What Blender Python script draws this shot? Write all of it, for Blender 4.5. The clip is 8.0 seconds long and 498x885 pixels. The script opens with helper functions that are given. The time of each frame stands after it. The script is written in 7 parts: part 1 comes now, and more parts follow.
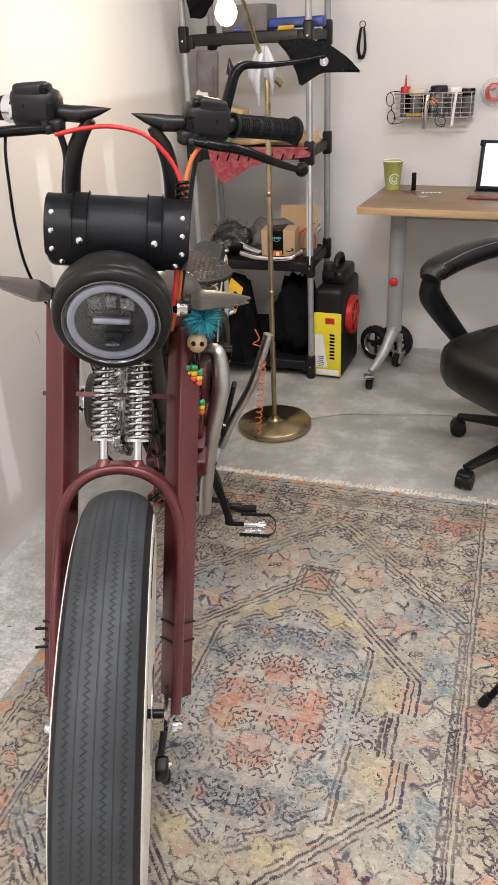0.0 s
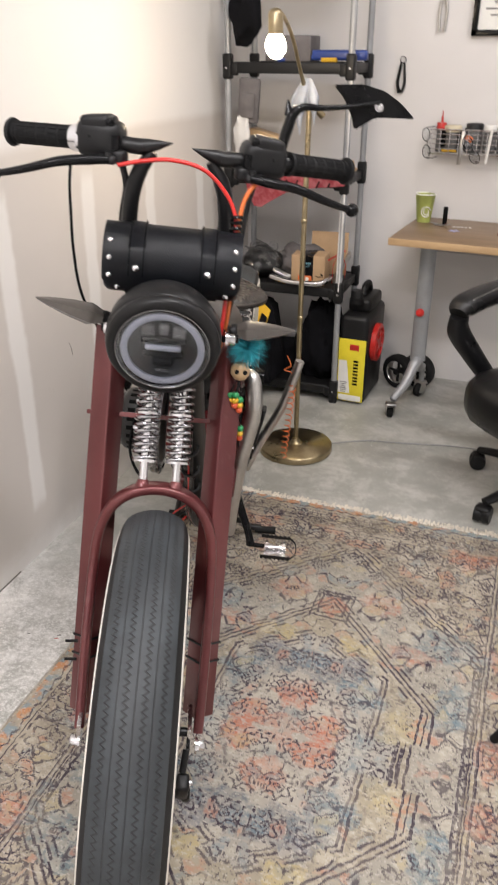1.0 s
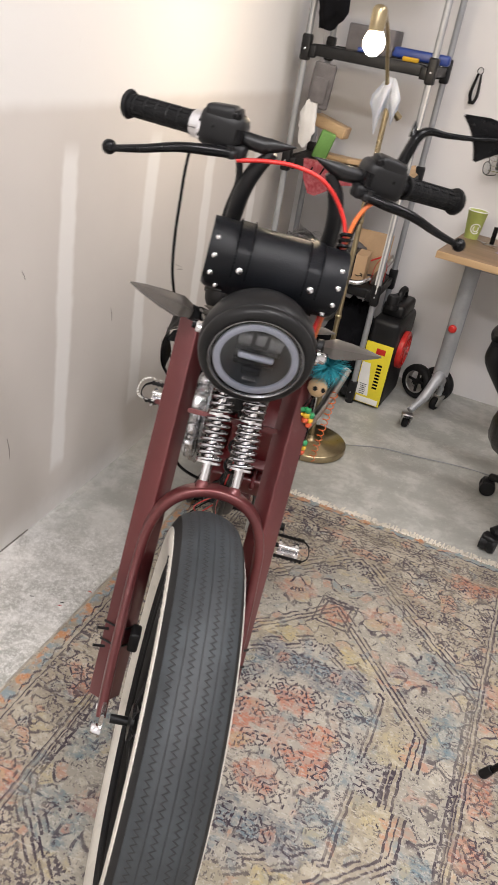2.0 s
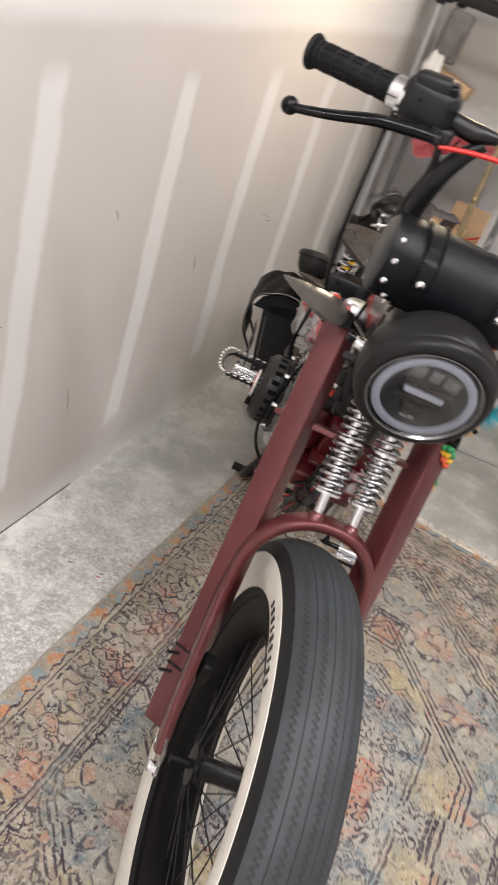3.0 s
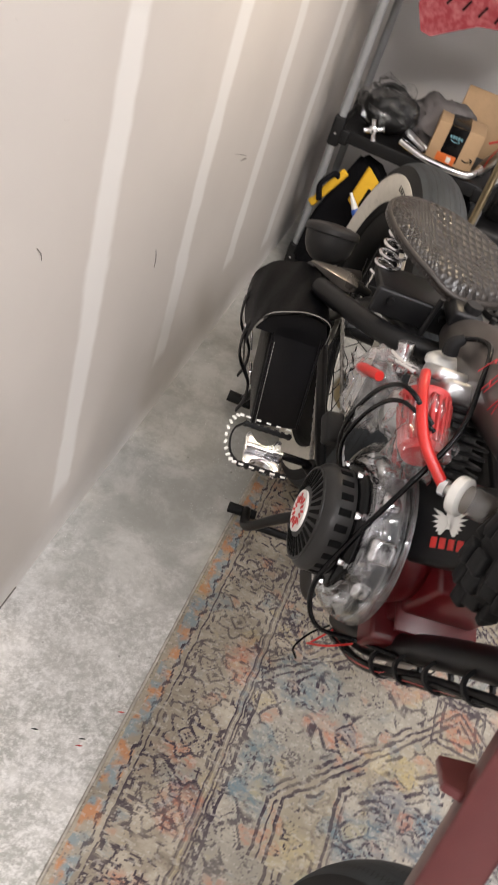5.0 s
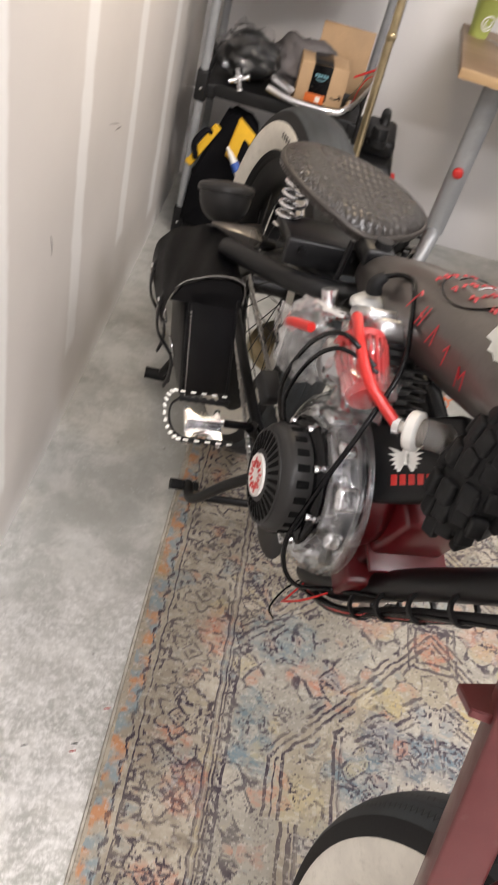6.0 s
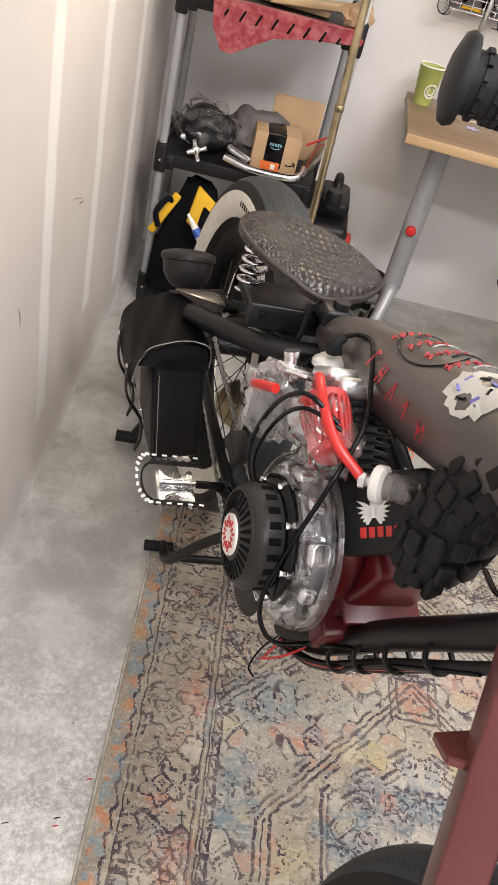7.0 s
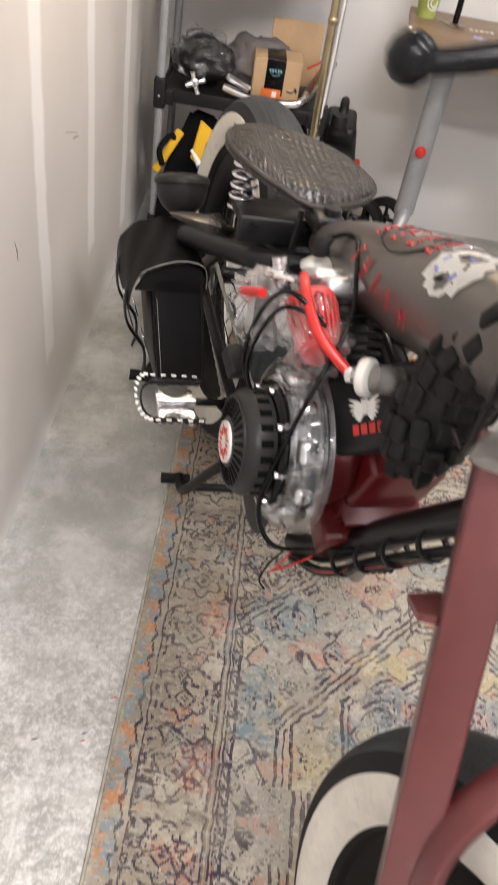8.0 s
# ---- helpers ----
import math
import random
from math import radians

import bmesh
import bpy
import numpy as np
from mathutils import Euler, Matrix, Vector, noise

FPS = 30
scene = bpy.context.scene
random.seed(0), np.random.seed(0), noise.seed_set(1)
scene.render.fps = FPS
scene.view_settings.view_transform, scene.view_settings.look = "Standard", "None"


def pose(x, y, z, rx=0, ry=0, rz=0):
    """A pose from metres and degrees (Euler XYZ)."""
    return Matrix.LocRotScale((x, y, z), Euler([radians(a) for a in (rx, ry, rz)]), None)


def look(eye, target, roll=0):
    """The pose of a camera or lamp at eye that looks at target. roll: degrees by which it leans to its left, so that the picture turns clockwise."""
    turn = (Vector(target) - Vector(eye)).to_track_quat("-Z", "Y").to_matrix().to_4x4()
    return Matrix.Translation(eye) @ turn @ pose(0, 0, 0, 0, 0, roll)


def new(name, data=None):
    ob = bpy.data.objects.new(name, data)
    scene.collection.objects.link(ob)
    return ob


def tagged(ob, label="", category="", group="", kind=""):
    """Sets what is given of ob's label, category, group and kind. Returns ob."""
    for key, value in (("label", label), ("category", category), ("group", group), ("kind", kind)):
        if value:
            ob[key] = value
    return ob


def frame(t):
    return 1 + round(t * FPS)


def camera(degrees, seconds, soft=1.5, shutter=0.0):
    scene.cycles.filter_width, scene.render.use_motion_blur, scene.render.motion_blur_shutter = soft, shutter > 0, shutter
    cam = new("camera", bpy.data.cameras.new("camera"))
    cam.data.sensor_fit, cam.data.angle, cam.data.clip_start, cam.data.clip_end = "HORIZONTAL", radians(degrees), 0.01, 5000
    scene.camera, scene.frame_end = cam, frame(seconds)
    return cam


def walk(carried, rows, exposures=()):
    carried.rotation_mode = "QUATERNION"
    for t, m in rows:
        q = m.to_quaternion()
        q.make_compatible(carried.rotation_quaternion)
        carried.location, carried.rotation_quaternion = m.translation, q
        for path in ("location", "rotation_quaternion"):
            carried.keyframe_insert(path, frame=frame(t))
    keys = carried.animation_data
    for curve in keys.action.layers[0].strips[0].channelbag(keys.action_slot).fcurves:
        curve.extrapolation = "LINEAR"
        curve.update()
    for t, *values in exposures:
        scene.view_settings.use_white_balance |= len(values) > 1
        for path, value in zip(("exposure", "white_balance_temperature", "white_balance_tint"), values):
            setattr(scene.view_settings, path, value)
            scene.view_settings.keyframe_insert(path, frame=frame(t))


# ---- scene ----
cam = camera(35.8, 8.0, soft=1.3, shutter=0.5)
PATH = [
    (0, (1.323, 0.247, 1.352), (0.74, 1.913, 0.412), -2.9),
    (0.5, (1.31, 0.234, 1.349), (0.718, 1.892, 0.4), -2.2),
    (1, (1.282, 0.213, 1.388), (0.675, 1.89, 0.482), 0.1),
    (1.2, (1.258, 0.21, 1.395), (0.642, 1.891, 0.504), 1.5),
    (2.3, (1.012, 0.202, 1.44), (0.544, 1.865, 0.433), 13.6),
    (2.5, (0.935, 0.231, 1.427), (0.495, 1.89, 0.399), 15.1),
    (3, (0.844, 0.335, 1.409), (0.386, 1.928, 0.29), 20.6),
    (3.5, (0.794, 0.563, 1.398), (0.192, 2.074, 0.235), 22.8),
    (4, (0.695, 0.745, 1.397), (0.139, 2.235, 0.185), 20.7),
    (4.5, (0.493, 0.907, 1.376), (0.258, 2.416, 0.085), 22.7),
    (4.7, (0.444, 0.953, 1.36), (0.257, 2.416, 0.07), 22.7),
    (5.8, (0.344, 0.972, 1.321), (0.419, 2.394, -0.085), 18.6),
    (6, (0.345, 0.967, 1.326), (0.46, 2.426, -0.037), 17.7),
    (6.5, (0.345, 0.962, 1.345), (0.504, 2.484, 0.057), 16.6),
    (7, (0.345, 0.954, 1.349), (0.496, 2.511, 0.103), 15.7),
    (7.5, (0.348, 0.947, 1.344), (0.478, 2.49, 0.079), 14.6),
    (8, (0.418, 0.911, 1.309), (0.491, 2.392, -0.033), 10.8),
]
walk(cam, [(t, look(eye, target, roll)) for t, eye, target, roll in PATH], exposures=((0, 0.06), (1.2, 0.06), (3.0, 0.0), (4.5, 0.08), (6.0, 0.36), (8.0, 0.40)))

# ---- world and lights ----
world = bpy.data.worlds.new("world")
scene.world = world
world.use_nodes = True
world.node_tree.nodes["Background"].inputs[0].default_value = (0.8, 0.85, 0.9, 1)
world.node_tree.nodes["Background"].inputs[1].default_value = 0.02


def area_lamp(name, m, sx, sy, watts, color):
    data = bpy.data.lights.new(name, "AREA")
    data.shape, data.size, data.size_y, data.energy, data.color = "RECTANGLE", sx, sy, watts, color
    ob = new(name, data)
    ob.matrix_world = m
    return ob


CEILING = 3.25
area_lamp("ceiling_light_near", pose(1.75, 0.75, CEILING - 0.07), 1.15, 0.28, 52, (1.0, 0.965, 0.985))
area_lamp("ceiling_light_front", pose(0.85, -0.75, CEILING - 0.07), 1.15, 0.28, 66, (1.0, 0.965, 0.985))
area_lamp("ceiling_light_far", pose(2.25, 2.35, CEILING - 0.07), 1.15, 0.28, 26, (1.0, 0.965, 0.985))
BULB = Vector((0.527, 2.511, 1.39))
bulb_light = bpy.data.lights.new("bulb_light", "POINT")
bulb_light.energy, bulb_light.color, bulb_light.shadow_soft_size = 4.6, (1.0, 0.74, 0.46), 0.03
new("bulb_light", bulb_light).location = BULB


# ---- materials ----
class Graph:
    """A node material with short calls."""

    def __init__(self, name):
        self.mat = bpy.data.materials.new(name)
        self.mat.use_nodes = True
        self.nt = self.mat.node_tree
        self.bsdf = self.nt.nodes["Principled BSDF"]
        self.tex = self.nt.nodes.new("ShaderNodeTexCoord")
        self.obj = self.tex.outputs["Object"]

    def put(self, sock, v):
        if isinstance(v, bpy.types.NodeSocket):
            self.nt.links.new(v, sock)
        elif isinstance(v, (tuple, list)):
            sock.default_value = (*v, 1) if len(v) == 3 and len(sock.default_value) == 4 else v
        else:
            sock.default_value = v

    def m(self, op, a, b=0.0, c=0.0):
        n = self.nt.nodes.new("ShaderNodeMath")
        n.operation = op
        for i, v in enumerate((a, b, c)):
            self.put(n.inputs[i], v)
        return n.outputs[0]

    def noise(self, scale, detail=3.0, rough=0.5, vec=None, dist=0.0, out=0):
        n = self.nt.nodes.new("ShaderNodeTexNoise")
        self.put(n.inputs["Vector"], vec or self.obj)
        n.inputs["Scale"].default_value, n.inputs["Detail"].default_value = scale, detail
        n.inputs["Roughness"].default_value, n.inputs["Distortion"].default_value = rough, dist
        return n.outputs[out]

    def voro(self, scale, feature="F1", metric="EUCLIDEAN", vec=None, out=0, rand=1.0):
        n = self.nt.nodes.new("ShaderNodeTexVoronoi")
        n.feature = feature
        if feature != "DISTANCE_TO_EDGE":
            n.distance = metric
        self.put(n.inputs["Vector"], vec or self.obj)
        n.inputs["Scale"].default_value = scale
        n.inputs["Randomness"].default_value = rand
        return n.outputs[out]

    def step(self, v, lo, hi):
        n = self.nt.nodes.new("ShaderNodeMapRange")
        n.interpolation_type = "SMOOTHSTEP"
        self.put(n.inputs[0], v)
        n.inputs[1].default_value, n.inputs[2].default_value = lo, hi
        return n.outputs[0]

    def mix(self, fac, a, b):
        n = self.nt.nodes.new("ShaderNodeMix")
        n.data_type = "RGBA"
        self.put(n.inputs[0], fac)
        self.put(n.inputs[6], a)
        self.put(n.inputs[7], b)
        return n.outputs[2]

    def split(self, vec=None):
        n = self.nt.nodes.new("ShaderNodeSeparateXYZ")
        self.put(n.inputs[0], vec or self.obj)
        return n.outputs[0], n.outputs[1], n.outputs[2]

    def join(self, x, y, z=0.0):
        n = self.nt.nodes.new("ShaderNodeCombineXYZ")
        for i, v in enumerate((x, y, z)):
            self.put(n.inputs[i], v)
        return n.outputs[0]

    def bump(self, height, strength=0.3, dist=0.002, normal=None):
        n = self.nt.nodes.new("ShaderNodeBump")
        n.inputs["Strength"].default_value, n.inputs["Distance"].default_value = strength, dist
        self.put(n.inputs["Height"], height)
        if normal:
            self.put(n.inputs["Normal"], normal)
        return n.outputs[0]

    def set(self, **kw):
        for k, v in kw.items():
            self.put(self.bsdf.inputs[k.replace("_", " ")], v)
        return self


def dim(c, k):
    return tuple(min(1.0, v * k) for v in c)


def basic(name, col, rough=0.5, metal=0.0, var=0.15, coarse=7.0, fine=120.0, bump=0.15, depth=0.0006, dirt=0.0, coat=0.0):
    """A surface with variation at two scales, uneven gloss and fine relief."""
    g = Graph(name)
    a, b = g.noise(coarse, 4, 0.6), g.noise(fine, 3, 0.6)
    c = g.mix(g.step(a, 0.3, 0.7), dim(col, 1 - var), dim(col, 1 + var))
    c = g.mix(g.m("MULTIPLY", g.step(b, 0.45, 0.8), 0.5), c, dim(col, 1 - 1.6 * var))
    if dirt:
        c = g.mix(g.m("MULTIPLY", g.step(g.noise(coarse * 2.7, 6, 0.7), 0.52, 0.75), dirt), c, (0.22, 0.19, 0.16))
    g.set(Base_Color=c, Metallic=metal, Roughness=g.m("ADD", g.m("MULTIPLY", a, 0.2), rough - 0.1), Specular_IOR_Level=0.17 if max(col) < 0.04 else 0.5)
    if coat:
        g.set(Coat_Weight=coat, Coat_Roughness=0.15)
    g.set(Normal=g.bump(b, bump, depth))
    return g.mat


def leather(name, col, rough=0.42, grain=420.0):
    g = Graph(name)
    v = g.voro(grain, "DISTANCE_TO_EDGE")
    n = g.noise(9, 4, 0.6)
    c = g.mix(g.step(n, 0.35, 0.7), dim(col, 0.8), dim(col, 1.3))
    g.set(Base_Color=c, Roughness=g.m("ADD", g.m("MULTIPLY", n, 0.25), rough - 0.12), Specular_IOR_Level=0.4)
    g.set(Normal=g.bump(g.m("ADD", g.step(v, 0.0, 0.25), g.m("MULTIPLY", n, 1.5)), 0.25, 0.0006))
    return g.mat


def glass_like(name, col, rough=0.05, gloss=1.0, milk=0.0, wave=0.35):
    """Thin clear plastic: light passes straight through, with a Fresnel gloss and a little haze."""
    g = Graph(name)
    nt = g.nt
    nt.nodes.remove(g.bsdf)
    clear, shine, cloud = nt.nodes.new("ShaderNodeBsdfTransparent"), nt.nodes.new("ShaderNodeBsdfGlossy"), nt.nodes.new("ShaderNodeBsdfDiffuse")
    g.put(clear.inputs[0], col)
    g.put(shine.inputs["Roughness"], rough)
    bump = g.bump(g.noise(45, 3), wave, 0.0012)
    g.put(shine.inputs["Normal"], bump)
    g.put(cloud.inputs[0], (0.8, 0.8, 0.8))
    graze = nt.nodes.new("ShaderNodeLayerWeight")
    graze.inputs[0].default_value = 0.5
    fres = g.m("ADD", 0.045, g.m("MULTIPLY", g.m("POWER", graze.outputs["Facing"], 4.0), 0.8))
    haze, top = nt.nodes.new("ShaderNodeMixShader"), nt.nodes.new("ShaderNodeMixShader")
    g.put(haze.inputs[0], g.m("MULTIPLY", g.step(g.noise(30, 4, 0.6), 0.35, 0.7), milk))
    nt.links.new(clear.outputs[0], haze.inputs[1])
    nt.links.new(cloud.outputs[0], haze.inputs[2])
    g.put(top.inputs[0], g.m("MULTIPLY", fres, gloss))
    nt.links.new(haze.outputs[0], top.inputs[1])
    nt.links.new(shine.outputs[0], top.inputs[2])
    nt.links.new(top.outputs[0], nt.nodes["Material Output"].inputs[0])
    return g.mat


BLACK = basic("satin_black_paint", (0.006, 0.006, 0.0065), 0.36, var=0.3, fine=250, bump=0.1)
GLOSS = basic("gloss_black", (0.005, 0.005, 0.0055), 0.22, var=0.3, bump=0.05)
RIMBLACK = basic("rim_black_paint", (0.003, 0.003, 0.0033), 0.5, var=0.3, bump=0.05)
RUBBER = basic("black_rubber", (0.0095, 0.0095, 0.010), 0.62, var=0.25, fine=300, bump=0.3)
PLASTIC = basic("black_plastic", (0.009, 0.009, 0.0095), 0.45, var=0.2, fine=400, bump=0.3)
CHROME = basic("chrome", (0.72, 0.72, 0.74), 0.14, 1.0, var=0.08, bump=0.04)
SPRINGSTEEL = basic("spring_chrome", (0.48, 0.48, 0.50), 0.16, 1.0, var=0.15, bump=0.05)
STEEL = basic("brushed_steel", (0.5, 0.49, 0.47), 0.32, 1.0, var=0.15, bump=0.15)
ALLOY = basic("cast_alloy", (0.56, 0.56, 0.57), 0.38, 1.0, var=0.12, fine=300, bump=0.5)
GREYPAINT = basic("rack_grey_paint", (0.33, 0.34, 0.35), 0.42, 0.35, var=0.1, dirt=0.25)
WHITEWALL = basic("whitewall_rubber", (0.66, 0.63, 0.56), 0.6, var=0.08, coarse=14, dirt=0.3)
RED = basic("red_plastic", (0.52, 0.022, 0.018), 0.32, var=0.15, bump=0.05)
ORANGE = basic("orange_plastic", (0.62, 0.14, 0.03), 0.35, var=0.15)
DARKRED = basic("red_engine_paint", (0.085, 0.003, 0.005), 0.36, var=0.2, coat=0.1)
GREYBLINK = basic("grey_smoked_plastic", (0.100, 0.089, 0.079), 0.3, 0.35, var=0.15, coat=0.5)
LEATHER = leather("black_leather", (0.0045, 0.0045, 0.0055), 0.38)
BROWNLEATHER = leather("dark_brown_leather", (0.032, 0.026, 0.022), 0.42)
THREAD = basic("pale_thread", (0.34, 0.325, 0.30), 0.8)
BRASS = basic("antique_brass", (0.38, 0.31, 0.19), 0.3, 1.0, var=0.2, coarse=15)
WHITEPLASTIC = basic("white_plastic", (0.75, 0.74, 0.7), 0.4, var=0.06)
CLOTHBLACK = basic("black_fabric", (0.006, 0.006, 0.0075), 0.9, var=0.4, fine=600, bump=0.6, depth=0.001)
YELLOW = basic("yellow_fabric", (0.66, 0.38, 0.015), 0.8, var=0.15, fine=500, bump=0.4)
WHITECLOTH = basic("white_cotton", (0.6, 0.59, 0.57), 0.9, var=0.08, fine=700, bump=0.5, depth=0.001)
GREYCLOTH = basic("grey_cloth", (0.13, 0.12, 0.12), 0.9, var=0.3, fine=500, bump=0.5)
CARD = basic("corrugated_card", (0.45, 0.30, 0.17), 0.8, var=0.1, fine=200)
for black, gloss in ((RIMBLACK, 0.12), (RUBBER, 0.25), (PLASTIC, 0.3), (BLACK, 0.35), (LEATHER, 0.28), (CLOTHBLACK, 0.1)):
    black.node_tree.nodes["Principled BSDF"].inputs["Specular IOR Level"].default_value = gloss
CLEAR = glass_like("clear_plastic", (0.95, 0.96, 0.97), 0.06)
COVER = glass_like("clear_moulded_plastic", (0.96, 0.965, 0.97), 0.04, 1.5, 0.0, 0.05)
BAGFILM = glass_like("plastic_bag_film", (0.98, 0.98, 0.985), 0.12, 2.2, 0.20)


def make_maroon():
    g = Graph("maroon_metallic_paint")
    a, b, c = g.noise(5, 4, 0.6), g.noise(45, 5, 0.65), g.noise(900, 2)
    base = g.mix(g.step(a, 0.3, 0.7), (0.085, 0.015, 0.017), (0.135, 0.030, 0.030))
    base = g.mix(g.m("MULTIPLY", g.step(b, 0.58, 0.78), 0.35), base, (0.17, 0.08, 0.072))
    base = g.mix(g.m("MULTIPLY", c, 0.25), base, (0.16, 0.045, 0.045))
    g.set(Base_Color=base, Metallic=0.5, Roughness=g.m("ADD", g.m("MULTIPLY", b, 0.25), 0.27), Coat_Weight=0.5, Coat_Roughness=0.16)
    g.set(Normal=g.bump(b, 0.12, 0.0008))
    return g.mat


MAROON = make_maroon()


def make_tread():
    """Grey-black tread with grooved zigzag rows; u runs round the tyre, v across it."""
    g = Graph("tyre_tread")
    u, v, _ = g.split(g.tex.outputs["UV"])
    zig = g.m("PINGPONG", u, 0.0052)
    groove = None
    for row in (-0.036, -0.0125, 0.0125, 0.036):
        off = g.m("ABSOLUTE", g.m("SUBTRACT", g.m("SUBTRACT", v, row), g.m("MULTIPLY", g.m("SUBTRACT", zig, 0.0026), 1.25)))
        line = g.m("MULTIPLY", g.step(off, 0.0021, 0.0009), 0.8)
        groove = line if groove is None else g.m("MAXIMUM", groove, line)
    for row in (-0.049, 0.049, -0.024, 0.024, 0.0):
        fine = g.m("MULTIPLY", g.step(g.m("ABSOLUTE", g.m("SUBTRACT", v, row)), 0.0012, 0.0004), 0.55)
        groove = g.m("MAXIMUM", groove, fine)
    n, d = g.noise(300, 3), g.noise(14, 5, 0.65)
    col = g.mix(g.step(d, 0.35, 0.75), (0.020, 0.024, 0.027), (0.036, 0.043, 0.048))
    col = g.mix(groove, col, (0.008, 0.008, 0.008))
    g.set(Base_Color=col, Roughness=g.m("ADD", 0.5, g.m("MULTIPLY", d, 0.2)))
    g.set(Normal=g.bump(g.m("SUBTRACT", g.m("MULTIPLY", n, 0.12), groove), 0.7, 0.0025))
    return g.mat


TREAD = make_tread()


def make_drywall(name, strips=(), band=None, tone=(0.60, 0.565, 0.53), axis="y"):
    """Unpainted or plainly painted board with filler over its joints."""
    g = Graph(name)
    x, y, z = g.split()
    along = y if axis == "y" else x
    warp = g.m("MULTIPLY", g.m("SUBTRACT", g.noise(3.2, 4, 0.6), 0.5), 0.07)
    soft = g.noise(1.3, 4, 0.55)
    fine = g.noise(160, 3, 0.6)
    col = g.mix(g.step(soft, 0.3, 0.7), dim(tone, 0.95), dim(tone, 1.05))
    mask = None
    for at, lo, hi, half in strips:
        d = g.m("ABSOLUTE", g.m("SUBTRACT", g.m("ADD", along, warp), at))
        s = g.step(d, half + 0.008, half - 0.012)
        zz = g.m("ADD", z, g.m("MULTIPLY", warp, 1.2))
        s = g.m("MULTIPLY", s, g.m("MULTIPLY", g.step(zz, lo - 0.02, lo + 0.02), g.step(zz, hi + 0.03, hi - 0.03)))
        mask = s if mask is None else g.m("MAXIMUM", mask, s)
    if band:
        s = g.step(g.m("ADD", z, g.m("MULTIPLY", warp, 0.5)), band - 0.02, band + 0.02)
        mask = s if mask is None else g.m("MAXIMUM", mask, s)
    if mask is not None:
        # pale plaster at the foot, its colour also standing in for light low down
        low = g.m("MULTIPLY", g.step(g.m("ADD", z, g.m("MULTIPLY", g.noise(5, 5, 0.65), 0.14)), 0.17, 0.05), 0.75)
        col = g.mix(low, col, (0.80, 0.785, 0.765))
        col = g.mix(g.m("MULTIPLY", mask, 0.95), col, (0.76, 0.745, 0.725))
    scuff = g.m("MULTIPLY", g.step(g.noise(22, 6, 0.75, dist=1.0), 0.66, 0.78), 0.34)
    col = g.mix(scuff, col, (0.42, 0.39, 0.36))
    height = g.m("ADD", g.m("MULTIPLY", fine, 0.15), mask if mask is not None else 0.0)
    g.set(Base_Color=col, Roughness=0.72, Normal=g.bump(height, 0.18, 0.0015))
    return g.mat


STRIPS = ((1.045, 0.16, 1.10, 0.034), (1.445, 0.16, 1.09, 0.034), (1.890, 0.16, 1.06, 0.036), (2.317, 0.195, 1.05, 0.036), (2.735, 0.25, 1.03, 0.036), (3.17, 0.12, 0.98, 0.036))
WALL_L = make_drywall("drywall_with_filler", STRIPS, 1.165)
WALL_B = make_drywall("painted_drywall", (), None, (0.68, 0.66, 0.645), "x")


def make_concrete():
    """Worn trowelled slab: grey-green ground, cloudy pale dusting, fine specks and pits; paler colour in front and by
    the wall partly stands in for light.
    """
    g = Graph("polished_concrete")
    a, b, c = g.noise(1.5, 5, 0.6), g.noise(6, 9, 0.74, dist=0.25), g.noise(70, 4, 0.6)
    col = g.mix(g.step(a, 0.32, 0.68), (0.315, 0.315, 0.285), (0.52, 0.505, 0.475))
    col = g.mix(g.m("MULTIPLY", g.step(b, 0.46, 0.62), 0.62), col, (0.74, 0.725, 0.69))
    col = g.mix(g.m("MULTIPLY", g.step(g.noise(17, 8, 0.78, dist=0.3), 0.50, 0.66), 0.42), col, (0.80, 0.79, 0.765))
    col = g.mix(g.m("MULTIPLY", g.step(g.noise(38, 6, 0.75), 0.5, 0.72), 0.34), col, (0.25, 0.245, 0.22))
    col = g.mix(g.m("MULTIPLY", g.step(g.noise(11, 6, 0.75), 0.62, 0.75), 0.5), col, (0.17, 0.165, 0.145))
    x, y, z = g.split()
    # plaster powder along the wall, made paler in place of missing light
    dust_lit = g.m("MULTIPLY", g.step(g.m("ADD", x, g.m("MULTIPLY", g.noise(6, 5, 0.65), 0.16)), 0.22, 0.05), g.step(g.noise(16, 5, 0.7), 0.34, 0.6))
    col = g.mix(g.m("MULTIPLY", dust_lit, 0.88), col, (0.86, 0.85, 0.83))
    # gritty pale front, smooth grey-green behind: real tone plus light put into colour
    worn_lit = g.step(g.m("ADD", y, g.m("MULTIPLY", g.noise(3.5, 6, 0.68), 0.9)), 2.50, 2.05)
    smooth = g.mix(g.step(b, 0.4, 0.66), (0.30, 0.30, 0.268), (0.44, 0.435, 0.40))
    col = g.mix(g.m("MULTIPLY", g.m("SUBTRACT", 1.0, worn_lit), 0.72), col, smooth)
    grit_lit = g.m("MULTIPLY", worn_lit, g.step(g.noise(95, 6, 0.8), 0.42, 0.66))
    col = g.mix(g.m("MULTIPLY", grit_lit, 0.62), col, (0.88, 0.87, 0.85))
    specks = g.m("MULTIPLY", g.step(g.voro(120, "F1"), 0.16, 0.06), g.step(g.noise(9, 3), 0.48, 0.6))
    col = g.mix(g.m("MULTIPLY", specks, 0.7), col, (0.86, 0.85, 0.83))
    spots = g.step(g.voro(26, "F1"), 0.09, 0.03)
    col = g.mix(g.m("MULTIPLY", spots, g.step(g.noise(5), 0.5, 0.65)), col, (0.13, 0.12, 0.11))
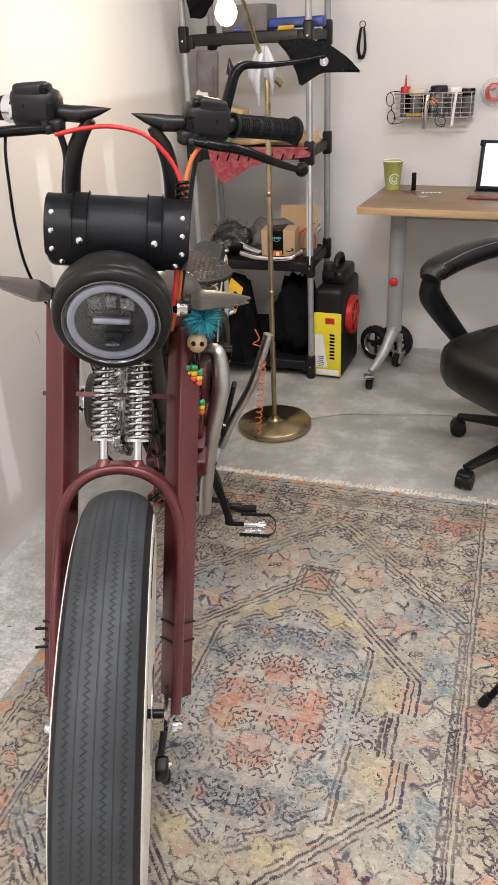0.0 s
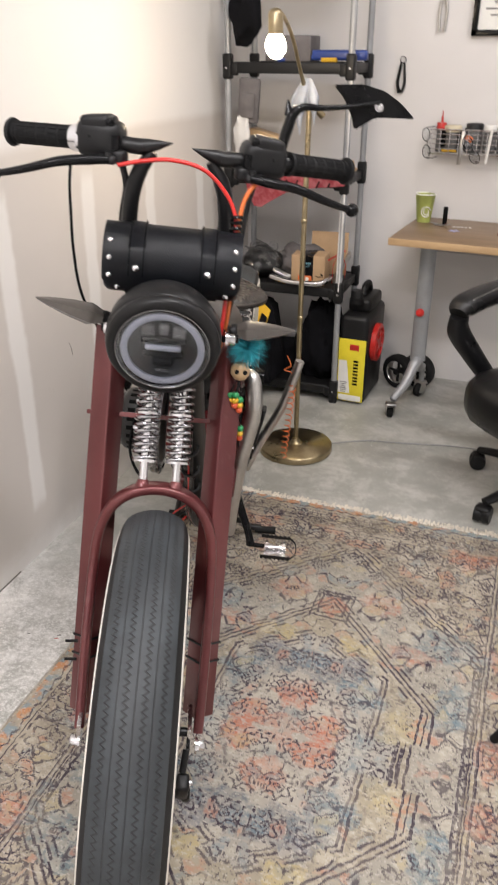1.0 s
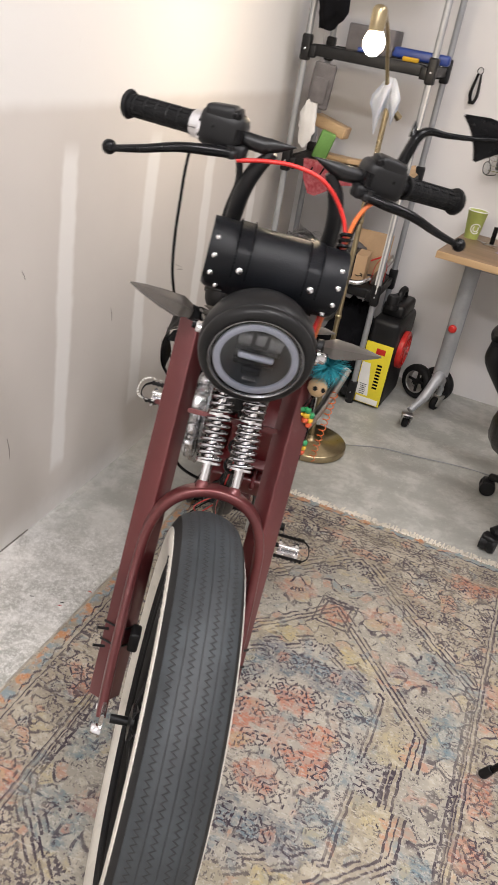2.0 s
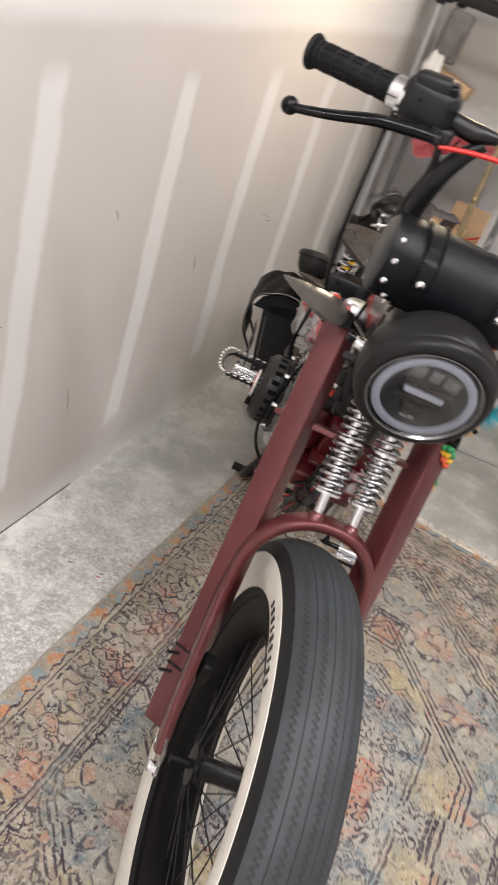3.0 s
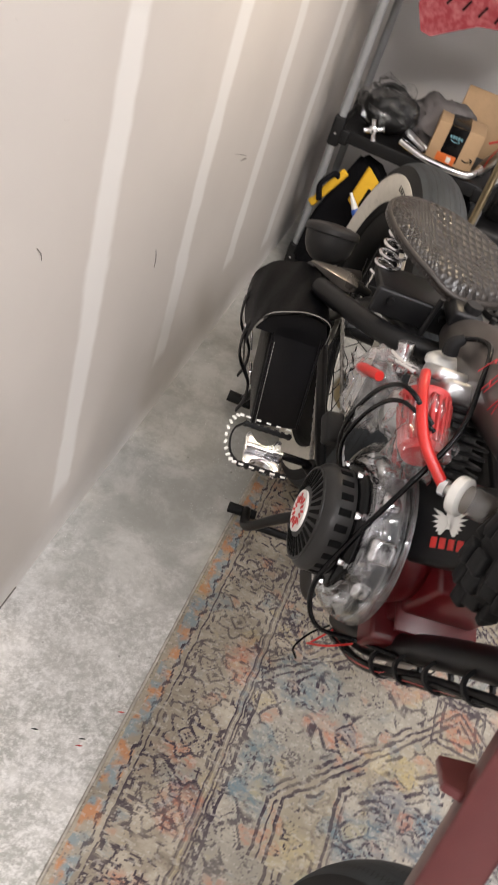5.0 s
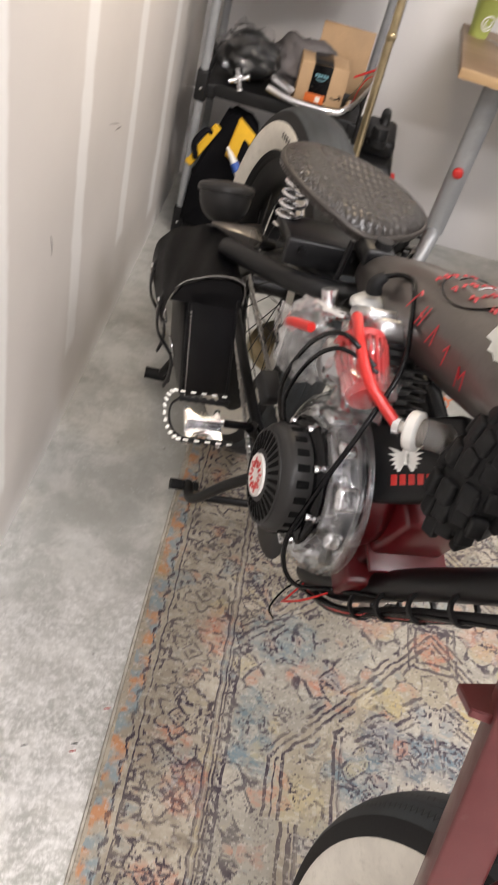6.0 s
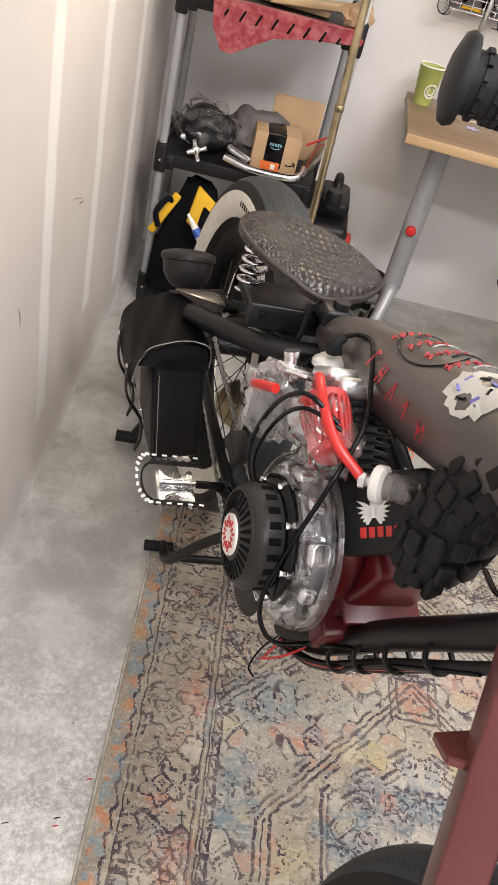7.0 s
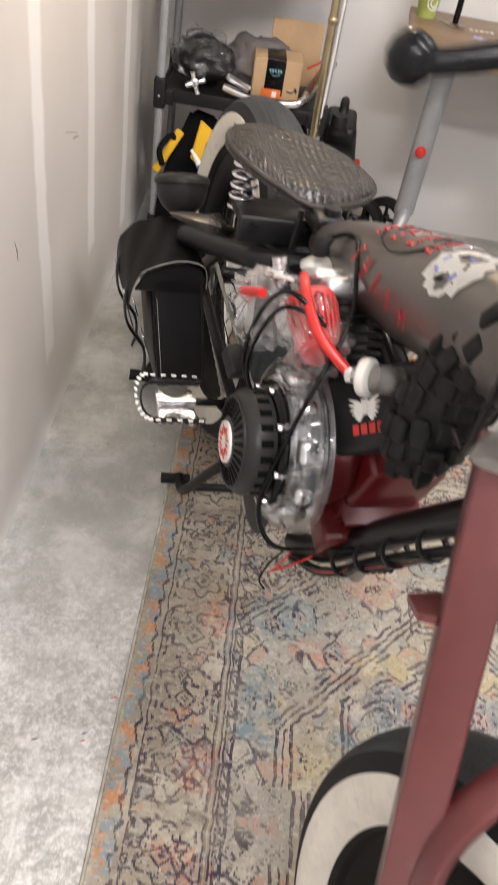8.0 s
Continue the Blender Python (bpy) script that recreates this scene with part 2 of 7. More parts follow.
    g.set(Base_Color=col, Roughness=g.m("ADD", 0.24, g.m("MULTIPLY", b, 0.35)), Normal=g.bump(g.m("ADD", b, g.m("MULTIPLY", c, 0.4)), 0.14, 0.002))
    return g.mat


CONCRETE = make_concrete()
RUG_X0, RUG_X1, RUG_Y0, RUG_Y1 = 0.315, 1.52, 0.435, 2.425


def make_rug():
    """Faded oriental pattern: guard stripes, an angular medallion in triple lines, small motifs, worn patches of rust, blue and ochre."""
    g = Graph("distressed_oriental_rug")
    x, y, _ = g.split()
    knot = 0.0031
    wob = g.m("MULTIPLY", g.m("SUBTRACT", g.noise(30, 2, 0.5), 0.5), 0.012)
    sx = g.m("MULTIPLY", g.m("FLOOR", g.m("DIVIDE", g.m("ADD", x, wob), knot)), knot)
    sy = g.m("MULTIPLY", g.m("FLOOR", g.m("DIVIDE", g.m("SUBTRACT", y, wob), knot)), knot)
    cx, cy = (RUG_X0 + RUG_X1) / 2, (RUG_Y0 + RUG_Y1) / 2
    ax, ay = g.m("ABSOLUTE", g.m("SUBTRACT", sx, cx)), g.m("ABSOLUTE", g.m("SUBTRACT", sy, cy))
    ex, ey = g.m("SUBTRACT", (RUG_X1 - RUG_X0) / 2, ax), g.m("SUBTRACT", (RUG_Y1 - RUG_Y0) / 2, ay)
    edge = g.m("MINIMUM", ex, ey)
    # medallion: notched straight sides and pointed ends; a lobed heart within; a field cut off at its corners
    tooth = g.m("MULTIPLY", g.m("GREATER_THAN", g.m("FRACT", g.m("DIVIDE", g.m("SUBTRACT", ay, ax), 0.13)), 0.55), 0.017)

    def slope(kx, ky, off):
        return g.m("SUBTRACT", g.m("ADD", g.m("MULTIPLY", ax, kx), g.m("MULTIPLY", ay, ky)), off)

    notch = g.m("MULTIPLY", g.m("LESS_THAN", ay, 0.062), 0.034)
    med = g.m("MAXIMUM", g.m("ADD", g.m("SUBTRACT", ax, 0.320), notch), g.m("ADD", slope(0.728, 0.685, 0.362), g.m("MULTIPLY", tooth, 0.8)))
    lobe = g.m("MULTIPLY", g.m("LESS_THAN", ay, 0.048), 0.068)
    inn = g.m("MAXIMUM", g.m("SUBTRACT", g.m("SUBTRACT", ax, 0.200), lobe), g.m("SUBTRACT", g.m("ADD", slope(0.55, 0.83, 0.310), g.m("MULTIPLY", tooth, 1.6)), g.m("MULTIPLY", lobe, 0.6)))
    fld = g.m("MAXIMUM", g.m("SUBTRACT", ax, 0.412), g.m("ADD", slope(0.684, 0.730, 0.565), g.m("MULTIPLY", tooth, 1.2)))

    def line(v, at, half):
        return g.step(g.m("ABSOLUTE", g.m("SUBTRACT", v, at)), half * 1.15, half * 0.75)

    def top(*v):
        out = v[0]
        for q in v[1:]:
            out = g.m("MAXIMUM", out, q)
        return out

    def mul(*v):
        out = v[0]
        for q in v[1:]:
            out = g.m("MULTIPLY", out, q)
        return out

    cren = g.m("MULTIPLY", g.m("PINGPONG", g.m("ADD", sx, sy), 0.022), 0.8)
    inner = g.m("ADD", edge, g.m("MULTIPLY", cren, -1.0))
    field = g.step(fld, 0.0, -0.006)
    dark = top(line(g.m("ADD", edge, g.m("MULTIPLY", cren, 0.5)), 0.038, 0.0026), line(ex, 0.172, 0.0030), line(ex, 0.184, 0.0030), line(ex, 0.048, 0.0022), line(inner, 0.188, 0.0030))
    dark = top(dark, line(fld, 0.0, 0.0030), mul(g.step(ex, 0.19, 0.20), line(fld, 0.016, 0.0028)), mul(field, line(fld, -0.014, 0.0024)))
    dark = top(dark, mul(field, top(line(med, 0.0, 0.0032), line(med, -0.013, 0.0026), line(med, -0.026, 0.0032), line(inn, 0.0, 0.0034), mul(line(inn, -0.012, 0.0022), 0.8))))
    # the small red square in the medallion's point
    sq = g.m("MAXIMUM", g.m("SUBTRACT", ax, 0.036), g.m("SUBTRACT", g.m("ABSOLUTE", g.m("SUBTRACT", ay, 0.478)), 0.040))
    dark = top(dark, line(sq, 0.0, 0.0026), line(sq, 0.016, 0.0026))
    vec = g.join(sx, sy)
    mx, my = g.m("ADD", ax, g.m("MULTIPLY", wob, 0.6)), g.m("ADD", ay, g.m("MULTIPLY", wob, 0.5))

    def tile(u, v, pu, pv):
        """Coordinates from the middle of a mirrored repeat."""
        return g.m("SUBTRACT", g.m("PINGPONG", u, pu), pu / 2), g.m("SUBTRACT", g.m("PINGPONG", v, pv), pv / 2)

    def flower(u, v, size):
        """A diamond within a hooked square with petals."""
        au, av = g.m("ABSOLUTE", u), g.m("ABSOLUTE", v)
        man, che = g.m("ADD", au, av), g.m("MAXIMUM", au, av)
        ang = g.m("ARCTAN2", v, u)
        rad = g.m("SQRT", g.m("ADD", g.m("MULTIPLY", u, u), g.m("MULTIPLY", v, v)))
        petal = g.m("ADD", rad, g.m("MULTIPLY", g.m("COSINE", g.m("MULTIPLY", ang, 6.0)), size * 0.13))
        hook = mul(line(che, size * 0.92, 0.0026), g.m("GREATER_THAN", g.m("FRACT", g.m("DIVIDE", g.m("SUBTRACT", u, v), size * 0.55)), 0.45))
        return top(line(man, size * 0.34, 0.0028), line(petal, size * 0.66, 0.0030), hook, g.step(man, size * 0.16, size * 0.10))

    gate = g.noise(7.5, 2.0, 0.5, vec=g.join(mx, my, 6.0))
    bu, bv = tile(g.m("SUBTRACT", edge, 0.047), my, 0.126, 0.135)
    border = mul(g.step(edge, 0.174, 0.170), g.step(edge, 0.046, 0.050), flower(bu, bv, 0.056))
    fu, fv = tile(mx, my, 0.088, 0.096)
    f1 = flower(fu, fv, 0.036)
    gu, gv = tile(g.m("ADD", g.m("MULTIPLY", mx, 0.7), g.m("MULTIPLY", my, 0.7)), g.m("SUBTRACT", g.m("MULTIPLY", mx, 0.7), g.m("MULTIPLY", my, 0.7)), 0.061, 0.061)
    f2 = flower(gu, gv, 0.024)
    cellv = g.join(g.m("ADD", mx, g.m("MULTIPLY", g.m("SINE", g.m("MULTIPLY", my, 70.0)), 0.006)), g.m("ADD", my, g.m("MULTIPLY", g.m("SINE", g.m("MULTIPLY", mx, 80.0)), 0.006)))
    near_edge, heart = g.voro(23, "DISTANCE_TO_EDGE", vec=cellv, rand=0.85), g.voro(23, "F1", "EUCLIDEAN", cellv, 0, 0.85)
    pick, pick2, pick3 = g.split(g.voro(23, "F1", "EUCLIDEAN", cellv, 1, 0.85))
    clump = g.noise(13, 2.0, 0.5, vec=g.join(mx, my, 21.0))
    some = g.step(clump, 0.49, 0.53)
    curl = g.noise(42, 1.0, 0.5, vec=g.join(mx, my, 33.0), dist=1.2)
    hooks = mul(top(line(curl, 0.42, 0.020), line(curl, 0.56, 0.020)), g.step(clump, 0.43, 0.39))
    vines = top(mul(g.step(near_edge, 0.06, 0.035), g.step(clump, 0.45, 0.49)), mul(line(near_edge, 0.17, 0.022), g.step(pick2, 0.55, 0.6), some), mul(line(heart, 0.15, 0.03), g.step(pick3, 0.5, 0.55), some), hooks)
    inner_z = g.step(inn, -0.004, -0.012)
    motif = top(mul(inner_z, top(mul(f1, g.step(gate, 0.58, 0.52)), mul(vines, g.step(gate, 0.44, 0.52)))),
                mul(field, g.step(med, 0.004, 0.014), top(mul(f2, g.step(gate, 0.54, 0.58)), mul(vines, g.step(gate, 0.54, 0.48)))),
                mul(field, g.step(inn, 0.006, 0.016), g.step(med, -0.036, -0.044), f2, g.step(gate, 0.50, 0.54)),
                mul(g.step(fld, 0.020, 0.028), g.step(ex, 0.188, 0.194), g.step(ey, 0.046, 0.050), top(f1, mul(vines, 0.9))), border, mul(g.step(edge, 0.174, 0.170), g.step(edge, 0.046, 0.050), vines, g.step(gate, 0.40, 0.48)), mul(field, g.step(inn, 0.006, 0.016), g.step(med, -0.036, -0.044), vines, g.step(gate, 0.52, 0.46)))
    broken = g.step(g.noise(75, 2.0, 0.5, vec=vec), 0.34, 0.44)
    motif = mul(motif, broken)
    dark = top(mul(dark, g.step(g.noise(60, 2.0, 0.5, vec=vec), 0.26, 0.34)), motif)
    # worn ground colours by zone
    wear = g.noise(9, 5, 0.65)
    base = g.mix(g.step(wear, 0.35, 0.65), (0.265, 0.230, 0.178), (0.385, 0.340, 0.270))
    zone_out = mul(field, g.step(med, 0.0, 0.01))
    base = g.mix(mul(zone_out, 0.65), base, (0.320, 0.302, 0.262))
    base = g.mix(mul(g.step(inn, 0.0, -0.02), 0.5), base, (0.40, 0.378, 0.345))
    cream = mul(g.step(inn, 0.0, 0.008), g.step(med, -0.026, -0.034), g.step(g.noise(5, 3, 0.6), 0.30, 0.5))
    base = g.mix(mul(cream, 0.7), base, (0.345, 0.305, 0.230))
    fleck = g.step(g.noise(90, 4, 0.7, vec=g.join(g.m("MULTIPLY", x, 0.5), y, 3.0)), 0.38, 0.58)

    def tint(where, scale, lo, hi, amount, col, seed):
        m = mul(g.step(g.noise(scale, 3, 0.55, vec=g.join(mx, my, seed)), lo, hi), g.m("ADD", 0.35, g.m("MULTIPLY", fleck, 0.65)), amount)
        return g.mix(mul(m, where) if where is not None else m, base, col)

    rust, navy, teal = (0.43, 0.165, 0.105), (0.080, 0.115, 0.150), (0.125, 0.190, 0.220)
    base = tint(None, 6.5, 0.62, 0.70, 0.6, (0.50, 0.185, 0.095), 11.0)
    base = tint(field, 5.5, 0.60, 0.70, 0.6, teal, 17.0)
    base = tint(None, 6.0, 0.64, 0.72, 0.4, (0.42, 0.33, 0.14), 23.0)
    ragged = g.m("MULTIPLY", g.m("SUBTRACT", g.noise(22, 3, 0.6, vec=vec), 0.5), 0.075)

    def patch(px, py, rx, ry, amount, col):
        """A worn patch of colour, repeated in the rug's four quarters."""
        u, v = g.m("DIVIDE", g.m("SUBTRACT", ax, px), rx), g.m("DIVIDE", g.m("SUBTRACT", ay, py), ry)
        rad = g.m("ADD", g.m("SQRT", g.m("ADD", g.m("MULTIPLY", u, u), g.m("MULTIPLY", v, v))), g.m("DIVIDE", ragged, min(rx, ry)))
        return g.mix(mul(g.step(rad, 1.08, 0.85), g.m("ADD", 0.35, g.m("MULTIPLY", fleck, 0.65)), g.m("ADD", 0.45, g.m("MULTIPLY", g.step(g.noise(34, 3, 0.6, vec=vec), 0.40, 0.56), 0.55)), amount), base, col)

    for px, py, rx, ry, amount, col in ((0.07, 0.235, 0.11, 0.050, 0.75, navy), (0.150, 0.165, 0.060, 0.050, 0.68, teal), (0.16, 0.03, 0.05, 0.04, 0.35, teal), (0.318, 0.410, 0.080, 0.060, 0.72, teal), (0.360, 0.205, 0.042, 0.085, 0.8, teal), (0.0, 0.120, 0.058, 0.046, 0.95, rust), (0.090, 0.035, 0.052, 0.044, 0.95, rust), (0.02, 0.025, 0.030, 0.026, 0.5, rust), (0.0, 0.478, 0.040, 0.044, 0.85, rust), (0.235, 0.345, 0.07, 0.03, 0.5, rust), (0.455, 0.085, 0.040, 0.045, 0.8, rust), (0.455, 0.40, 0.035, 0.05, 0.6, rust), (0.345, 0.815, 0.06, 0.035, 0.7, rust), (0.13, 0.52, 0.06, 0.05, 0.55, rust), (0.11, 0.33, 0.05, 0.03, 0.6, (0.50, 0.39, 0.16)), (0.26, 0.10, 0.05, 0.05, 0.35, (0.50, 0.42, 0.22))):
        base = patch(px, py, rx, ry, amount, col)
    filled = mul(g.step(near_edge, 0.05, 0.09), g.m("ADD", 0.12, g.m("MULTIPLY", fleck, 0.42)), g.step(clump, 0.44, 0.50), g.step(g.noise(4.5, 3, 0.6), 0.36, 0.55))
    hue = g.mix(g.step(pick, 0.48, 0.50), (0.50, 0.45, 0.37), (0.47, 0.20, 0.12))
    hue = g.mix(g.step(pick, 0.64, 0.66), hue, (0.15, 0.22, 0.26))
    hue = g.mix(g.step(pick, 0.80, 0.82), hue, (0.45, 0.37, 0.21))
    base = g.mix(filled, base, hue)
    guard = mul(g.step(edge, 0.004, 0.008), g.step(edge, 0.040, 0.034))
    tone = g.mix(g.step(g.noise(24, 2, 0.5, vec=vec), 0.44, 0.54), (0.52, 0.22, 0.09), (0.20, 0.28, 0.32))
    base = g.mix(mul(guard, g.step(g.noise(30, 3, 0.5, vec=vec), 0.38, 0.55), 0.75), base, tone)
    base = g.mix(mul(g.step(edge, 0.172, 0.165), g.step(edge, 0.05, 0.06), g.step(g.noise(9, 2, 0.5, vec=g.join(sx, sy, 51.0)), 0.62, 0.68), fleck, 0.55), base, (0.46, 0.17, 0.10))
    fade = g.m("ADD", 0.56, g.m("MULTIPLY", g.step(g.noise(8, 4, 0.65), 0.3, 0.65), 0.45))
    col = g.mix(mul(dark, fade), base, (0.052, 0.040, 0.054))
    pale = g.step(g.noise(130, 3, 0.65, vec=g.join(g.m("MULTIPLY", sx, 0.6), sy, 3.0)), 0.54, 0.62)
    col = g.mix(mul(pale, 0.42), col, (0.52, 0.485, 0.435))
    speck = g.step(g.noise(210, 2, 0.5, vec=g.join(sx, sy, 9.0)), 0.60, 0.66)
    col = g.mix(mul(speck, 0.42), col, (0.10, 0.085, 0.085))
    weave = g.noise(700, 2)
    g.set(Base_Color=col, Roughness=0.95, Specular_IOR_Level=0.2, Normal=g.bump(g.m("ADD", weave, g.m("MULTIPLY", dark, -0.6)), 0.45, 0.0015))
    return g.mat


RUG = make_rug()
CASTING = basic("polished_casting", (0.80, 0.80, 0.82), 0.14, 1.0, var=0.1, coarse=60, fine=160, bump=0.5, depth=0.0015)
CHAIRHIDE = leather("chair_leather", (0.0055, 0.0055, 0.006), 0.3)
ROLLHIDE = leather("blue_black_leather", (0.011, 0.0125, 0.016), 0.36)
FRINGE = basic("cream_yarn", (0.70, 0.65, 0.56), 0.95, var=0.15, fine=800, bump=0.5)


def make_wood(name, a, b):
    g = Graph(name)
    x, y, z = g.split()
    grain = g.noise(14, 6, 0.65, vec=g.join(g.m("MULTIPLY", x, 0.12), y, z), dist=0.4)
    fine = g.noise(160, 3, 0.6, vec=g.join(g.m("MULTIPLY", x, 0.05), y, z))
    col = g.mix(g.step(grain, 0.35, 0.65), a, b)
    col = g.mix(g.m("MULTIPLY", g.step(fine, 0.5, 0.75), 0.35), col, dim(a, 0.6))
    g.set(Base_Color=col, Roughness=g.m("ADD", 0.32, g.m("MULTIPLY", fine, 0.2)), Normal=g.bump(fine, 0.1, 0.0006))
    return g.mat


WOOD = make_wood("brown_laminate", (0.185, 0.118, 0.066), (0.26, 0.172, 0.10))
PALEWOOD = make_wood("pale_wood", (0.42, 0.28, 0.15), (0.52, 0.36, 0.2))


def make_glow(name, col, strength):
    g = Graph(name)
    g.set(Base_Color=col, Emission_Color=col, Emission_Strength=strength)
    return g.mat


GLOW = make_glow("lit_bulb", (1.0, 0.86, 0.66), 60.0)
PANEL = make_glow("ceiling_diffuser", (1.0, 0.97, 0.92), 3.0)
SCREEN = make_glow("tablet_screen", (0.62, 0.78, 0.95), 0.6)


# ---- mesh tools ----
def clean_link(name, bm, material, parent=None, label=""):
    me = bpy.data.meshes.new(name)
    bmesh.ops.recalc_face_normals(bm, faces=bm.faces)
    for f in bm.faces:
        f.smooth = True
    bm.to_mesh(me)
    bm.free()
    me.set_sharp_from_angle(angle=radians(57))
    for mt in material if isinstance(material, (list, tuple)) else (material,):
        me.materials.append(mt)
    ob = new(name, me)
    if parent is not None:
        ob.parent = parent
    if label:
        ob["label"] = label
    return ob


def part(name, bm, material, parent, label=""):
    return clean_link(name, bm, material, parent, label)


def thing(name, label, category, m=None, group="", kind=""):
    ob = new(name)
    ob.empty_display_size = 0.05
    if m is not None:
        ob.matrix_world = m
    return tagged(ob, label, category, group, kind)


def many(name, bm, material, poses, parent, label=""):
    """Alike pieces as objects of their own on one mesh."""
    first = clean_link(name, bm, material, parent, label)
    first.matrix_basis = poses[0]
    for m in poses[1:]:
        ob = first.copy()
        scene.collection.objects.link(ob)
        ob.matrix_basis = m
    return first


def join(*bms):
    out = bms[0]
    for b in bms[1:]:
        me = bpy.data.meshes.new("tmp")
        b.to_mesh(me)
        out.from_mesh(me)
        bpy.data.meshes.remove(me)
        b.free()
    return out


def moved(bm, m):
    bmesh.ops.transform(bm, matrix=m, verts=bm.verts)
    return bm


def box(c, s, bevel=0.003, rot=(0, 0, 0), seg=2, taper=None):
    bm = bmesh.new()
    bmesh.ops.create_cube(bm, size=1)
    for v in bm.verts:
        k = taper if taper and v.co.z > 0 else 1.0
        v.co = Vector((v.co.x * s[0] * k, v.co.y * s[1] * k, v.co.z * s[2]))
    if bevel:
        bmesh.ops.bevel(bm, geom=bm.edges[:], offset=min(bevel, 0.45 * min(s)), segments=seg, profile=0.5, affect="EDGES")
    return moved(bm, pose(*c, *rot))


def spline(pts, steps):
    """Catmull-Rom through the points."""
    p = [Vector(q) for q in pts]
    if len(p) < 3 or steps < 2:
        return p
    p = [p[0] * 2 - p[1]] + p + [p[-1] * 2 - p[-2]]
    out = []
    for i in range(1, len(p) - 2):
        for k in range(steps):
            t = k / steps
            a, b, c, d = p[i - 1], p[i], p[i + 1], p[i + 2]
            out.append(0.5 * (2 * b + (c - a) * t + (2 * a - 5 * b + 4 * c - d) * t * t + (3 * b - a - 3 * c + d) * t ** 3))
    out.append(p[-2])
    return out


def tube(pts, r, n=10, steps=6, flat=1.0, turn=0.0, cap=True, sq=1.0):
    """A tube along the points; r is a number or one per point; flat squashes it across, sq below 1 makes it squarish."""
    line = spline(pts, steps)
    rs = r if isinstance(r, (list, tuple)) else [r] * len(pts)
    bm = bmesh.new()
    rings, side = [], None
    for i, q in enumerate(line):
        d = (line[min(i + 1, len(line) - 1)] - line[max(i - 1, 0)]).normalized()
        if side is None:
            ref = Vector((0, 0, 1)) if abs(d.z) < 0.9 else Vector((1, 0, 0))
            side = d.cross(ref).normalized()
        side = (side - d * side.dot(d)).normalized()
        up = d.cross(side)
        s = i * (len(pts) - 1) / max(1, len(line) - 1)
        k = min(int(s), len(rs) - 2)
        rad = rs[k] + (rs[k + 1] - rs[k]) * (s - k)
        ring = []
        for j in range(n):
            a = 2 * math.pi * j / n + radians(turn)
            ca, sa = math.cos(a), math.sin(a)
            ca, sa = math.copysign(abs(ca) ** sq, ca), math.copysign(abs(sa) ** sq, sa)
            ring.append(bm.verts.new(q + side * (ca * rad) + up * (sa * rad * flat)))
        rings.append(ring)
    for a, b in zip(rings, rings[1:]):
        for j in range(n):
            bm.faces.new((a[j], a[(j + 1) % n], b[(j + 1) % n], b[j]))
    if cap:
        bm.faces.new(rings[0][::-1])
        bm.faces.new(rings[-1])
    return bm


def lathe(profile, n=40, m=None, uv=False, close=False):
    """Turns (radius, height) points about z; with uv, u is the way round and v the height, in metres."""
    bm = bmesh.new()
    lay = bm.loops.layers.uv.new("UVMap") if uv else None
    big = max(p[0] for p in profile)
    rings = [[bm.verts.new((max(r, 1e-5) * math.cos(2 * math.pi * j / n), max(r, 1e-5) * math.sin(2 * math.pi * j / n), h)) for j in range(n)] for r, h in profile]
    prs = list(zip(range(len(rings)), range(1, len(rings))))
    if close:
        prs.append((len(rings) - 1, 0))
    for a, b in prs:
        for j in range(n):
            k = (j + 1) % n
            f = bm.faces.new((rings[a][j], rings[a][k], rings[b][k], rings[b][j]))
            if uv:
                for lp, (jj, rr) in zip(f.loops, ((j, a), (j + 1, a), (j + 1, b), (j, b))):
                    lp[lay].uv = (2 * math.pi * big * jj / n, profile[rr][1])
    if not close:
        if profile[0][0] > 1e-4:
            bm.faces.new(rings[0][::-1])
        if profile[-1][0] > 1e-4:
            bm.faces.new(rings[-1])
    bmesh.ops.remove_doubles(bm, verts=bm.verts, dist=2e-5)
    return moved(bm, m) if m is not None else bm


def rod(a, b, r, n=12, r2=None):
    return tube([a, b], [r, r if r2 is None else r2], n, 1)


def aim(a, b):
    """A pose at a whose z axis points to b."""
    return Matrix.Translation(a) @ (Vector(b) - Vector(a)).to_track_quat("Z", "Y").to_matrix().to_4x4()


def coil(a, b, R, r, turns, n=7, per=16, R2=None):
    m = aim(a, b)
    length = (Vector(b) - Vector(a)).length
    N = int(turns * per)
    pts = []
    for i in range(N + 1):
        t = i / N
        rr = R if R2 is None else R + (R2 - R) * t
        pts.append(m @ Vector((rr * math.cos(2 * math.pi * turns * t), rr * math.sin(2 * math.pi * turns * t), length * t)))
    return tube(pts, r, n, 1)


def bolt(a, b, r=0.006, washer=True):
    """A hexagon bolt head with washer, from a outward to b."""
    length = (Vector(b) - Vector(a)).length
    bm = lathe([(r, 0), (r, length * 0.9), (r * 0.85, length)], 6)
    if washer:
        bm = join(bm, lathe([(r * 1.45, 0), (r * 1.45, length * 0.25), (r * 1.2, length * 0.25)], 16))
    return moved(bm, aim(a, b))


def blob(c, s, seed, rough=0.25, freq=9.0, sub=3, rot=(0, 0, 0)):
    """A lumpy closed body."""
    bm = bmesh.new()
    bmesh.ops.create_icosphere(bm, subdivisions=sub, radius=0.5)
    for v in bm.verts:
        d = v.co.normalized()
        k = 1 + rough * noise.noise(d * freq * 0.3 + Vector((seed, 0, 0))) + rough * 0.6 * noise.noise(d * freq + Vector((0, seed, 0)))
        v.co = Vector((v.co.x * s[0], v.co.y * s[1], v.co.z * s[2])) * k
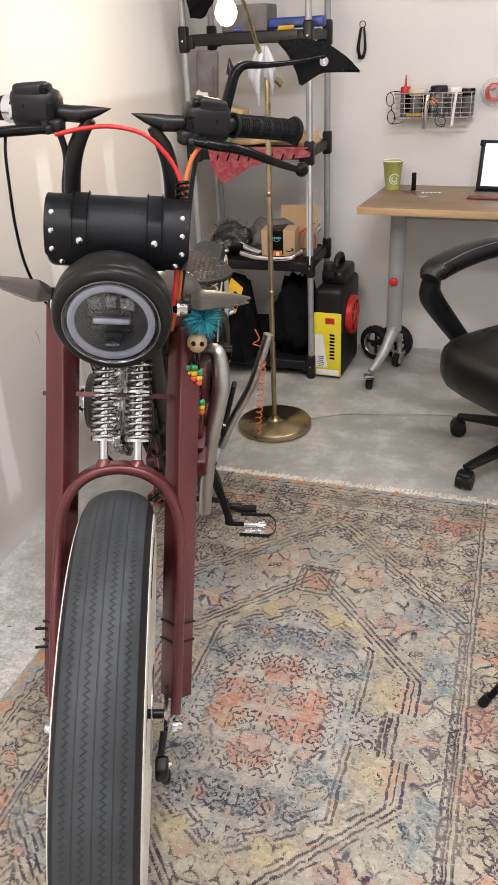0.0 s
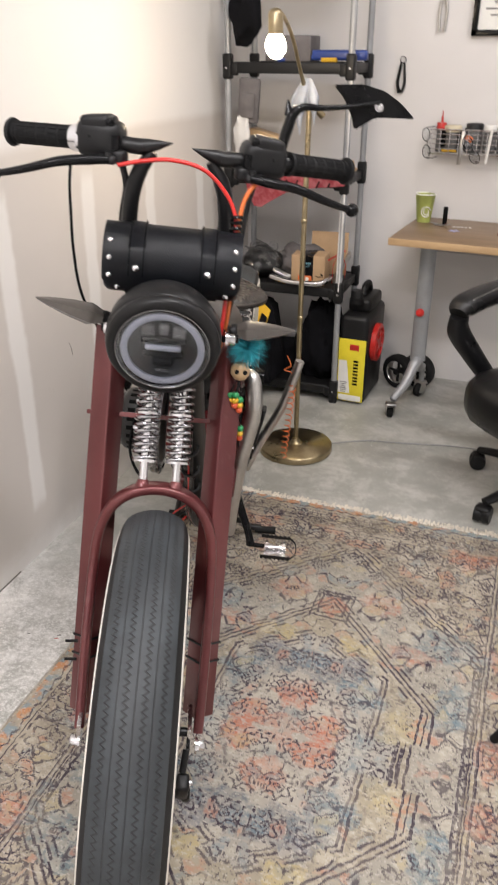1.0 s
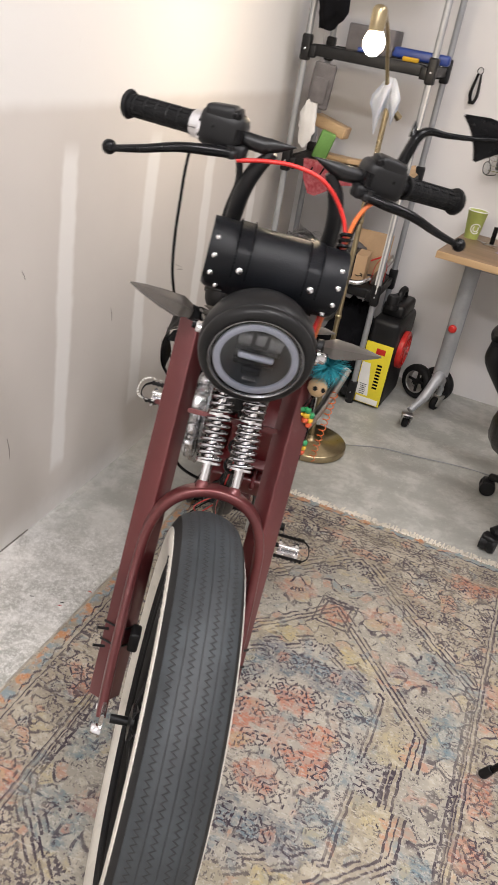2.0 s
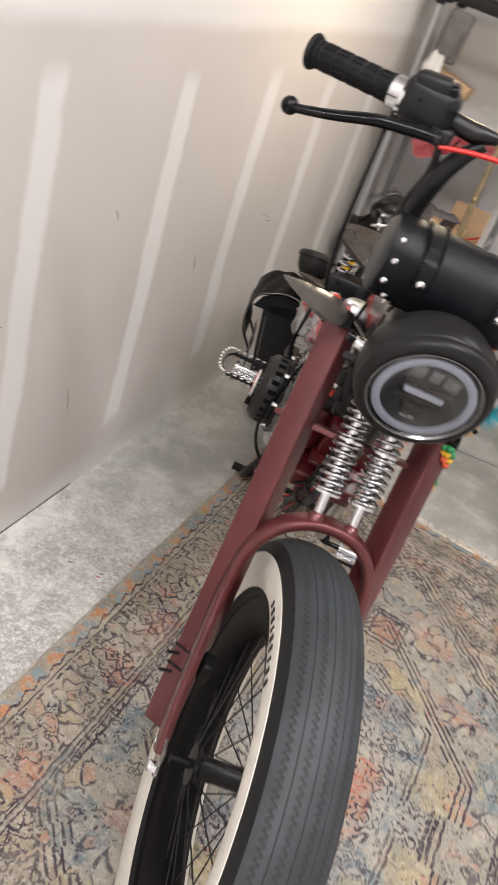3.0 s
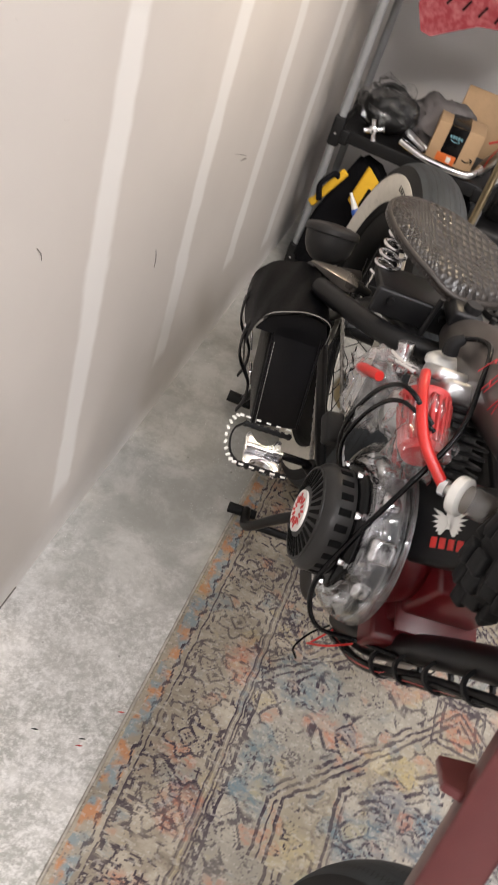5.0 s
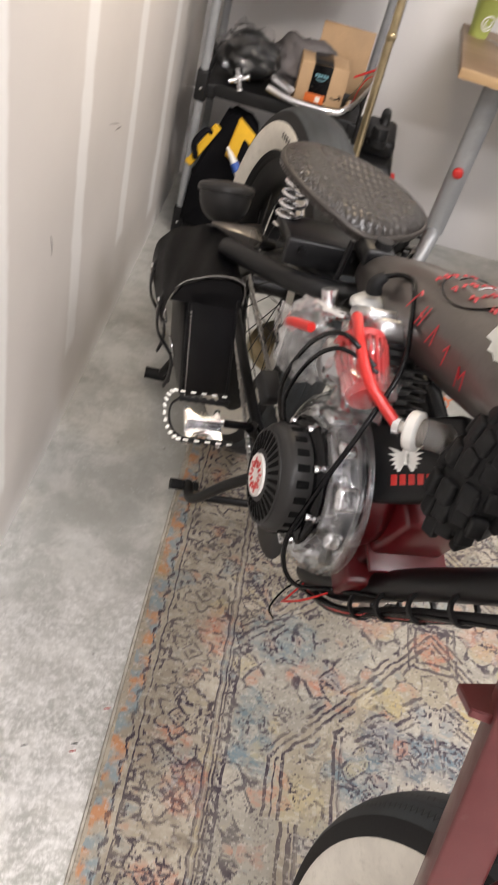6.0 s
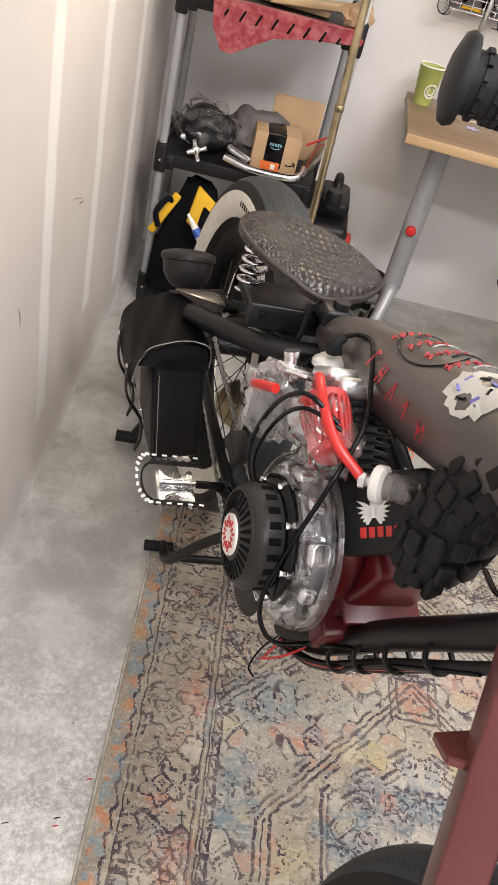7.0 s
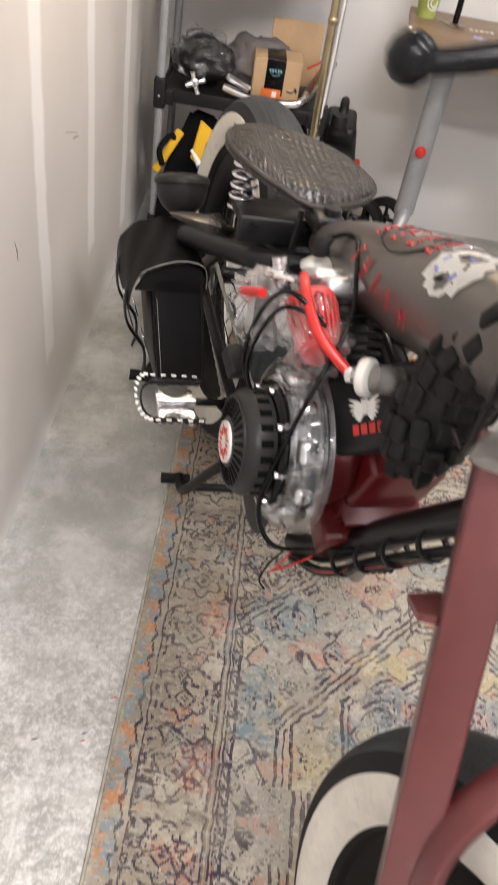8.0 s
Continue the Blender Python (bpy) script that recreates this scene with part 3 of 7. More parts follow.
    return moved(bm, pose(*c, *rot))


def outline(pts, depth, m=None, bevel=0.0):
    """A flat shape in x and z given by its corners, with depth along y."""
    bm = bmesh.new()
    vs = [bm.verts.new((p[0], 0, p[1])) for p in pts]
    f = bm.faces.new(vs)
    ret = bmesh.ops.extrude_face_region(bm, geom=[f])
    bmesh.ops.translate(bm, vec=(0, depth, 0), verts=[v for v in ret["geom"] if isinstance(v, bmesh.types.BMVert)])
    if bevel:
        bmesh.ops.bevel(bm, geom=bm.edges[:], offset=bevel, segments=2, affect="EDGES")
    return moved(bm, m) if m is not None else bm


# ---- the room ----
def slab(name, c, s, material, label, category, bevel=0.0):
    return tagged(clean_link(name, box(c, s, bevel), material), label, category, kind="structure")


BACK = 3.74
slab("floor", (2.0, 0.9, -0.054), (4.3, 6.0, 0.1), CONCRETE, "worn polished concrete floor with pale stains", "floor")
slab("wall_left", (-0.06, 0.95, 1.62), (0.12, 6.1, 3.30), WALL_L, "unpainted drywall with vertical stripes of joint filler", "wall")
slab("wall_back", (2.03, BACK + 0.06, 1.62), (4.06, 0.12, 3.30), WALL_B, "plain off-white painted drywall", "wall")
slab("wall_right", (4.12, 0.92, 1.62), (0.12, 5.64, 3.30), WALL_B, "plain off-white painted drywall", "wall")
slab("wall_front", (2.06, -1.96, 1.62), (4.0, 0.12, 3.30), WALL_B, "plain off-white painted drywall", "wall")
slab("ceiling", (2.0, 0.95, CEILING + 0.06), (4.4, 6.2, 0.12), WALL_B, "plain white ceiling", "ceiling")
for cx, cy in ((1.75, 0.75), (0.85, -0.75), (2.25, 2.35)):
    fix = thing("ceiling_light", "white strip ceiling light fixture, switched on", "lamp", pose(cx, cy, CEILING), "ceiling lights")
    part("housing", box((0, 0, -0.02), (1.25, 0.36, 0.04), 0.006), WHITEPLASTIC, fix)
    part("diffuser", box((0, 0, -0.045), (1.18, 0.3, 0.012), 0.004), PANEL, fix)

# the saw cut between two floor slabs and the dark gap under the board
tagged(clean_link("floor_gap", box((0.0011, -0.10, -0.002), (0.0020, 3.7, 0.005), 0), basic("dusty_gap", (0.20, 0.19, 0.175), 0.9, var=0.5, coarse=4)), "dark gap between drywall and concrete", "gap", kind="structure")


def build_rug():
    t = 0.009
    rug = tagged(clean_link("rug", box(((RUG_X0 + RUG_X1) / 2, (RUG_Y0 + RUG_Y1) / 2, t / 2 - 0.0045), (RUG_X1 - RUG_X0, RUG_Y1 - RUG_Y0, t), 0.003), RUG), "distressed oriental rug in cream, grey, rust and blue", "rug")
    # bound side edge and a tufted end
    pts = [(RUG_X0 - 0.002, RUG_Y0 + i * 0.1, 0.001 + 0.001 * math.sin(i * 1.7)) for i in range(20)]
    part("binding", tube(pts, 0.0034, 6, 2), basic("binding_yarn", (0.40, 0.37, 0.32), 0.95, var=0.3, coarse=30), rug, "greyish stitched edge binding")
    rnd = random.Random(4)
    verts, faces = [], []
    n = int((RUG_X1 - RUG_X0) / 0.0035)
    for i in range(n):
        x = RUG_X0 + i * 0.0035
        d, w = rnd.uniform(0.012, 0.036), rnd.uniform(0.002, 0.0035)
        sx = rnd.uniform(-0.006, 0.006)
        b = len(verts)
        z = rnd.uniform(0.003, 0.009)
        verts += [(x - w, RUG_Y1 - 0.012, 0.004), (x + w, RUG_Y1 - 0.012, 0.004), (x + w + sx, RUG_Y1 + d, -0.002), (x - w + sx, RUG_Y1 + d, -0.002), (x, RUG_Y1 - 0.002, z)]
        faces += [(b, b + 1, b + 4), (b + 1, b + 2, b + 4), (b + 2, b + 3, b + 4), (b + 3, b, b + 4)]
    me = bpy.data.meshes.new("fringe")
    me.from_pydata(verts, [], faces)
    me.materials.append(FRINGE)
    ob = new("fringe", me)
    ob.parent = rug
    tagged(ob, "short cream wool fringe", kind="stuff")


build_rug()


# pencil strokes, scuffs and dents on the drywall
wall_left = bpy.data.objects["wall_left"]
PENCIL = basic("pencil_smudge", (0.26, 0.24, 0.22), 0.85, var=0.3)
for y0, z0, y1, z1, r in ((1.652, 0.355, 1.663, 0.289, 0.0012), (2.501, 0.649, 2.60, 0.612, 0.0010), (2.134, 0.590, 2.146, 0.545, 0.0014), (2.56, 0.614, 2.61, 0.602, 0.0016), (1.36, 0.62, 1.39, 0.617, 0.0010), (1.70, 0.80, 1.715, 0.775, 0.0010)):
    part("scuff_mark", tube([(0.0004, y0, z0), (0.0005, (y0 + y1) / 2 + 0.003, (z0 + z1) / 2), (0.0004, y1, z1)], [r * 0.5, r, r * 0.4], 6, 3), PENCIL, wall_left)
for x, y, mt, label in ((0.182, 1.523, BLACK, "small dark chip lying on the concrete"), (0.262, 1.545, BLACK, "small dark chip lying on the concrete"), (0.300, 1.62, RED, "small red plastic shaving on the concrete"), (0.263, 1.532, RED, "small red plastic shaving on the concrete")):
    chip = clean_link("debris_chip", tube([(x - 0.006, y - 0.001, -0.003), (x, y + 0.001, -0.0022), (x + 0.005, y + 0.003, -0.003)], [0.0006, 0.0013, 0.0005], 6, 3), mt)
    tagged(chip, label, "debris", "floor debris")


# ---- the motorized bicycle ----
BIKE_M = pose(0.5231, 1.8903, -0.009, -0.14, 4.79, 16.14)
FORK_M = pose(0.7461, 1.0226, -0.0191, 1.17, 6.38, 22.43)
TO_BIKE = BIKE_M.inverted() @ FORK_M
bike = thing("motorized_bicycle", "custom petrol-engined chopper bicycle with maroon springer fork and whitewall tyres", "motorbike", BIKE_M)


def fpart(name, bm, material, parent=None, label=""):
    """A part given in the fork's own axes."""
    return part(name, moved(bm, TO_BIKE), material, parent or bike, label)


def mpart(name, bm, material, parent=None, label=""):
    return part(name, bm, material, parent or bike, label)


SPIN = pose(0, 0, 0, 0, 90, 0)  # z axis laid along x


def wheel(maker, c, name, disc_side, k=1.0):
    at = Matrix.Translation(c) @ SPIN @ Matrix.Diagonal((k, k, 1, 1))
    rim = maker(name, moved(lathe([(0.279, -0.040), (0.287, -0.041), (0.287, -0.037), (0.256, -0.034), (0.222, -0.020), (0.218, 0.0), (0.222, 0.020), (0.256, 0.034), (0.287, 0.037), (0.287, 0.041), (0.279, 0.040), (0.272, 0.034), (0.262, 0.0), (0.272, -0.034)], 72, close=True), at), RIMBLACK, None, "black wide bicycle rim")
    half = [(0.281, 0.037), (0.288, 0.047), (0.302, 0.0545), (0.322, 0.058), (0.342, 0.0575), (0.356, 0.054), (0.367, 0.048)]
    prof = [(r, -x) for r, x in half] + [(r, x) for r, x in half[::-1]]
    maker("tyre", moved(lathe(prof + [(0.275, 0.0)], 96, close=True), at), RUBBER, rim)
    tread = [(0.3665, -0.0485), (0.374, -0.040), (0.380, -0.028), (0.3838, -0.014), (0.385, 0.0), (0.3838, 0.014), (0.380, 0.028), (0.374, 0.040), (0.3665, 0.0485)]
    maker("tread", moved(lathe(tread + [(0.36, 0.04), (0.36, -0.04)], 128, uv=True, close=True), at), TREAD, rim, "grey-black tread with zigzag grooves")
    for s in (-1, 1):
        ring = [(0.289, 0.0482), (0.302, 0.0562), (0.322, 0.0598), (0.3385, 0.0594), (0.345, 0.0580), (0.345, 0.0560), (0.322, 0.0575), (0.302, 0.0540), (0.289, 0.0465)]
        maker("whitewall", moved(lathe([(r, s * x) for r, x in ring], 96, close=True), at), WHITEWALL, rim, "cream-white sidewall band")
    # raised dark lettering reduced to plain bars on the band
    for s in (-1, 1):
        for q in range(9):
            a = 1.35 + q * 0.052
            b = box((0, 0, 0), (0.0016, 0.0075 if q % 3 else 0.005, 0.011), 0.0004)
            maker("sidewall_mark", moved(b, Matrix.Translation(c) @ pose(0, 0, 0, math.degrees(a) - 90, 0, 0) @ pose(s * 0.0602, 0, 0.322 * k)), PLASTIC, rim)
    maker("hub", moved(lathe([(0.008, -0.085), (0.008, -0.055), (0.032, -0.052), (0.032, -0.046), (0.020, -0.040), (0.018, 0.0), (0.020, 0.040), (0.032, 0.046), (0.032, 0.052), (0.008, 0.055), (0.008, 0.085)], 24), at), BLACK, rim)
    rot = Matrix.Translation((disc_side * 0.062, 0, 0))
    disc = lathe([(0.030, -0.001), (0.080, -0.001), (0.080, 0.001), (0.030, 0.001)], 48, close=True)
    maker("brake_disc", moved(disc, Matrix.Translation(c) @ rot @ SPIN), STEEL, rim)
    for q in range(36):
        a = 2 * math.pi * q / 36
        s = 1 if q % 2 else -1
        tw = 0.35 * (1 if (q // 2) % 2 else -1)
        p0 = Vector((s * 0.049, 0.030 * math.cos(a + tw), 0.030 * math.sin(a + tw))) + Vector(c)
        p1 = Vector((s * 0.008, 0.222 * k * math.cos(a), 0.222 * k * math.sin(a))) + Vector(c)
        maker("spoke", rod(p0, p1, 0.0013, 5), BLACK, rim)
    return rim


wheel(fpart, (0, 0.005, 0.385), "front_wheel", 1, 0.965)
wheel(mpart, (0.012, 0.61, 0.40), "rear_wheel", 1)
fpart("brake_caliper", join(box((0.080, -0.050, 0.318), (0.022, 0.030, 0.050), 0.006, (20, 0, 0), 2), box((0.088, -0.040, 0.285), (0.014, 0.020, 0.026), 0.004, (20, 0, 0), 2), rod((0.078, -0.045, 0.345), (0.082, -0.020, 0.372), 0.006, 10)), PLASTIC, None, "black disc brake caliper")
fpart("caliper_bolt", bolt((0.091, -0.052, 0.330), (0.097, -0.052, 0.330), 0.0045), CHROME)

# springer fork, in the fork's axes: x to the rider's left, y to the rear, z up
RAKE = Vector((0, 0.49, 0.872)).normalized()


def on_leg(x, z):
    """The point of a main leg's axis at height z."""
    return Vector((x, 0.204 + (z - 0.60) * 0.416, z))


def leg_turn(x):
    """The leg's own axes: along its rake, turned so that an edge faces nearly forward."""
    return Matrix.Rotation(-math.atan(0.416), 4, "X") @ Matrix.Rotation(radians(-36 if x < 0 else 36), 4, "Z")


def square_leg(x):
    a, b = on_leg(x, 0.335), on_leg(x, 0.970)
    bm = box((0, 0, (b - a).length / 2), (0.041, 0.041, (b - a).length), 0.003, seg=3)
    return moved(bm, Matrix.Translation(a) @ leg_turn(x))


for s in (-1, 1):
    leg = fpart("fork_leg", square_leg(s * 0.102), MAROON, None, "maroon painted square fork tube")
    for k in (0, 0.035):
        p = on_leg(s * 0.102, 0.432 + k * 0.87)
        fpart("cable_tie", moved(join(*[box((0.0213 * q, 0, 0), (0.0016, 0.044, 0.004), 0.0005) for q in (-1, 1)], *[box((0, 0.0213 * q, 0), (0.044, 0.0016, 0.004), 0.0005) for q in (-1, 1)]), Matrix.Translation(p) @ leg_turn(s)), PLASTIC, leg)
        if s < 0:
            fpart("tie_tail", rod(p + Vector((s * 0.020, -0.020, 0.0)), p + Vector((s * 0.040, -0.026, 0.004)), 0.0026, 8), PLASTIC, leg)
    fpart("pivot_bolt", bolt(Vector((s * 0.097, 0.032, 0.374)), Vector((s * 0.112, 0.032, 0.374)), 0.007), CHROME)
    fpart("axle_nut", bolt(Vector((s * 0.096, -0.006, 0.366)), Vector((s * 0.113, -0.006, 0.366)), 0.0095), CHROME)
    rk = outline([(-0.016, -0.026), (0.012, -0.028), (0.052, -0.018), (0.062, 0.0), (0.052, 0.014), (0.008, 0.022), (-0.012, 0.020)], 0.007, pose(s * 0.092 - 0.0035, 0.004, 0.383, 0, 0, 90), 0.0012)
    fpart("rocker", rk, CHROME, None, "chromed rocker plate")
    # brackets that carry the wires on the leg
    if s < 0:
        fpart("wire_clip", box(on_leg(s * 0.074, 0.455) + Vector((0, -0.02, 0)), (0.018, 0.03, 0.042), 0.004), PLASTIC)
# sprung inner fork: one tube up over the tyre and down again
arch = [(-0.101, 0.018, 0.372), (-0.103, 0.062, 0.43), (-0.104, 0.118, 0.515), (-0.103, 0.170, 0.59), (-0.097, 0.194, 0.655), (-0.077, 0.203, 0.703), (-0.043, 0.208, 0.731), (0.0, 0.211, 0.739)]
arch = arch + [(-x, y, z) for x, y, z in arch[-2::-1]]
fpart("spring_fork", tube(arch, 0.0088, 16, 8, flat=2.0, sq=0.5), MAROON, None, "maroon arched inner fork band")
for s in (-1, 1):
    a = Vector((s * 0.028, 0.209, 0.738))
    base = a + RAKE * 0.018
    fpart("stem_socket", moved(lathe([(0.013, -0.006), (0.012, 0.006), (0.0095, 0.014), (0.008, 0.015)], 20), aim(a, a + RAKE)), MAROON)
    stem = fpart("spring_stem", rod(a, a + RAKE * 0.225, 0.0075, 14), CHROME)
    fpart("coil_spring", coil(a + RAKE * 0.050, a + RAKE * 0.124, 0.0195, 0.0031, 6.5, 8, 18), SPRINGSTEEL, stem, "chrome coil spring")
    fpart("coil_spring", coil(a + RAKE * 0.132, a + RAKE * 0.212, 0.0185, 0.0029, 6.5, 8, 18), SPRINGSTEEL, stem, "chrome coil spring")
    for d in (0.047, 0.128, 0.214):
        fpart("spring_cup", moved(lathe([(0.008, -0.002), (0.0215, -0.002), (0.0215, 0.002), (0.008, 0.002)], 20), aim(a + RAKE * d, a + RAKE * (d + 0.1))), CHROME, stem)
# middle plate from leg to leg and the two triple plates behind the lamp
mid = [(-0.138, 0.0), (-0.124, -0.012), (-0.075, -0.018), (-0.03, -0.030), (0.03, -0.030), (0.075, -0.018), (0.122, -0.012), (0.134, 0.0), (0.128, 0.030), (0.05, 0.020), (-0.05, 0.020), (-0.128, 0.030)]


def plate(shape, c, tilt, t):
    return outline(shape, t, pose(*c, 90 - tilt, 0, 0) @ pose(0, -t / 2, 0, 0, 0, 0), 0.001)


fpart("fork_brace", plate([(x, -z) for x, z in mid], (0, 0.312, 0.824), 26, 0.008), MAROON, None, "flat maroon brace plate between the fork legs")
tri = [(-0.100, 0.02), (-0.098, -0.02), (-0.05, -0.035), (0.05, -0.035), (0.098, -0.02), (0.100, 0.02), (0.05, 0.07), (-0.05, 0.07)]
for z, y in ((0.93, 0.355), (1.075, 0.435)):
    fpart("triple_plate", plate([(x, -w) for x, w in tri], (0, y, z), 28, 0.010), BLACK)
fpart("head_tube", rod((0, 0.385, 0.90), (0, 0.48, 1.075), 0.026, 24), BLACK)
# headlight
lampm = pose(-0.008, 0.178, 1.004, 90 + 13.8, 0, 0)
lensm = lampm @ Matrix.Diagonal((0.887, 0.887, 1, 1))
LAMPBLACK = basic("satin_lamp_black", (0.012, 0.0118, 0.0118), 0.34, var=0.2, bump=0.05)
lamp = fpart("headlight", moved(lathe([(0.0, -0.036), (0.0687, -0.036), (0.0687, -0.003), (0.0720, 0.000), (0.077, 0.001), (0.0835, -0.002), (0.0870, -0.008), (0.0880, -0.014), (0.0872, -0.0155), (0.0890, -0.018), (0.0895, -0.034), (0.0880, -0.050), (0.080, -0.072), (0.064, -0.092), (0.040, -0.104), (0.0, -0.107)], 64), lampm), LAMPBLACK, None, "round black motorcycle headlight, switched off")
fpart("lens", moved(lathe([(0.0, 0.0085), (0.035, 0.0075), (0.062, 0.0045), (0.0795, 0.0)], 64), lensm), CLEAR, lamp, "clear domed lens")
fpart("halo_ring", moved(lathe([(0.0605, -0.004), (0.072, -0.004), (0.072, 0.0005), (0.067, 0.002), (0.0605, 0.0005)], 64, close=True), lensm), basic("halo_diffuser", (0.25, 0.26, 0.31), 0.4, var=0.06), lamp, "pale grey daytime ring")
fpart("lens_rim", moved(lathe([(0.0770, -0.002), (0.0800, 0.0022), (0.0812, 0.0018), (0.0800, -0.002)], 64, close=True), lensm), basic("rim_metal", (0.26, 0.26, 0.27), 0.2, 1.0), lamp, "thin bright lens rim")
fpart("reflector", moved(lathe([(0.0, -0.028), (0.03, -0.026), (0.053, -0.016), (0.061, -0.004), (0.062, -0.007), (0.054, -0.020), (0.03, -0.030), (0.0, -0.032)], 48), lensm), basic("dark_reflector", (0.020, 0.021, 0.024), 0.4, 0.0), lamp)
fpart("light_bar", moved(box((0, 0.0, -0.008), (0.062, 0.011, 0.012), 0.004), lensm), basic("lens_bar", (0.33, 0.34, 0.39), 0.35), lamp)
SPECK = basic("faceted_chrome", (0.34, 0.34, 0.35), 0.22, 1.0, var=0.5, coarse=120, fine=320, bump=1.0, depth=0.004)
for dx in (-0.027, 0.0, 0.027):
    fpart("projector", moved(box((dx, 0.031 + (0.004 if dx == 0 else 0.0), -0.013), (0.018 if dx == 0 else 0.025, 0.024, 0.014), 0.005), lensm), SPECK, lamp, "faceted bright reflector")
fpart("divider", moved(join(box((0, 0.0145, -0.009), (0.078, 0.010, 0.012), 0.003), box((0, -0.018, -0.014), (0.072, 0.012, 0.010), 0.003), box((0, -0.034, -0.013), (0.034, 0.016, 0.012), 0.004)), lensm), GLOSS, lamp)
fpart("lower_bar", moved(box((0, -0.047, -0.006), (0.024, 0.0045, 0.006), 0.0015), lensm), SPECK, lamp)
for s in (-1, 1):
    fpart("lamp_bracket", join(rod((s * 0.086, 0.235, 1.010), (s * 0.100, 0.36, 0.985), 0.006, 10), rod((s * 0.088, 0.262, 1.002), (s * 0.110, 0.262, 1.002), 0.007, 10)), GLOSS, lamp)
    fpart("bracket_bolt", bolt((s * 0.088, 0.240, 1.008), (s * 0.104, 0.240, 1.008), 0.009), CHROME, lamp)


def blinker(maker, root, tip, parent=None):
    root, tip = Vector(root), Vector(tip)
    d = (tip - root)
    pts = [root, root + d * 0.18, root + d * 0.45, root + d * 0.75, root + d * 0.97]
    body = maker("turn_signal", tube(pts, [0.016, 0.0245, 0.0195, 0.011, 0.002], 6, 4, flat=0.78, turn=30), GREYBLINK, parent, "smoke-grey pointed turn signal")
    maker("signal_stalk", join(rod(root - d * 0.32, root + d * 0.05, 0.008, 12), moved(lathe([(0.013, 0), (0.013, 0.008), (0.009, 0.01)], 16), aim(root - d * 0.1, tip))), PLASTIC, body)
    return body


blinker(fpart, (-0.118, 0.318, 0.998), (-0.220, 0.282, 1.034))
blinker(fpart, (0.112, 0.318, 0.996), (0.210, 0.306, 1.010))


# handlebar
def bar_side(s):
    tw = Matrix.Translation((0.002, 0, -0.005) if s < 0 else (-0.010, 0, -0.010))

    def back(y):
        """The right half of the bar sweeps back less."""
        return 0.39 + (y - 0.39) * (0.8 if s < 0 else 1.0)


    def hp(name, bm, material, parent=None, label=""):
        return fpart(name, moved(bm, tw), material, parent, label)

    bar = hp("handlebar", tube([(s * 0.066, 0.388, 1.268), (s * 0.12, back(0.402), 1.268), (s * 0.20, back(0.434), 1.266), (s * 0.285, back(0.488), 1.258)], 0.0125, 14, 6), BLACK, None, "satin black wing-shaped handlebar half")
    # pointed inner end
    tipm = tube([(s * 0.075, 0.390, 1.268), (s * 0.060, 0.387, 1.2705), (s * 0.042, 0.384, 1.2745), (s * 0.021, 0.381, 1.2800)], [0.0125, 0.0115, 0.007, 0.0006], 14, 4)
    hp("bar_point", tipm, BLACK, bar)
    ris = tube([(s * 0.088, 0.415, 1.085), (s * 0.087, 0.402, 1.150), (s * 0.083, 0.395, 1.195), (s * 0.072, 0.391, 1.232), (s * 0.052, 0.387, 1.262)], [0.0125, 0.0135, 0.0135, 0.0130, 0.008], 14, 6)
    hp("riser", ris, BLACK, bar)
    gp = [(s * 0.182, back(0.426), 1.267), (s * 0.237, back(0.461), 1.262), (s * 0.291, back(0.496), 1.257)]
    grip = hp("grip", tube(gp, 0.0158, 20, 4), RUBBER, bar, "black ribbed rubber grip")
    a, b = Vector(gp[0]), Vector(gp[2])
    d = (b - a)
    ribs = []
    for k in range(26):
        q = a + d * (0.06 + 0.034 * k)
        if k % 5 == 4:
            continue
        at = aim(q, b)
        for j in range(14):
            ribs.append(moved(box((0.0164, 0, 0), (0.0026, 0.0056, 0.0026), 0), at @ Matrix.Rotation(2 * math.pi * j / 14, 4, "Z")))
    hp("ribs", join(*ribs), RUBBER, grip)
    hp("end_flange", moved(lathe([(0.0, 0.006), (0.012, 0.006), (0.0215, 0.003), (0.0230, 0.0), (0.0215, -0.004), (0.015, -0.005)], 28), aim(b, b + d)), RUBBER, grip)
    hp("inner_flange", moved(lathe([(0.015, -0.003), (0.0195, -0.003), (0.0195, 0.003), (0.015, 0.003)], 28, close=True), aim(a, b)), RUBBER, grip)
    sw = hp("switch_housing", join(box((s * 0.136, 0.405, 1.272), (0.074, 0.056, 0.058), 0.016, (0, 0, s * 15), 3), box((s * 0.142, 0.400, 1.296), (0.050, 0.040, 0.024), 0.008, (0, s * 8, s * 15), 3), box((s * 0.118, 0.398, 1.262), (0.022, 0.030, 0.030), 0.006, (0, 0, s * 15), 2)), PLASTIC, bar)
    hp("clamp_band", moved(lathe([(0.0125, -0.014), (0.024, -0.014), (0.026, -0.011), (0.026, 0.011), (0.024, 0.014), (0.0125, 0.014)], 24, close=True), aim((s * 0.150, 0.413, 1.268), (s * 0.20, 0.434, 1.266))), PLASTIC, sw)
    hp("reservoir", join(box((s * 0.128, 0.392, 1.298), (0.034, 0.030, 0.016), 0.006, (8, s * 12, s * 15), 3), rod((s * 0.112, 0.378, 1.262), (s * 0.112, 0.378, 1.282), 0.008, 14)), GLOSS, sw)
    hp("switch_button", join(rod((s * 0.138, 0.380, 1.266), (s * 0.138, 0.392, 1.266), 0.006, 14), box((s * 0.150, 0.384, 1.276), (0.010, 0.008, 0.007), 0.002)), GLOSS, sw)
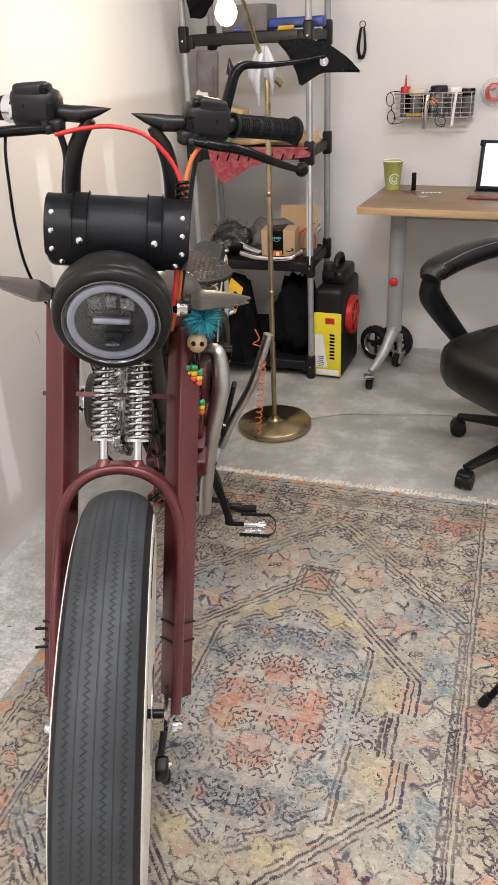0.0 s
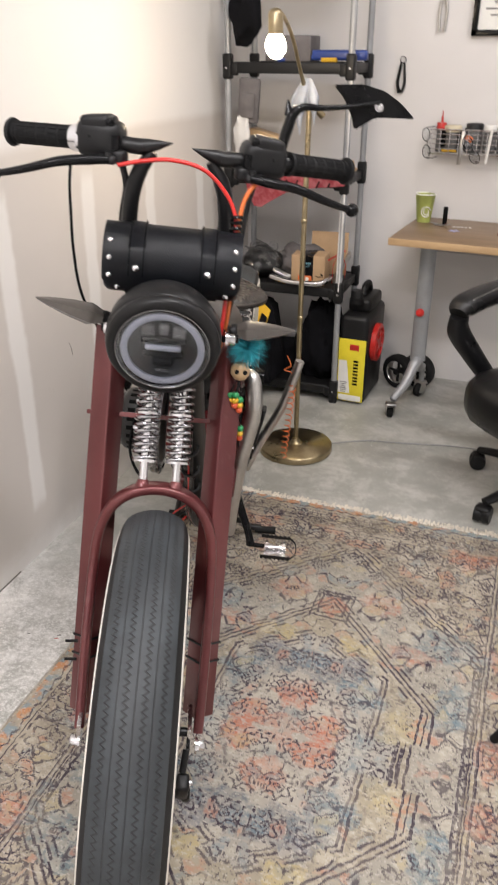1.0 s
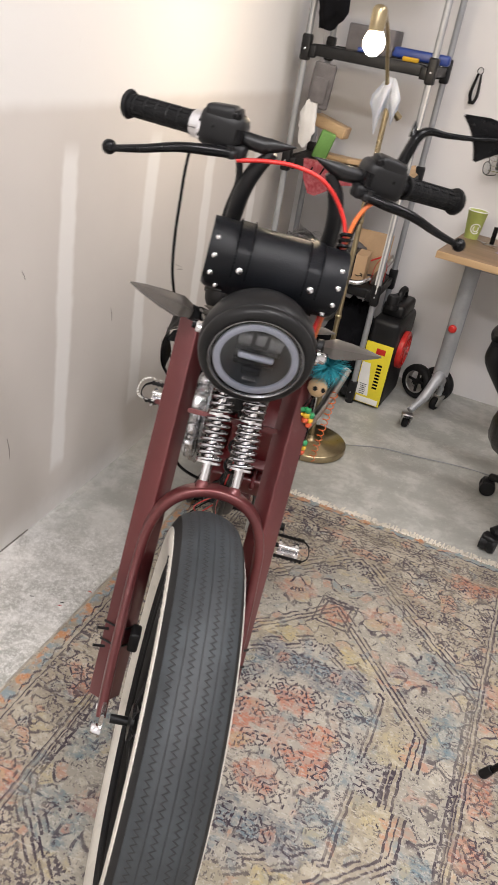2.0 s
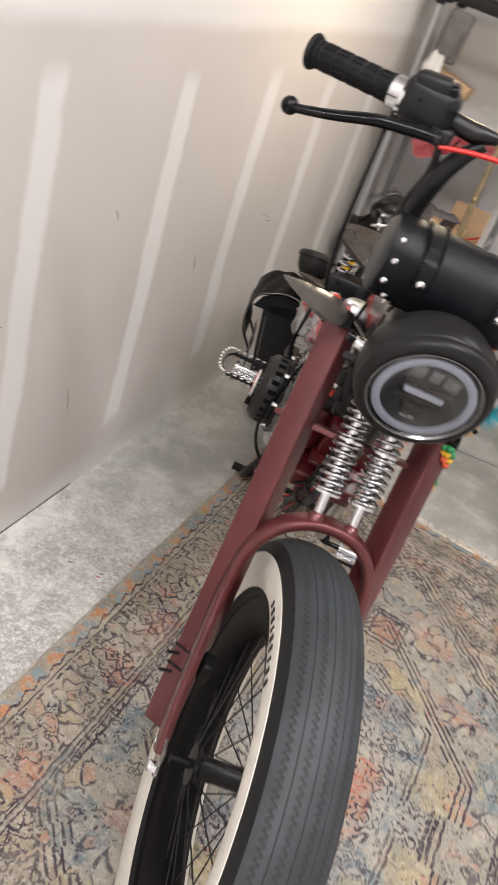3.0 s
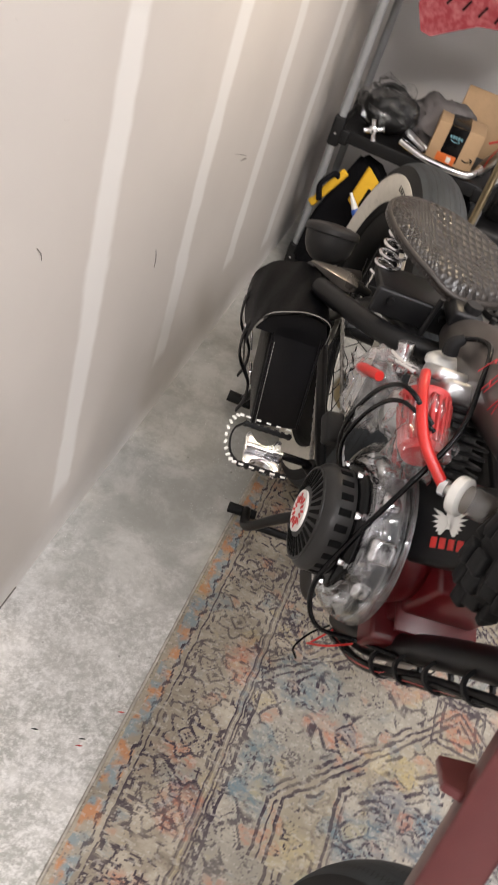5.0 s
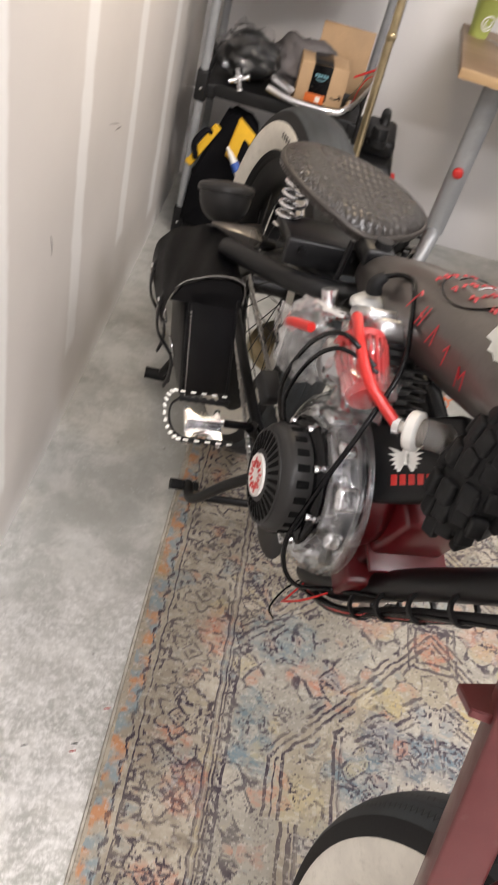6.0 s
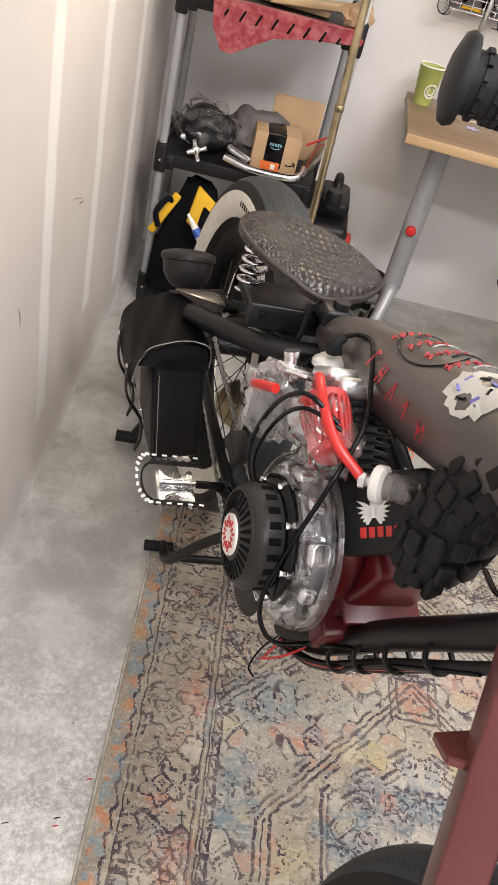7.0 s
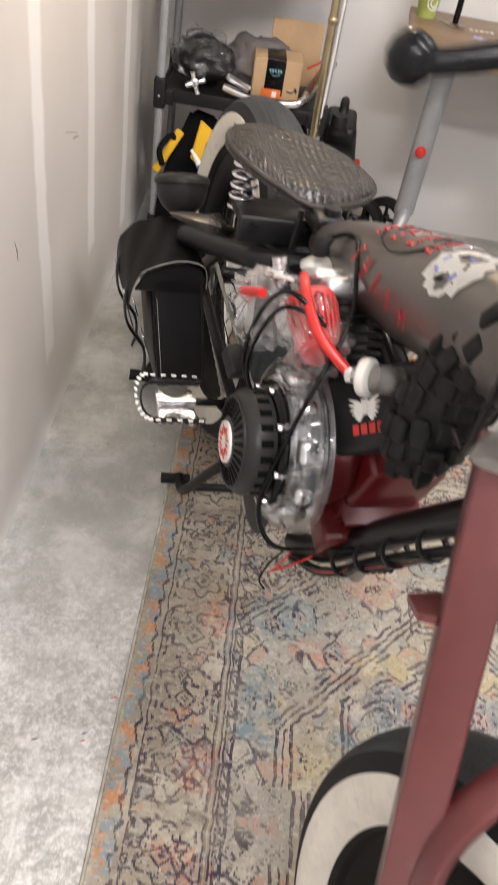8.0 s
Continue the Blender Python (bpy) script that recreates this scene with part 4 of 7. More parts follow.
    # lever with its perch
    per = hp("lever_perch", join(box((s * 0.108, 0.384, 1.250), (0.030, 0.026, 0.022), 0.006, (0, 0, s * 20), 2), box((s * 0.125, 0.370, 1.246), (0.034, 0.016, 0.014), 0.005, (0, 0, s * 14), 2), rod((s * 0.120, 0.366, 1.240), (s * 0.120, 0.366, 1.258), 0.006, 12)), PLASTIC, bar)
    fwd = 0.042 if s < 0 else 0.0
    lv = [(s * 0.120, 0.366, 1.247), (s * 0.150, 0.362, 1.244), (s * 0.195, 0.368 - fwd * 0.4, 1.238), (s * 0.245, 0.382 - fwd * 0.75, 1.222), (s * 0.284, 0.396 - fwd, 1.211), (s * 0.296, 0.400 - fwd, 1.209)]
    lever = hp("brake_lever", tube(lv, [0.0090, 0.0105, 0.0095, 0.0080, 0.0068, 0.007], 12, 6, flat=0.8), GLOSS, bar, "black lever with ball end")
    e = Vector(lv[-1])
    hp("ball_end", moved(lathe([(0.0, -0.0115)] + [(0.0115 * math.cos(a), 0.0115 * math.sin(a)) for a in (-1.0, -0.5, 0, 0.5, 1.0)] + [(0.0, 0.0115)], 20), Matrix.Translation(e)), GLOSS, lever)
    return bar


bar_r = bar_side(-1)
bar_l = bar_side(1)
fpart("throttle_clamp", join(moved(lathe([(0.014, -0.008), (0.021, -0.008), (0.021, 0.008), (0.014, 0.008)], 24, close=True), aim((-0.172, 0.415, 1.262), (-0.29, 0.475, 1.252))), box((-0.168, 0.398, 1.258), (0.014, 0.016, 0.026), 0.004, (0, 0, -15))), CHROME, bar_r, "polished clamp ring")
# mirror on the left bar
def mirror_at(u, v):
    """A point of the mirror's plane, from a drawing in millimetres across and down."""
    return (0.237 + u * 0.000974, 1.382 - v * 0.00113 + u * 0.000166)


stem_line = [mirror_at(u, v) for u, v in ((-86, 112), (-80, 82), (-72, 52), (-66, 36), (-50, 27), (-18, 30), (32, 31), (84, 28))]
mir = fpart("mirror_stem", tube([(x, 0.455 + 0.004 * k, z) for k, (x, z) in enumerate(stem_line)], [0.0145, 0.0140, 0.0135, 0.0130, 0.0095, 0.0070, 0.0055, 0.0040], 12, 6, flat=0.7), GLOSS, bar_l, "black curved mirror stem")
fpart("stem_spike", tube([(*[mirror_at(-72, 36)[0]], 0.468, mirror_at(-72, 36)[1]), (mirror_at(-77, 15)[0], 0.470, mirror_at(-77, 15)[1])], [0.009, 0.001], 8, 1), GLOSS, mir)
blade = [mirror_at(u, v) for u, v in ((0, 0), (52, 2), (92, 14), (124, 33), (152, 56), (112, 52), (82, 50), (48, 66), (40, 46), (22, 20))]
fpart("mirror_blade", outline(blade, 0.012, Matrix.Translation((0.0, 0.488, 0.0)), 0.003), GLOSS, mir, "black blade-shaped mirror seen from behind")
px, pz = mirror_at(84, 35)
fpart("mirror_pivot", bolt((px, 0.487, pz), (px, 0.480, pz), 0.005), CHROME, mir)
# cables at the bars
fpart("brake_cable", tube([(-0.104, 0.372, 1.234), (-0.06, 0.366, 1.246), (-0.015, 0.360, 1.252), (0.033, 0.358, 1.243), (0.070, 0.356, 1.212), (0.090, 0.350, 1.175), (0.090, 0.336, 1.130), (0.086, 0.315, 1.07), (0.082, 0.300, 0.99), (0.070, 0.32, 0.93)], 0.0034, 8, 8), RED, bar_r, "bright red brake cable")
fpart("throttle_cable", tube([(0.130, 0.375, 1.238), (0.112, 0.368, 1.222), (0.100, 0.362, 1.195), (0.095, 0.350, 1.150), (0.094, 0.330, 1.08), (0.090, 0.318, 1.0), (0.080, 0.33, 0.94)], 0.0038, 8, 8), ORANGE, bar_l, "orange-red throttle cable")
fpart("cable_wrap", coil((0.0925, 0.352, 1.178), (0.090, 0.331, 1.118), 0.0082, 0.003, 7, 6, 12), GLOSS, bar_l, "black spiral cable wrap")
fpart("clutch_cable", tube([(-0.176, 0.365, 1.240), (-0.176, 0.350, 1.205), (-0.173, 0.345, 1.160), (-0.168, 0.342, 1.10), (-0.157, 0.345, 1.035), (-0.135, 0.36, 0.975), (-0.11, 0.385, 0.935), (-0.09, 0.42, 0.92)], 0.0025, 8, 8), GLOSS, bar_r, "thin black cable loop")
fpart("black_cable", tube([(0.125, 0.40, 1.25), (0.112, 0.395, 1.20), (0.105, 0.385, 1.14), (0.10, 0.37, 1.05), (0.09, 0.37, 0.96)], 0.004, 8, 6), PLASTIC, bar_l)
fpart("dark_cable", tube([(-0.105, 0.39, 1.25), (-0.092, 0.398, 1.20), (-0.098, 0.41, 1.14), (-0.09, 0.41, 1.05)], 0.0055, 8, 6), PLASTIC, bar_r)

# ---- frame, in the bicycle's axes ----
mpart("down_tube", tube([(0, -0.10, 0.30), (0, -0.205, 0.402), (0, -0.324, 0.585), (0, -0.441, 0.752), (0, -0.55, 0.91)], 0.0215, 18, 6), BLACK, None, "satin black frame tube")
mpart("seat_tube", tube([(0, 0.0, 0.34), (0, 0.08, 0.55), (0, 0.155, 0.75)], 0.018, 16, 3), BLACK)
mpart("fuel_tank", tube([(0, 0.16, 0.735), (0, 0.10, 0.755), (0, 0.0, 0.79), (0, -0.18, 0.855), (0, -0.36, 0.915), (0, -0.47, 0.95), (0, -0.54, 0.965)], [0.030, 0.045, 0.060, 0.068, 0.068, 0.055, 0.03], 30, 6), basic("tank_dark_paint", (0.085, 0.075, 0.069), 0.36, 0.4, var=0.15, coat=0.4), None, "dark bronze-grey tubular fuel tank")
for s in (-1, 1):
    mpart("chain_stay", tube([(s * 0.03, 0.01, 0.34), (s * 0.065, 0.20, 0.355), (s * 0.078, 0.60, 0.40)], 0.011, 12, 5), BLACK)
    mpart("seat_stay", tube([(s * 0.035, 0.12, 0.70), (s * 0.075, 0.22, 0.69), (s * 0.088, 0.36, 0.62), (s * 0.085, 0.60, 0.41)], 0.013, 14, 6), BLACK)
    mpart("dropout", box((s * 0.080, 0.60, 0.40), (0.006, 0.05, 0.05), 0.004), BLACK)
mpart("bottom_bracket", moved(lathe([(0.024, -0.05), (0.024, 0.05)], 20), Matrix.Translation((0, 0, 0.34)) @ SPIN), BLACK)


# crank, pedals
def pedal(c, s, tilt):
    c = Vector(c)
    k9 = Matrix.Translation(c) @ Matrix.Scale(0.86, 4) @ Matrix.Translation(-c)
    body = mpart("pedal", moved(join(outline([(-0.034, -0.040), (-0.026, -0.040), (-0.018, -0.024), (0.0, -0.017), (0.018, -0.024), (0.026, -0.040), (0.034, -0.040), (0.034, 0.040), (0.026, 0.040), (0.018, 0.024), (0.0, 0.017), (-0.018, 0.024), (-0.026, 0.040), (-0.034, 0.040)], 0.018, pose(0, 0, -0.009, 90, 0, 0) @ pose(0, -0.018, 0), 0.003), rod((-0.034, 0, 0), (0.034, 0, 0), 0.0060, 16)), k9 @ Matrix.Translation(c) @ pose(0, 0, 0, tilt, 0, 0)), CASTING, None, "alloy pedal body with black toothed cage")
    cage = []
    for sy in (-1, 1):
        cage.append(box((0, sy * 0.045, 0), (0.095, 0.003, 0.012), 0.001))
        for k in range(7):
            cage.append(box((-0.042 + 0.014 * k, sy * 0.046, 0), (0.007, 0.004, 0.016), 0.001))
    cage.append(tube([(s * 0.046, -0.045, 0), (s * 0.062, -0.028, 0), (s * 0.067, 0.0, 0), (s * 0.062, 0.028, 0), (s * 0.046, 0.045, 0)], 0.0018, 8, 4, flat=2.6))
    mpart("cage", moved(join(*cage), k9 @ Matrix.Translation(c) @ pose(0, 0, 0, tilt, 0, 0)), PLASTIC, body)
    for k in range(11 if s < 0 else 0):
        a = -1.5 + k * 0.30
        p = c + Matrix.Rotation(radians(tilt), 3, "X") @ Vector((s * (0.046 + 0.021 * math.cos(a)), 0.046 * math.sin(a), 0.0095))
        mpart("reflector_tooth", box(p, (0.0045, 0.0075, 0.003), 0.0008, (0, 0, math.degrees(-s * a) * 0.9)), WHITEPLASTIC, body)
    for sy in (-1, 1):
        for k in range(5 if s < 0 else 0):
            p = c + Matrix.Rotation(radians(tilt), 3, "X") @ Vector((s * (0.036 - 0.017 * k), sy * 0.046, 0.0085))
            mpart("reflector_tooth", box(p, (0.008, 0.003, 0.002), 0.0006), WHITEPLASTIC, body)
    mpart("spindle", rod(c - Vector((s * 0.075, 0, 0)), c - Vector((s * 0.03, 0, 0)), 0.0065, 12), GLOSS, body)
    return body


pedal((-0.231, 0.010, 0.514), -1, 10)
pedal((0.205, -0.039, 0.182), 1, 12)
for s, p in ((-1, (-0.156, 0.010, 0.514)), (1, (0.135, -0.039, 0.182))):
    mpart("crank_arm", tube([(s * 0.055, 0.0, 0.34), (s * 0.085, 0.005 * s, 0.34 + 0.04 * -s), (s * 0.125, p[1] * 0.75, 0.34 + (p[2] - 0.34) * 0.78), p], [0.014, 0.012, 0.010, 0.012], 12, 5), GLOSS, None, "black crank arm")
mpart("chainring", moved(lathe([(0.020, -0.002), (0.085, -0.002), (0.090, 0.0), (0.085, 0.002), (0.020, 0.002)], 44, close=True), Matrix.Translation((-0.058, 0, 0.34)) @ SPIN), BLACK)


def chain(x, a, ra, b, rb, pitch=0.0127):
    a, b = Vector(a), Vector(b)
    d = (b - a).normalized()
    up = Vector((0, -d.z, d.y))
    for sgn in (-1, 1):
        links = []
        p, q = a + up * sgn * ra, b + up * sgn * rb
        n = int((q - p).length / pitch)
        for k in range(n):
            m = p + (q - p) * ((k + 0.5) / n)
            links.append(box((x, m.y, m.z), (0.0085 if k % 2 else 0.006, pitch * 0.92, 0.0085), 0.001, (math.degrees(math.atan2(d.z, d.y)), 0, 0), 1))
        mpart("chain_run", join(*links), STEEL, None, "oily roller chain")


chain(-0.058, (0, 0, 0.34), 0.088, (0, 0.60, 0.40), 0.055)
mpart("sprocket", moved(lathe([(0.020, -0.002), (0.052, -0.002), (0.056, 0.0), (0.052, 0.002), (0.020, 0.002)], 30, close=True), Matrix.Translation((-0.058, 0.60, 0.40)) @ SPIN), STEEL)
# centre stand with two rubber feet
for s, f in ((-1, (-0.115, 0.326, 0.018)), (1, (0.178, 0.262, 0.036))):
    st = mpart("stand_leg", tube([(s * 0.05, 0.10, 0.32), (s * 0.085, 0.17, 0.20), (s * 0.11, 0.25, 0.06), (f[0] * 0.9, f[1], f[2] + 0.008)], 0.011, 12, 5), BLACK)
    mpart("stand_foot", tube([(f[0] - s * 0.035, f[1] - 0.004, f[2] + 0.004), (f[0] + s * 0.03, f[1], f[2] + 0.003)], [0.011, 0.013], 12, 1), RUBBER, st)
mpart("stand_bar", rod((-0.10, 0.23, 0.09), (0.12, 0.22, 0.09), 0.009, 10), BLACK)
peg = mpart("rear_peg", rod((-0.095, 0.60, 0.30), (-0.150, 0.665, 0.06), 0.010, 12), BLACK)
mpart("peg_rubber", rod((-0.120, 0.690, 0.030), (-0.185, 0.700, 0.028), 0.015, 14), RUBBER, peg)

# ---- engine ----
CRANK_Y, CRANK_Z = -0.175, 0.600


def disc(prof, n=48, close=False):
    """Turned about the crankshaft; heights are x towards the rider's right."""
    return moved(lathe(prof, n, close=close), pose(0, CRANK_Y, CRANK_Z, 0, -90, 0))


STARTER = basic("starter_black_plastic", (0.030, 0.029, 0.028), 0.38, var=0.2, fine=300, bump=0.2)
starter = mpart("recoil_starter", disc([(0.050, 0.150), (0.0700, 0.150), (0.0735, 0.156), (0.0735, 0.180), (0.0715, 0.186), (0.0640, 0.194), (0.0610, 0.1950), (0.030, 0.2020), (0.0, 0.2030)], 64), STARTER, None, "black slotted recoil starter cover")
SHAFT = pose(0, CRANK_Y, CRANK_Z, 0, -90, 0)
DEEP = basic("slot_black", (0.0015, 0.0015, 0.0015), 0.95)
many("cooling_slot", outline([(0.0345, -0.0016), (0.0585, -0.0034), (0.0605, 0.0), (0.0585, 0.0034), (0.0345, 0.0016)], 0.0040, pose(0.0008, 0, 0.2058, 0, 0, 0) @ Matrix.Rotation(radians(13), 4, "Y") @ pose(0, 0, 0, -90, 0, 0) @ pose(0, -0.004, 0)), DEEP, [SHAFT @ Matrix.Rotation(2 * math.pi * k / 28, 4, "Z") for k in range(28)], starter)
many("rim_slot", box((0.0730, 0, 0.168), (0.0024, 0.0100, 0.017), 0.0010), DEEP, [SHAFT @ Matrix.Rotation(2 * math.pi * k / 22, 4, "Z") for k in range(22)], starter)
mpart("face_ring", disc([(0.0605, 0.1950), (0.0640, 0.1942), (0.0640, 0.1962), (0.0605, 0.1970)], 56, True), STARTER, starter)
mpart("badge", disc([(0.0285, 0.2025), (0.0285, 0.2060), (0.0, 0.2065)]), WHITEPLASTIC, starter, "white round badge with red print")
marks = []
for k in range(16):
    a = 2 * math.pi * k / 16
    marks.append(moved(box((0.015 if k % 2 else 0.019, 0, 0.2068), (0.010, 0.0035, 0.001), 0.0002), pose(0, CRANK_Y, CRANK_Z, 0, -90, 0) @ Matrix.Rotation(a, 4, "Z")))
mpart("badge_print", join(*marks), RED, starter)
mpart("fan_housing", disc([(0.060, 0.132), (0.084, 0.134), (0.087, 0.140), (0.087, 0.148), (0.078, 0.154), (0.05, 0.156)], 56), GLOSS)
for k in range(8):
    a = 2 * math.pi * k / 8 + 0.2
    c = pose(0, CRANK_Y, CRANK_Z, 0, -90, 0) @ Vector((0.080 * math.cos(a), 0.080 * math.sin(a), 0.146))
    mpart("housing_bolt", bolt(c, c + Vector((-0.012, 0, 0)), 0.0055), CHROME)
# see-through cover with gear train behind it
cover = mpart("clear_cover", disc([(0.104, 0.104), (0.123, 0.104), (0.124, 0.114), (0.120, 0.116), (0.119, 0.127), (0.115, 0.129), (0.110, 0.136), (0.098, 0.138), (0.095, 0.145), (0.080, 0.146), (0.080, 0.1435), (0.094, 0.1425), (0.097, 0.1355), (0.109, 0.1335), (0.1165, 0.126), (0.1175, 0.114), (0.1215, 0.112), (0.1205, 0.1065), (0.104, 0.1065)], 64, True), COVER, None, "clear plastic clutch cover showing the gears")
for rr, h0, h1, mt in ((0.100, 0.096, 0.102, basic("grey_back_plate", (0.42, 0.42, 0.43), 0.35, 0.7)), (0.074, 0.104, 0.116, CASTING), (0.060, 0.116, 0.132, CASTING)):
    prof = [(rr * 0.3, h0), (rr, h0), (rr, h1), (rr * 0.3, h1)]
    g = disc(prof, 40)
    teeth = []
    for k in range(18):
        a = 2 * math.pi * k / 18
        teeth.append(moved(box((rr, 0, (h0 + h1) / 2), (0.008, 0.010, (h1 - h0) * 0.9), 0.002), pose(0, CRANK_Y, CRANK_Z, 0, -90, 0) @ Matrix.Rotation(a, 4, "Z")))
    mpart("gear", join(g, *teeth), mt, cover)
for k in range(10):
    a = 2 * math.pi * k / 10 + 0.3
    c = pose(0, CRANK_Y, CRANK_Z, 0, -90, 0) @ Vector((0.094 * math.cos(a), 0.094 * math.sin(a), 0.104))
    mpart("boss", moved(box((0.094, 0, 0.118), (0.030 if k % 3 else 0.020, 0.034 - 0.008 * (k % 2), 0.034 - 0.008 * (k % 2)), 0.0085, (0, 0, 12 * (k % 2)), 3), SHAFT @ Matrix.Rotation(a, 4, "Z")), CASTING, cover, "bright cast boss")
for a0, w, h in ((0.55, 0.036, 0.040), (-0.15, 0.034, 0.044), (1.25, 0.030, 0.034)):
    rim_box = join(*[box((0, q * h / 2, 0), (w, 0.0035, 0.005), 0.001) for q in (-1, 1)], *[box((q * w / 2, 0, 0), (0.0035, h, 0.005), 0.001) for q in (-1, 1)])
    mpart("casting_rib", moved(rim_box, SHAFT @ Matrix.Rotation(a0 + 2.6, 4, "Z") @ pose(0.094, 0, 0.134 - 0.004 * (a0 > 1))), CASTING, cover)
mpart("side_casing", disc([(0.050, 0.030), (0.076, 0.036), (0.084, 0.056), (0.084, 0.082), (0.05, 0.086)]), DARKRED)
mpart("cover_rim", disc([(0.106, 0.096), (0.124, 0.096), (0.126, 0.098), (0.126, 0.103), (0.123, 0.105), (0.106, 0.104)], 64, True), COVER, cover)
mpart("dark_plug", moved(lathe([(0.0, 0.0), (0.015, 0.0), (0.015, 0.010), (0.0, 0.010)], 20), pose(-0.100, CRANK_Y - 0.085, CRANK_Z - 0.050, 0, -90, 0)), RUBBER, cover)
case = mpart("crankcase", box((0.02, CRANK_Y, CRANK_Z - 0.01), (0.11, 0.17, 0.17), 0.008, (18, 0, 0), 2), DARKRED, None, "dark red crankcase")
mpart("sump", box((0.015, CRANK_Y - 0.015, CRANK_Z - 0.10), (0.14, 0.15, 0.05), 0.006, (18, 0, 0), 2), DARKRED, case)
mpart("flange", box((0.02, CRANK_Y - 0.03, CRANK_Z - 0.035), (0.122, 0.150, 0.006), 0.002, (18, 0, 0), 2), DARKRED, case)
mpart("engine_mount", join(box((0.01, -0.195, 0.470), (0.085, 0.12, 0.012), 0.003, (55, 0, 0)), box((0.045, -0.215, 0.50), (0.010, 0.10, 0.08), 0.003, (50, 0, 0))), DARKRED)
# finned cylinder leaning to the rear
cyl = pose(-0.05, CRANK_Y, CRANK_Z, -32, 0, 0)
barrel = mpart("cylinder", moved(lathe([(0.036, 0.06), (0.036, 0.21)], 24), cyl), BLACK, None, "black finned cylinder")
many("fin", box((0, 0, 0), (0.084, 0.086, 0.005), 0.002), BLACK, [cyl @ Matrix.Translation((0, 0, 0.095 + 0.0125 * k)) for k in range(9)], barrel)
head = mpart("cylinder_head", join(moved(box((0, 0, 0.215), (0.092, 0.085, 0.03), 0.010, (0, 0, 0), 3), cyl), moved(box((-0.03, 0.01, 0.23), (0.05, 0.06, 0.02), 0.008, (0, 0, 0), 3), cyl)), ALLOY, None, "cast alloy cylinder head")
plug = Vector((-0.075, -0.005, 0.800))
mpart("spark_plug_seat", moved(lathe([(0.025, 0.0), (0.025, 0.005), (0.021, 0.008), (0.016, 0.012), (0.0, 0.012)], 28), aim(plug - Vector((0, 0, 0.02)), plug + Vector((-0.01, 0.01, 0.05)))), basic("pale_ceramic_ring", (0.62, 0.62, 0.6), 0.3, 0.4), head)
mpart("plug_boot", tube([plug, plug + Vector((-0.002, 0.002, 0.014)), plug + Vector((0.008, 0.004, 0.026))], [0.0115, 0.0105, 0.0065], 14, 4), RUBBER, head)
mpart("plug_lead", tube([plug + Vector((0.007, 0.004, 0.025)), (-0.052, -0.012, 0.838), (-0.052, -0.05, 0.850), (-0.068, -0.11, 0.835), (-0.085, -0.17, 0.800), (-0.125, -0.22, 0.74), (-0.150, -0.24, 0.66), (-0.165, -0.255, 0.56), (-0.13, -0.265, 0.49), (-0.05, -0.25, 0.46), (0.0, -0.33, 0.56), (0.0, -0.43, 0.74)], 0.0036, 8, 8), GLOSS, head, "black ignition lead")
# carburettor and air filter in a clear bag
carb = mpart("carburettor", join(rod((-0.10, -0.06, 0.755), (-0.135, -0.11, 0.755), 0.022, 18), box((-0.12, -0.085, 0.735), (0.045, 0.045, 0.05), 0.008)), ALLOY)
fm = aim((-0.108, -0.088, 0.776), (-0.108, -0.190, 0.745)) @ Matrix.Scale(0.86, 4)
FILTERRED = basic("filter_red", (0.5, 0.05, 0.05), 0.5, var=0.2)
mpart("air_filter", moved(lathe([(0.030, 0.0), (0.040, 0.004), (0.040, 0.014), (0.034, 0.018), (0.030, 0.088), (0.032, 0.092), (0.028, 0.102), (0.0, 0.104)], 32), fm), FILTERRED, carb, "red pleated cone air filter")
many("pleat", box((0.033, 0, 0.052), (0.010, 0.0055, 0.075), 0.002, (0, -6, 0)), FILTERRED, [fm @ Matrix.Rotation(2 * math.pi * k / 22, 4, "Z") for k in range(22)], carb)


def film(c, s, seed, rot=(0, 0, 0)):
    """A crumpled bag of thin film."""
    bm = bmesh.new()
    bmesh.ops.create_icosphere(bm, subdivisions=4, radius=0.5)
    for v in bm.verts:
        d = v.co.normalized()
        q = d * 1.45 + Vector((seed, seed * 0.7, 0))
        k = 0.90 + 0.55 * (abs(noise.noise(q)) - 0.25) + 0.38 * (abs(noise.noise(q * 2.3)) - 0.25) + 0.13 * (abs(noise.noise(q * 5.2)) - 0.25)
        v.co = Vector((v.co.x * s[0], v.co.y * s[1], v.co.z * s[2])) * k
    return moved(bm, pose(*c, *rot))


mpart("filter_bag", film((-0.106, -0.134, 0.752), (0.100, 0.150, 0.090), 3.0, (18, 0, 0)), BAGFILM, carb, "crumpled clear plastic bag round the filter")
mpart("filter_bag", film((-0.150, -0.025, 0.715), (0.075, 0.12, 0.12), 8.0, (10, 0, 20)), BAGFILM, carb, "crumpled clear plastic bag round the filter")
# fuel hose and filter
FUEL = Vector((-0.081, -0.242, 0.772))
hose = mpart("fuel_hose", tube([(-0.100, -0.050, 0.748), (-0.114, -0.066, 0.790), (-0.130, -0.098, 0.815), (-0.138, -0.146, 0.812), (-0.128, -0.192, 0.791), FUEL + Vector((-0.014, 0.012, -0.004))], 0.0069, 14, 8), RED, None, "red rubber fuel hose")
d = (Vector((0.6, -0.62, 0.35))).normalized()
ffm = aim(FUEL, FUEL + d)
mpart("fuel_filter", moved(lathe([(0.006, -0.020), (0.006, -0.006), (0.0225, -0.002), (0.0238, 0.001), (0.0238, 0.010), (0.019, 0.013)], 32), ffm), WHITEPLASTIC, hose, "round white fuel filter cap")
